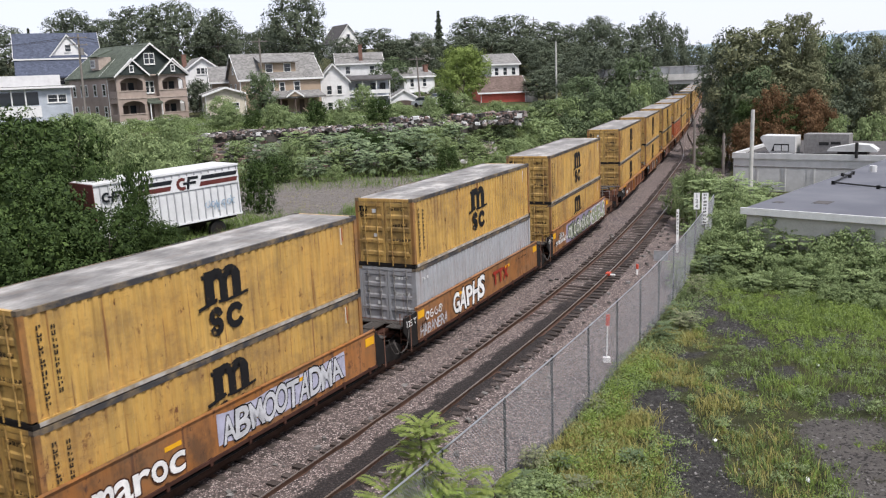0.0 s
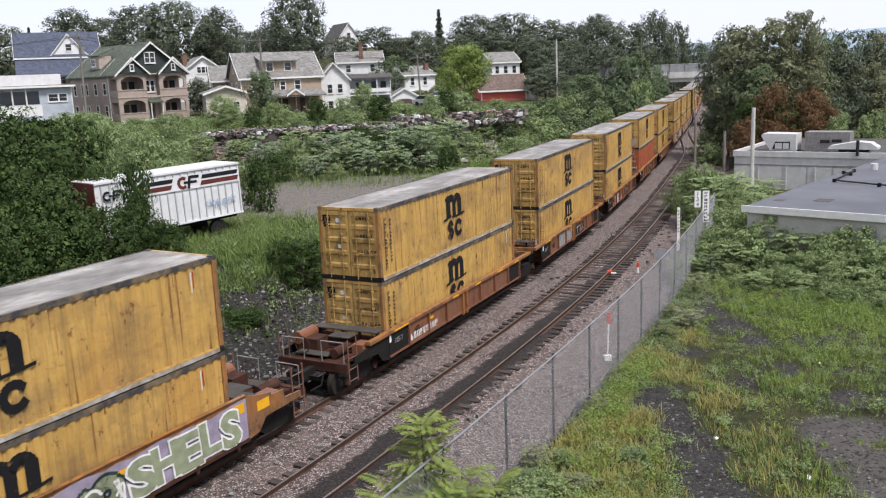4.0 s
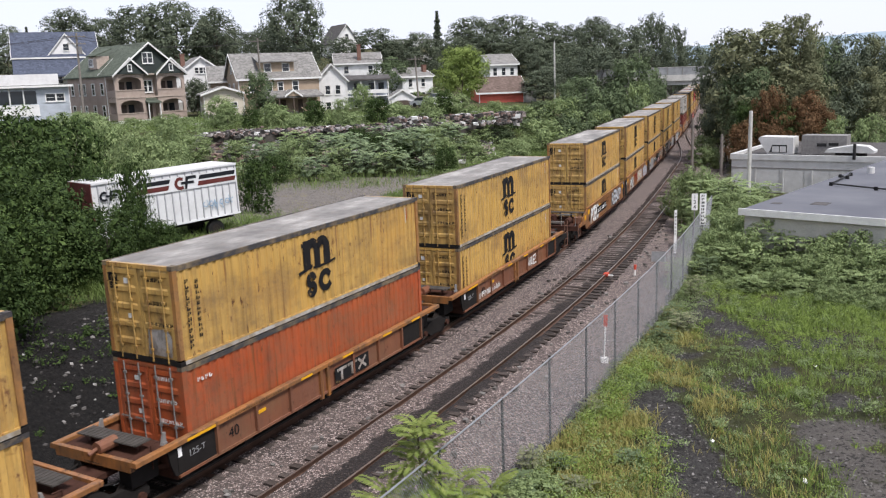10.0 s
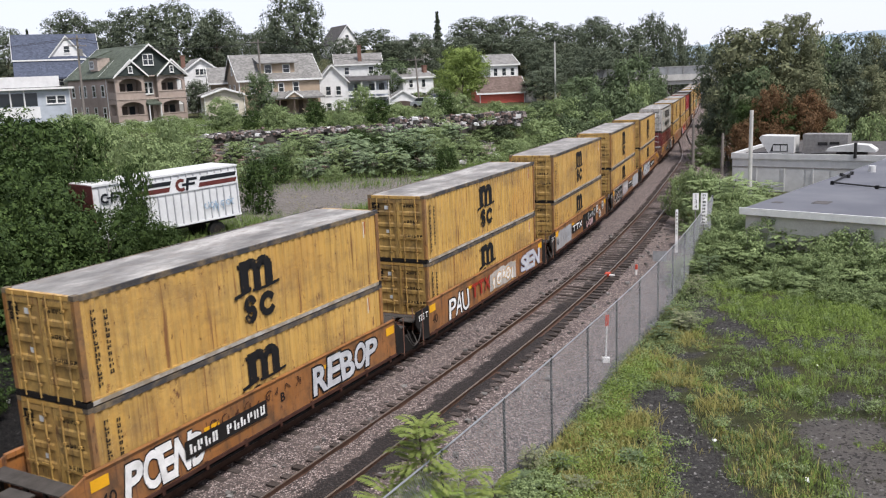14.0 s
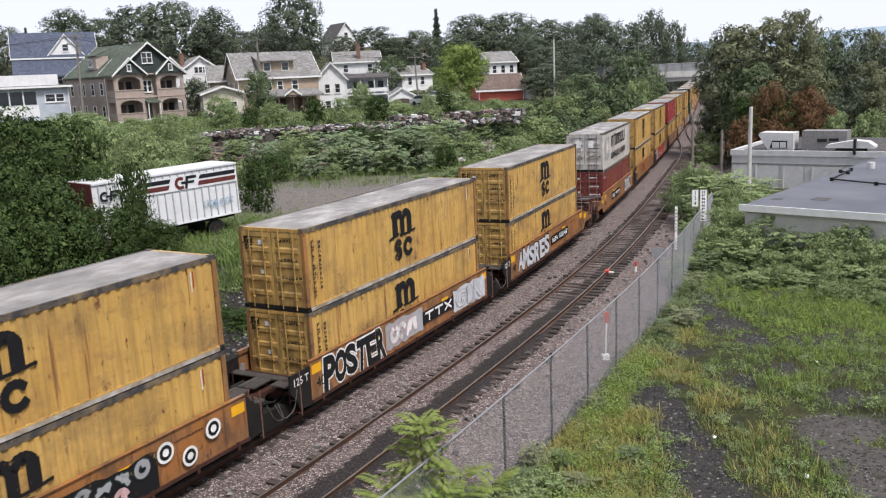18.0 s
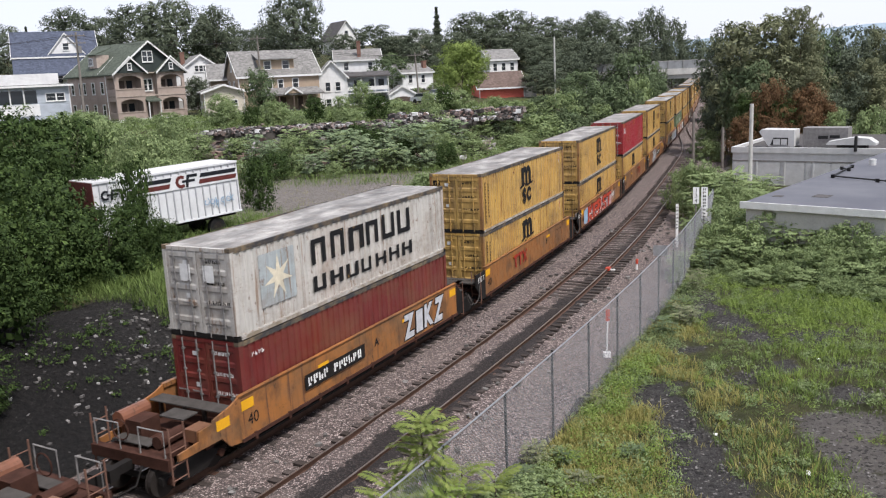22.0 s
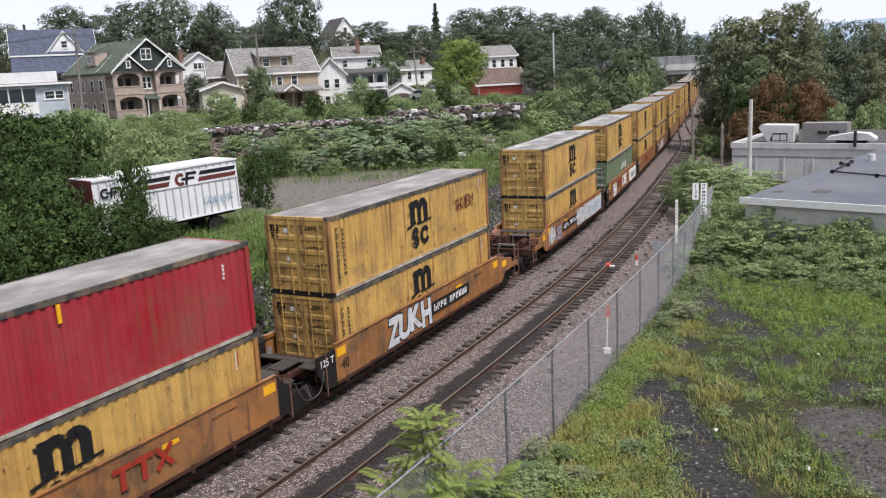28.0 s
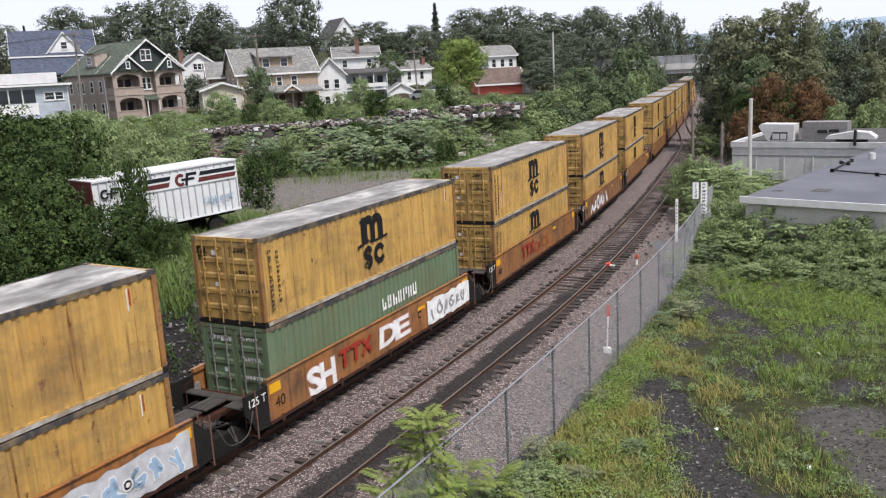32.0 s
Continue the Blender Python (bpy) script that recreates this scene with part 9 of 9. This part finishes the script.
# spray paint on each car. word: its letters, x from and to, z from and to, fill and rim;
# ground: a painted patch; strokes: loose shapes (seed, extent, count, width, fill, rim); ring: a round sticker
ART = {
    0: [("ground", 2, -1.0, 4.6, 0.75, 1.68, 8, L_), ("word", "ABMOOTADMA", -0.95, 4.5, 0.78, 1.62, S_, K_, 0.02, 0.06), ("word", "maroc", -5.1, -2.3, 0.72, 1.32, W_, RUST, 0.02, 0.05)],
    1: [("word", "GAPHS", -3.4, -0.2, 0.74, 1.68, W_, K_), ("word", "HABANERA", -6.3, -4.0, 0.66, 1.10, S_, CAR_BROWN, 0.0, 0.03), ("strokes", 5, -5.9, -4.4, 1.2, 1.55, 4, 0.05, W_, CAR_ORANGE)],
    2: [("ground", 6, -3.6, 6.4, 0.60, 1.76, 12, MURAL_MAUVE), ("strokes", 36, -3.4, 2.2, 0.66, 1.66, 8, 0.30, MURAL_OLIVE, MURAL_DARK), ("strokes", 37, -3.3, 2.4, 0.66, 1.66, 9, 0.07, W_, MURAL_OLIVE), ("word", "SHELS", 2.5, 6.2, 0.70, 1.66, MURAL_OLIVE, W_, 0.04, 0.08), ("strokes", 38, -5.3, -4.3, 1.15, 1.6, 3, 0.06, W_, INK)],
    4: [("ground", 51, -3.1, -0.4, 0.66, 1.34, 4, GREY_PAINT), ("word", "KPO", -3.0, -0.4, 0.68, 1.36, WORN_WHITE, MURAL_DARK, 0.03, 0.04)],
    5: [("word", "CUEL", -3.5, -1.5, 0.60, 1.22, PINK_SPRAY, CAR_BROWN, 0.02, 0.04), ("strokes", 27, -1.4, -0.4, 0.6, 1.1, 3, 0.07, PINK_SPRAY, CAR_BROWN)],
    7: [("word", "AWUEZ", 1.8, 3.0, 0.72, 1.2, W_, CAR_BROWN, 0.01, 0.03)],
    8: [("word", "PCEND", -5.5, -2.9, 0.68, 1.66, W_, K_, 0.04, 0.07), ("word", "REBOP", 1.7, 5.3, 0.74, 1.72, S_, K_, 0.03, 0.075), ("strokes", 29, -2.8, 1.2, 1.35, 1.68, 9, 0.03, RUST, CAR_ORANGE)],
    9: [("word", "PAU", -4.7, -2.8, 0.66, 1.55, W_, K_, 0.01, 0.06), ("ground", 11, -0.4, 2.6, 0.72, 1.6, 5, WHITE_BOX), ("strokes", 10, -0.3, 2.5, 0.75, 1.55, 5, 0.12, W_, YELLOW_MARK), ("word", "SEN", 3.3, 6.0, 0.72, 1.5, S_, L_, 0.02, 0.06)],
    10: [("ground", 12, -6.2, -3.1, 0.62, 1.66, 6, GREY_PAINT), ("strokes", 30, -5.0, -3.3, 0.75, 1.5, 3, 0.04, S_, GREY_PAINT), ("ground", 13, -0.1, 3.2, 0.62, 1.60, 6, INK), ("strokes", 31, 0.6, 2.4, 0.7, 1.1, 4, 0.14, PINK_SPRAY, INK), ("strokes", 43, 0.9, 3.1, 1.1, 1.55, 4, 0.12, GREY_PAINT, MURAL_DARK), ("ring", 3.55, 1.42, 0.27), ("ring", 4.3, 1.02, 0.26), ("ring", 5.15, 1.42, 0.27)],
    11: [("word", "POSTER", -5.8, -2.1, 0.62, 1.74, K_, W_, 0.05, 0.09), ("ground", 15, -2.0, 0.5, 0.74, 1.70, 5, GREY_PAINT), ("strokes", 44, -1.8, 0.4, 0.85, 1.6, 4, 0.16, W_, PINK_SPRAY), ("ground", 16, 3.25, 6.1, 0.70, 1.66, 5, S_), ("word", "GIK", 3.4, 5.9, 0.80, 1.55, S_, GREY_PAINT, 0.02, 0.05)],
    12: [("word", "AMSRES", -5.5, -0.3, 0.66, 1.66, S_, K_, 0.04, 0.085)],
    13: [("word", "ZIKZ", 2.3, 5.3, 0.72, 1.66, S_, K_, 0.05, 0.09)],
    15: [("ground", 20, -5.2, 3.0, 0.58, 1.64, 12, PINK_SPRAY), ("ground", 42, -5.7, -4.7, 0.7, 1.62, 3, B_), ("word", "KERST", -4.7, 2.7, 0.66, 1.62, HOT_RED, K_, 0.04, 0.085), ("strokes", 41, -4.6, 2.7, 0.64, 1.2, 9, 0.05, W_, HOT_RED), ("strokes", 45, 2.9, 3.8, 0.9, 1.6, 3, 0.10, W_, RED_INK)],
    17: [("word", "ZUKH", -3.3, 0.0, 0.70, 1.70, S_, K_, 0.05, 0.09)],
    18: [("word", "NBA", -6.2, -4.9, 0.80, 1.62, S_, GREY_PAINT, 0.03, 0.08), ("word", "OEK", -4.8, -3.6, 0.75, 1.4, GREY_PAINT, PURPLE, 0.02, 0.06), ("ground", 23, -0.2, 2.8, 0.66, 1.62, 6, GREY_PAINT), ("word", "NGAR", -0.1, 2.7, 0.72, 1.58, S_, W_, 0.01, 0.05), ("ground", 24, 2.7, 6.2, 0.62, 1.66, 6, S_), ("strokes", 46, 2.8, 6.0, 0.7, 1.6, 6, 0.12, B_, W_), ("ring", 4.3, 1.12, 0.16)],
    19: [("word", "SH", -4.7, -3.2, 0.66, 1.5, W_, PINK_SPRAY, 0.03, 0.05), ("word", "DE", -0.5, 1.5, 0.8, 1.6, W_, PINK_SPRAY, 0.02, 0.05), ("ground", 26, 3.0, 6.4, 0.64, 1.6, 6, W_), ("strokes", 47, 3.1, 6.2, 0.7, 1.55, 6, 0.07, GREY_PAINT, S_)],
    20: [("strokes", 48, -1.0, 1.5, 0.75, 1.5, 4, 0.06, RED_INK, CAR_ORANGE)],
    21: [("strokes", 28, -5.0, 1.0, 0.65, 1.6, 6, 0.18, W_, L_)],
}
PLAIN_MARKS = (3, 6, 14, 16)   # cars that carry only their owner's marks


def travel(t):
    """How far the train has come since the start."""
    return 9.6535 * t + 0.0052 * ((t - 16) ** 2 - 256)


MOVING = []   # a thing, its place along the train, its height over the rails


def build_train():
    patterns = {}
    for i in range(-1, 30):
        sigma = 37.1 + 15.8 * (i - 1) + 4.0 * sum(1 for b in BREAKS if b <= i) + SHIFT.get(i, 0.0)
        old = 3 <= i <= 7
        first, last = i in BREAKS, i + 1 in BREAKS
        key = ("car", old, first, last)
        own = i in ART or i in PLAIN_MARKS
        if own or key not in patterns:
            lab = "rusty brown well car with an orange top chord and ribbed sides" if old else ("orange railway well car with spray-painted sides and rusty ends" if i in ART else "dull orange railway well car with rust stains")
            car = well_unit("ribbed" if old else "flat", first, last, ART.get(i, []), lab, i + 2)
            if not own:
                patterns[key] = car
        else:
            car = copy_thing(patterns[key], Matrix())
        MOVING.append((car, sigma - (0.55 if i == 6 else 0.0), 0.0))
        for level, load in enumerate(reversed(LOADS.get(i, "YY"))):
            if load not in patterns:
                paint, lab, marks = BOXES[load]
                box = patterns[load] = container(paint, lab, marks)
            else:
                box = copy_thing(patterns[load], Matrix())
            if i == 6 and level == 1:
                part("door_patch", Shape().prism([(0.15, 0.25), (0.95, 0.22), (1.0, 0.75), (0.85, 0.95), (0.2, 0.9)], DOOR_END @ Matrix.Translation((0, 0, 0.006)), 0.004), WORN_WHITE, box, "patch of peeling white paint")
            if i == 17 and level == 1:
                spray_word(box, "SHOTER!", 2.85, 4.62, 1.28, 1.78, MAROON, MAROON, 4, SIDE @ Matrix.Translation((0, 0, 0.002)), 0.0, 0.0)
            MOVING.append((box, sigma, ZB - CH + level * (CH + 0.002)))


build_train()


def motions():
    """The train rolls towards the camera's bridge and passes below it."""
    for ob, sigma, z in MOVING:
        rows = []
        for k in range(0, 33):
            s = sigma - travel(k)
            x, y, _ = on_track(s)
            rows.append((k, pose(x, y, z, 0, 0, heading(s))))
        walk(ob, rows)


motions()
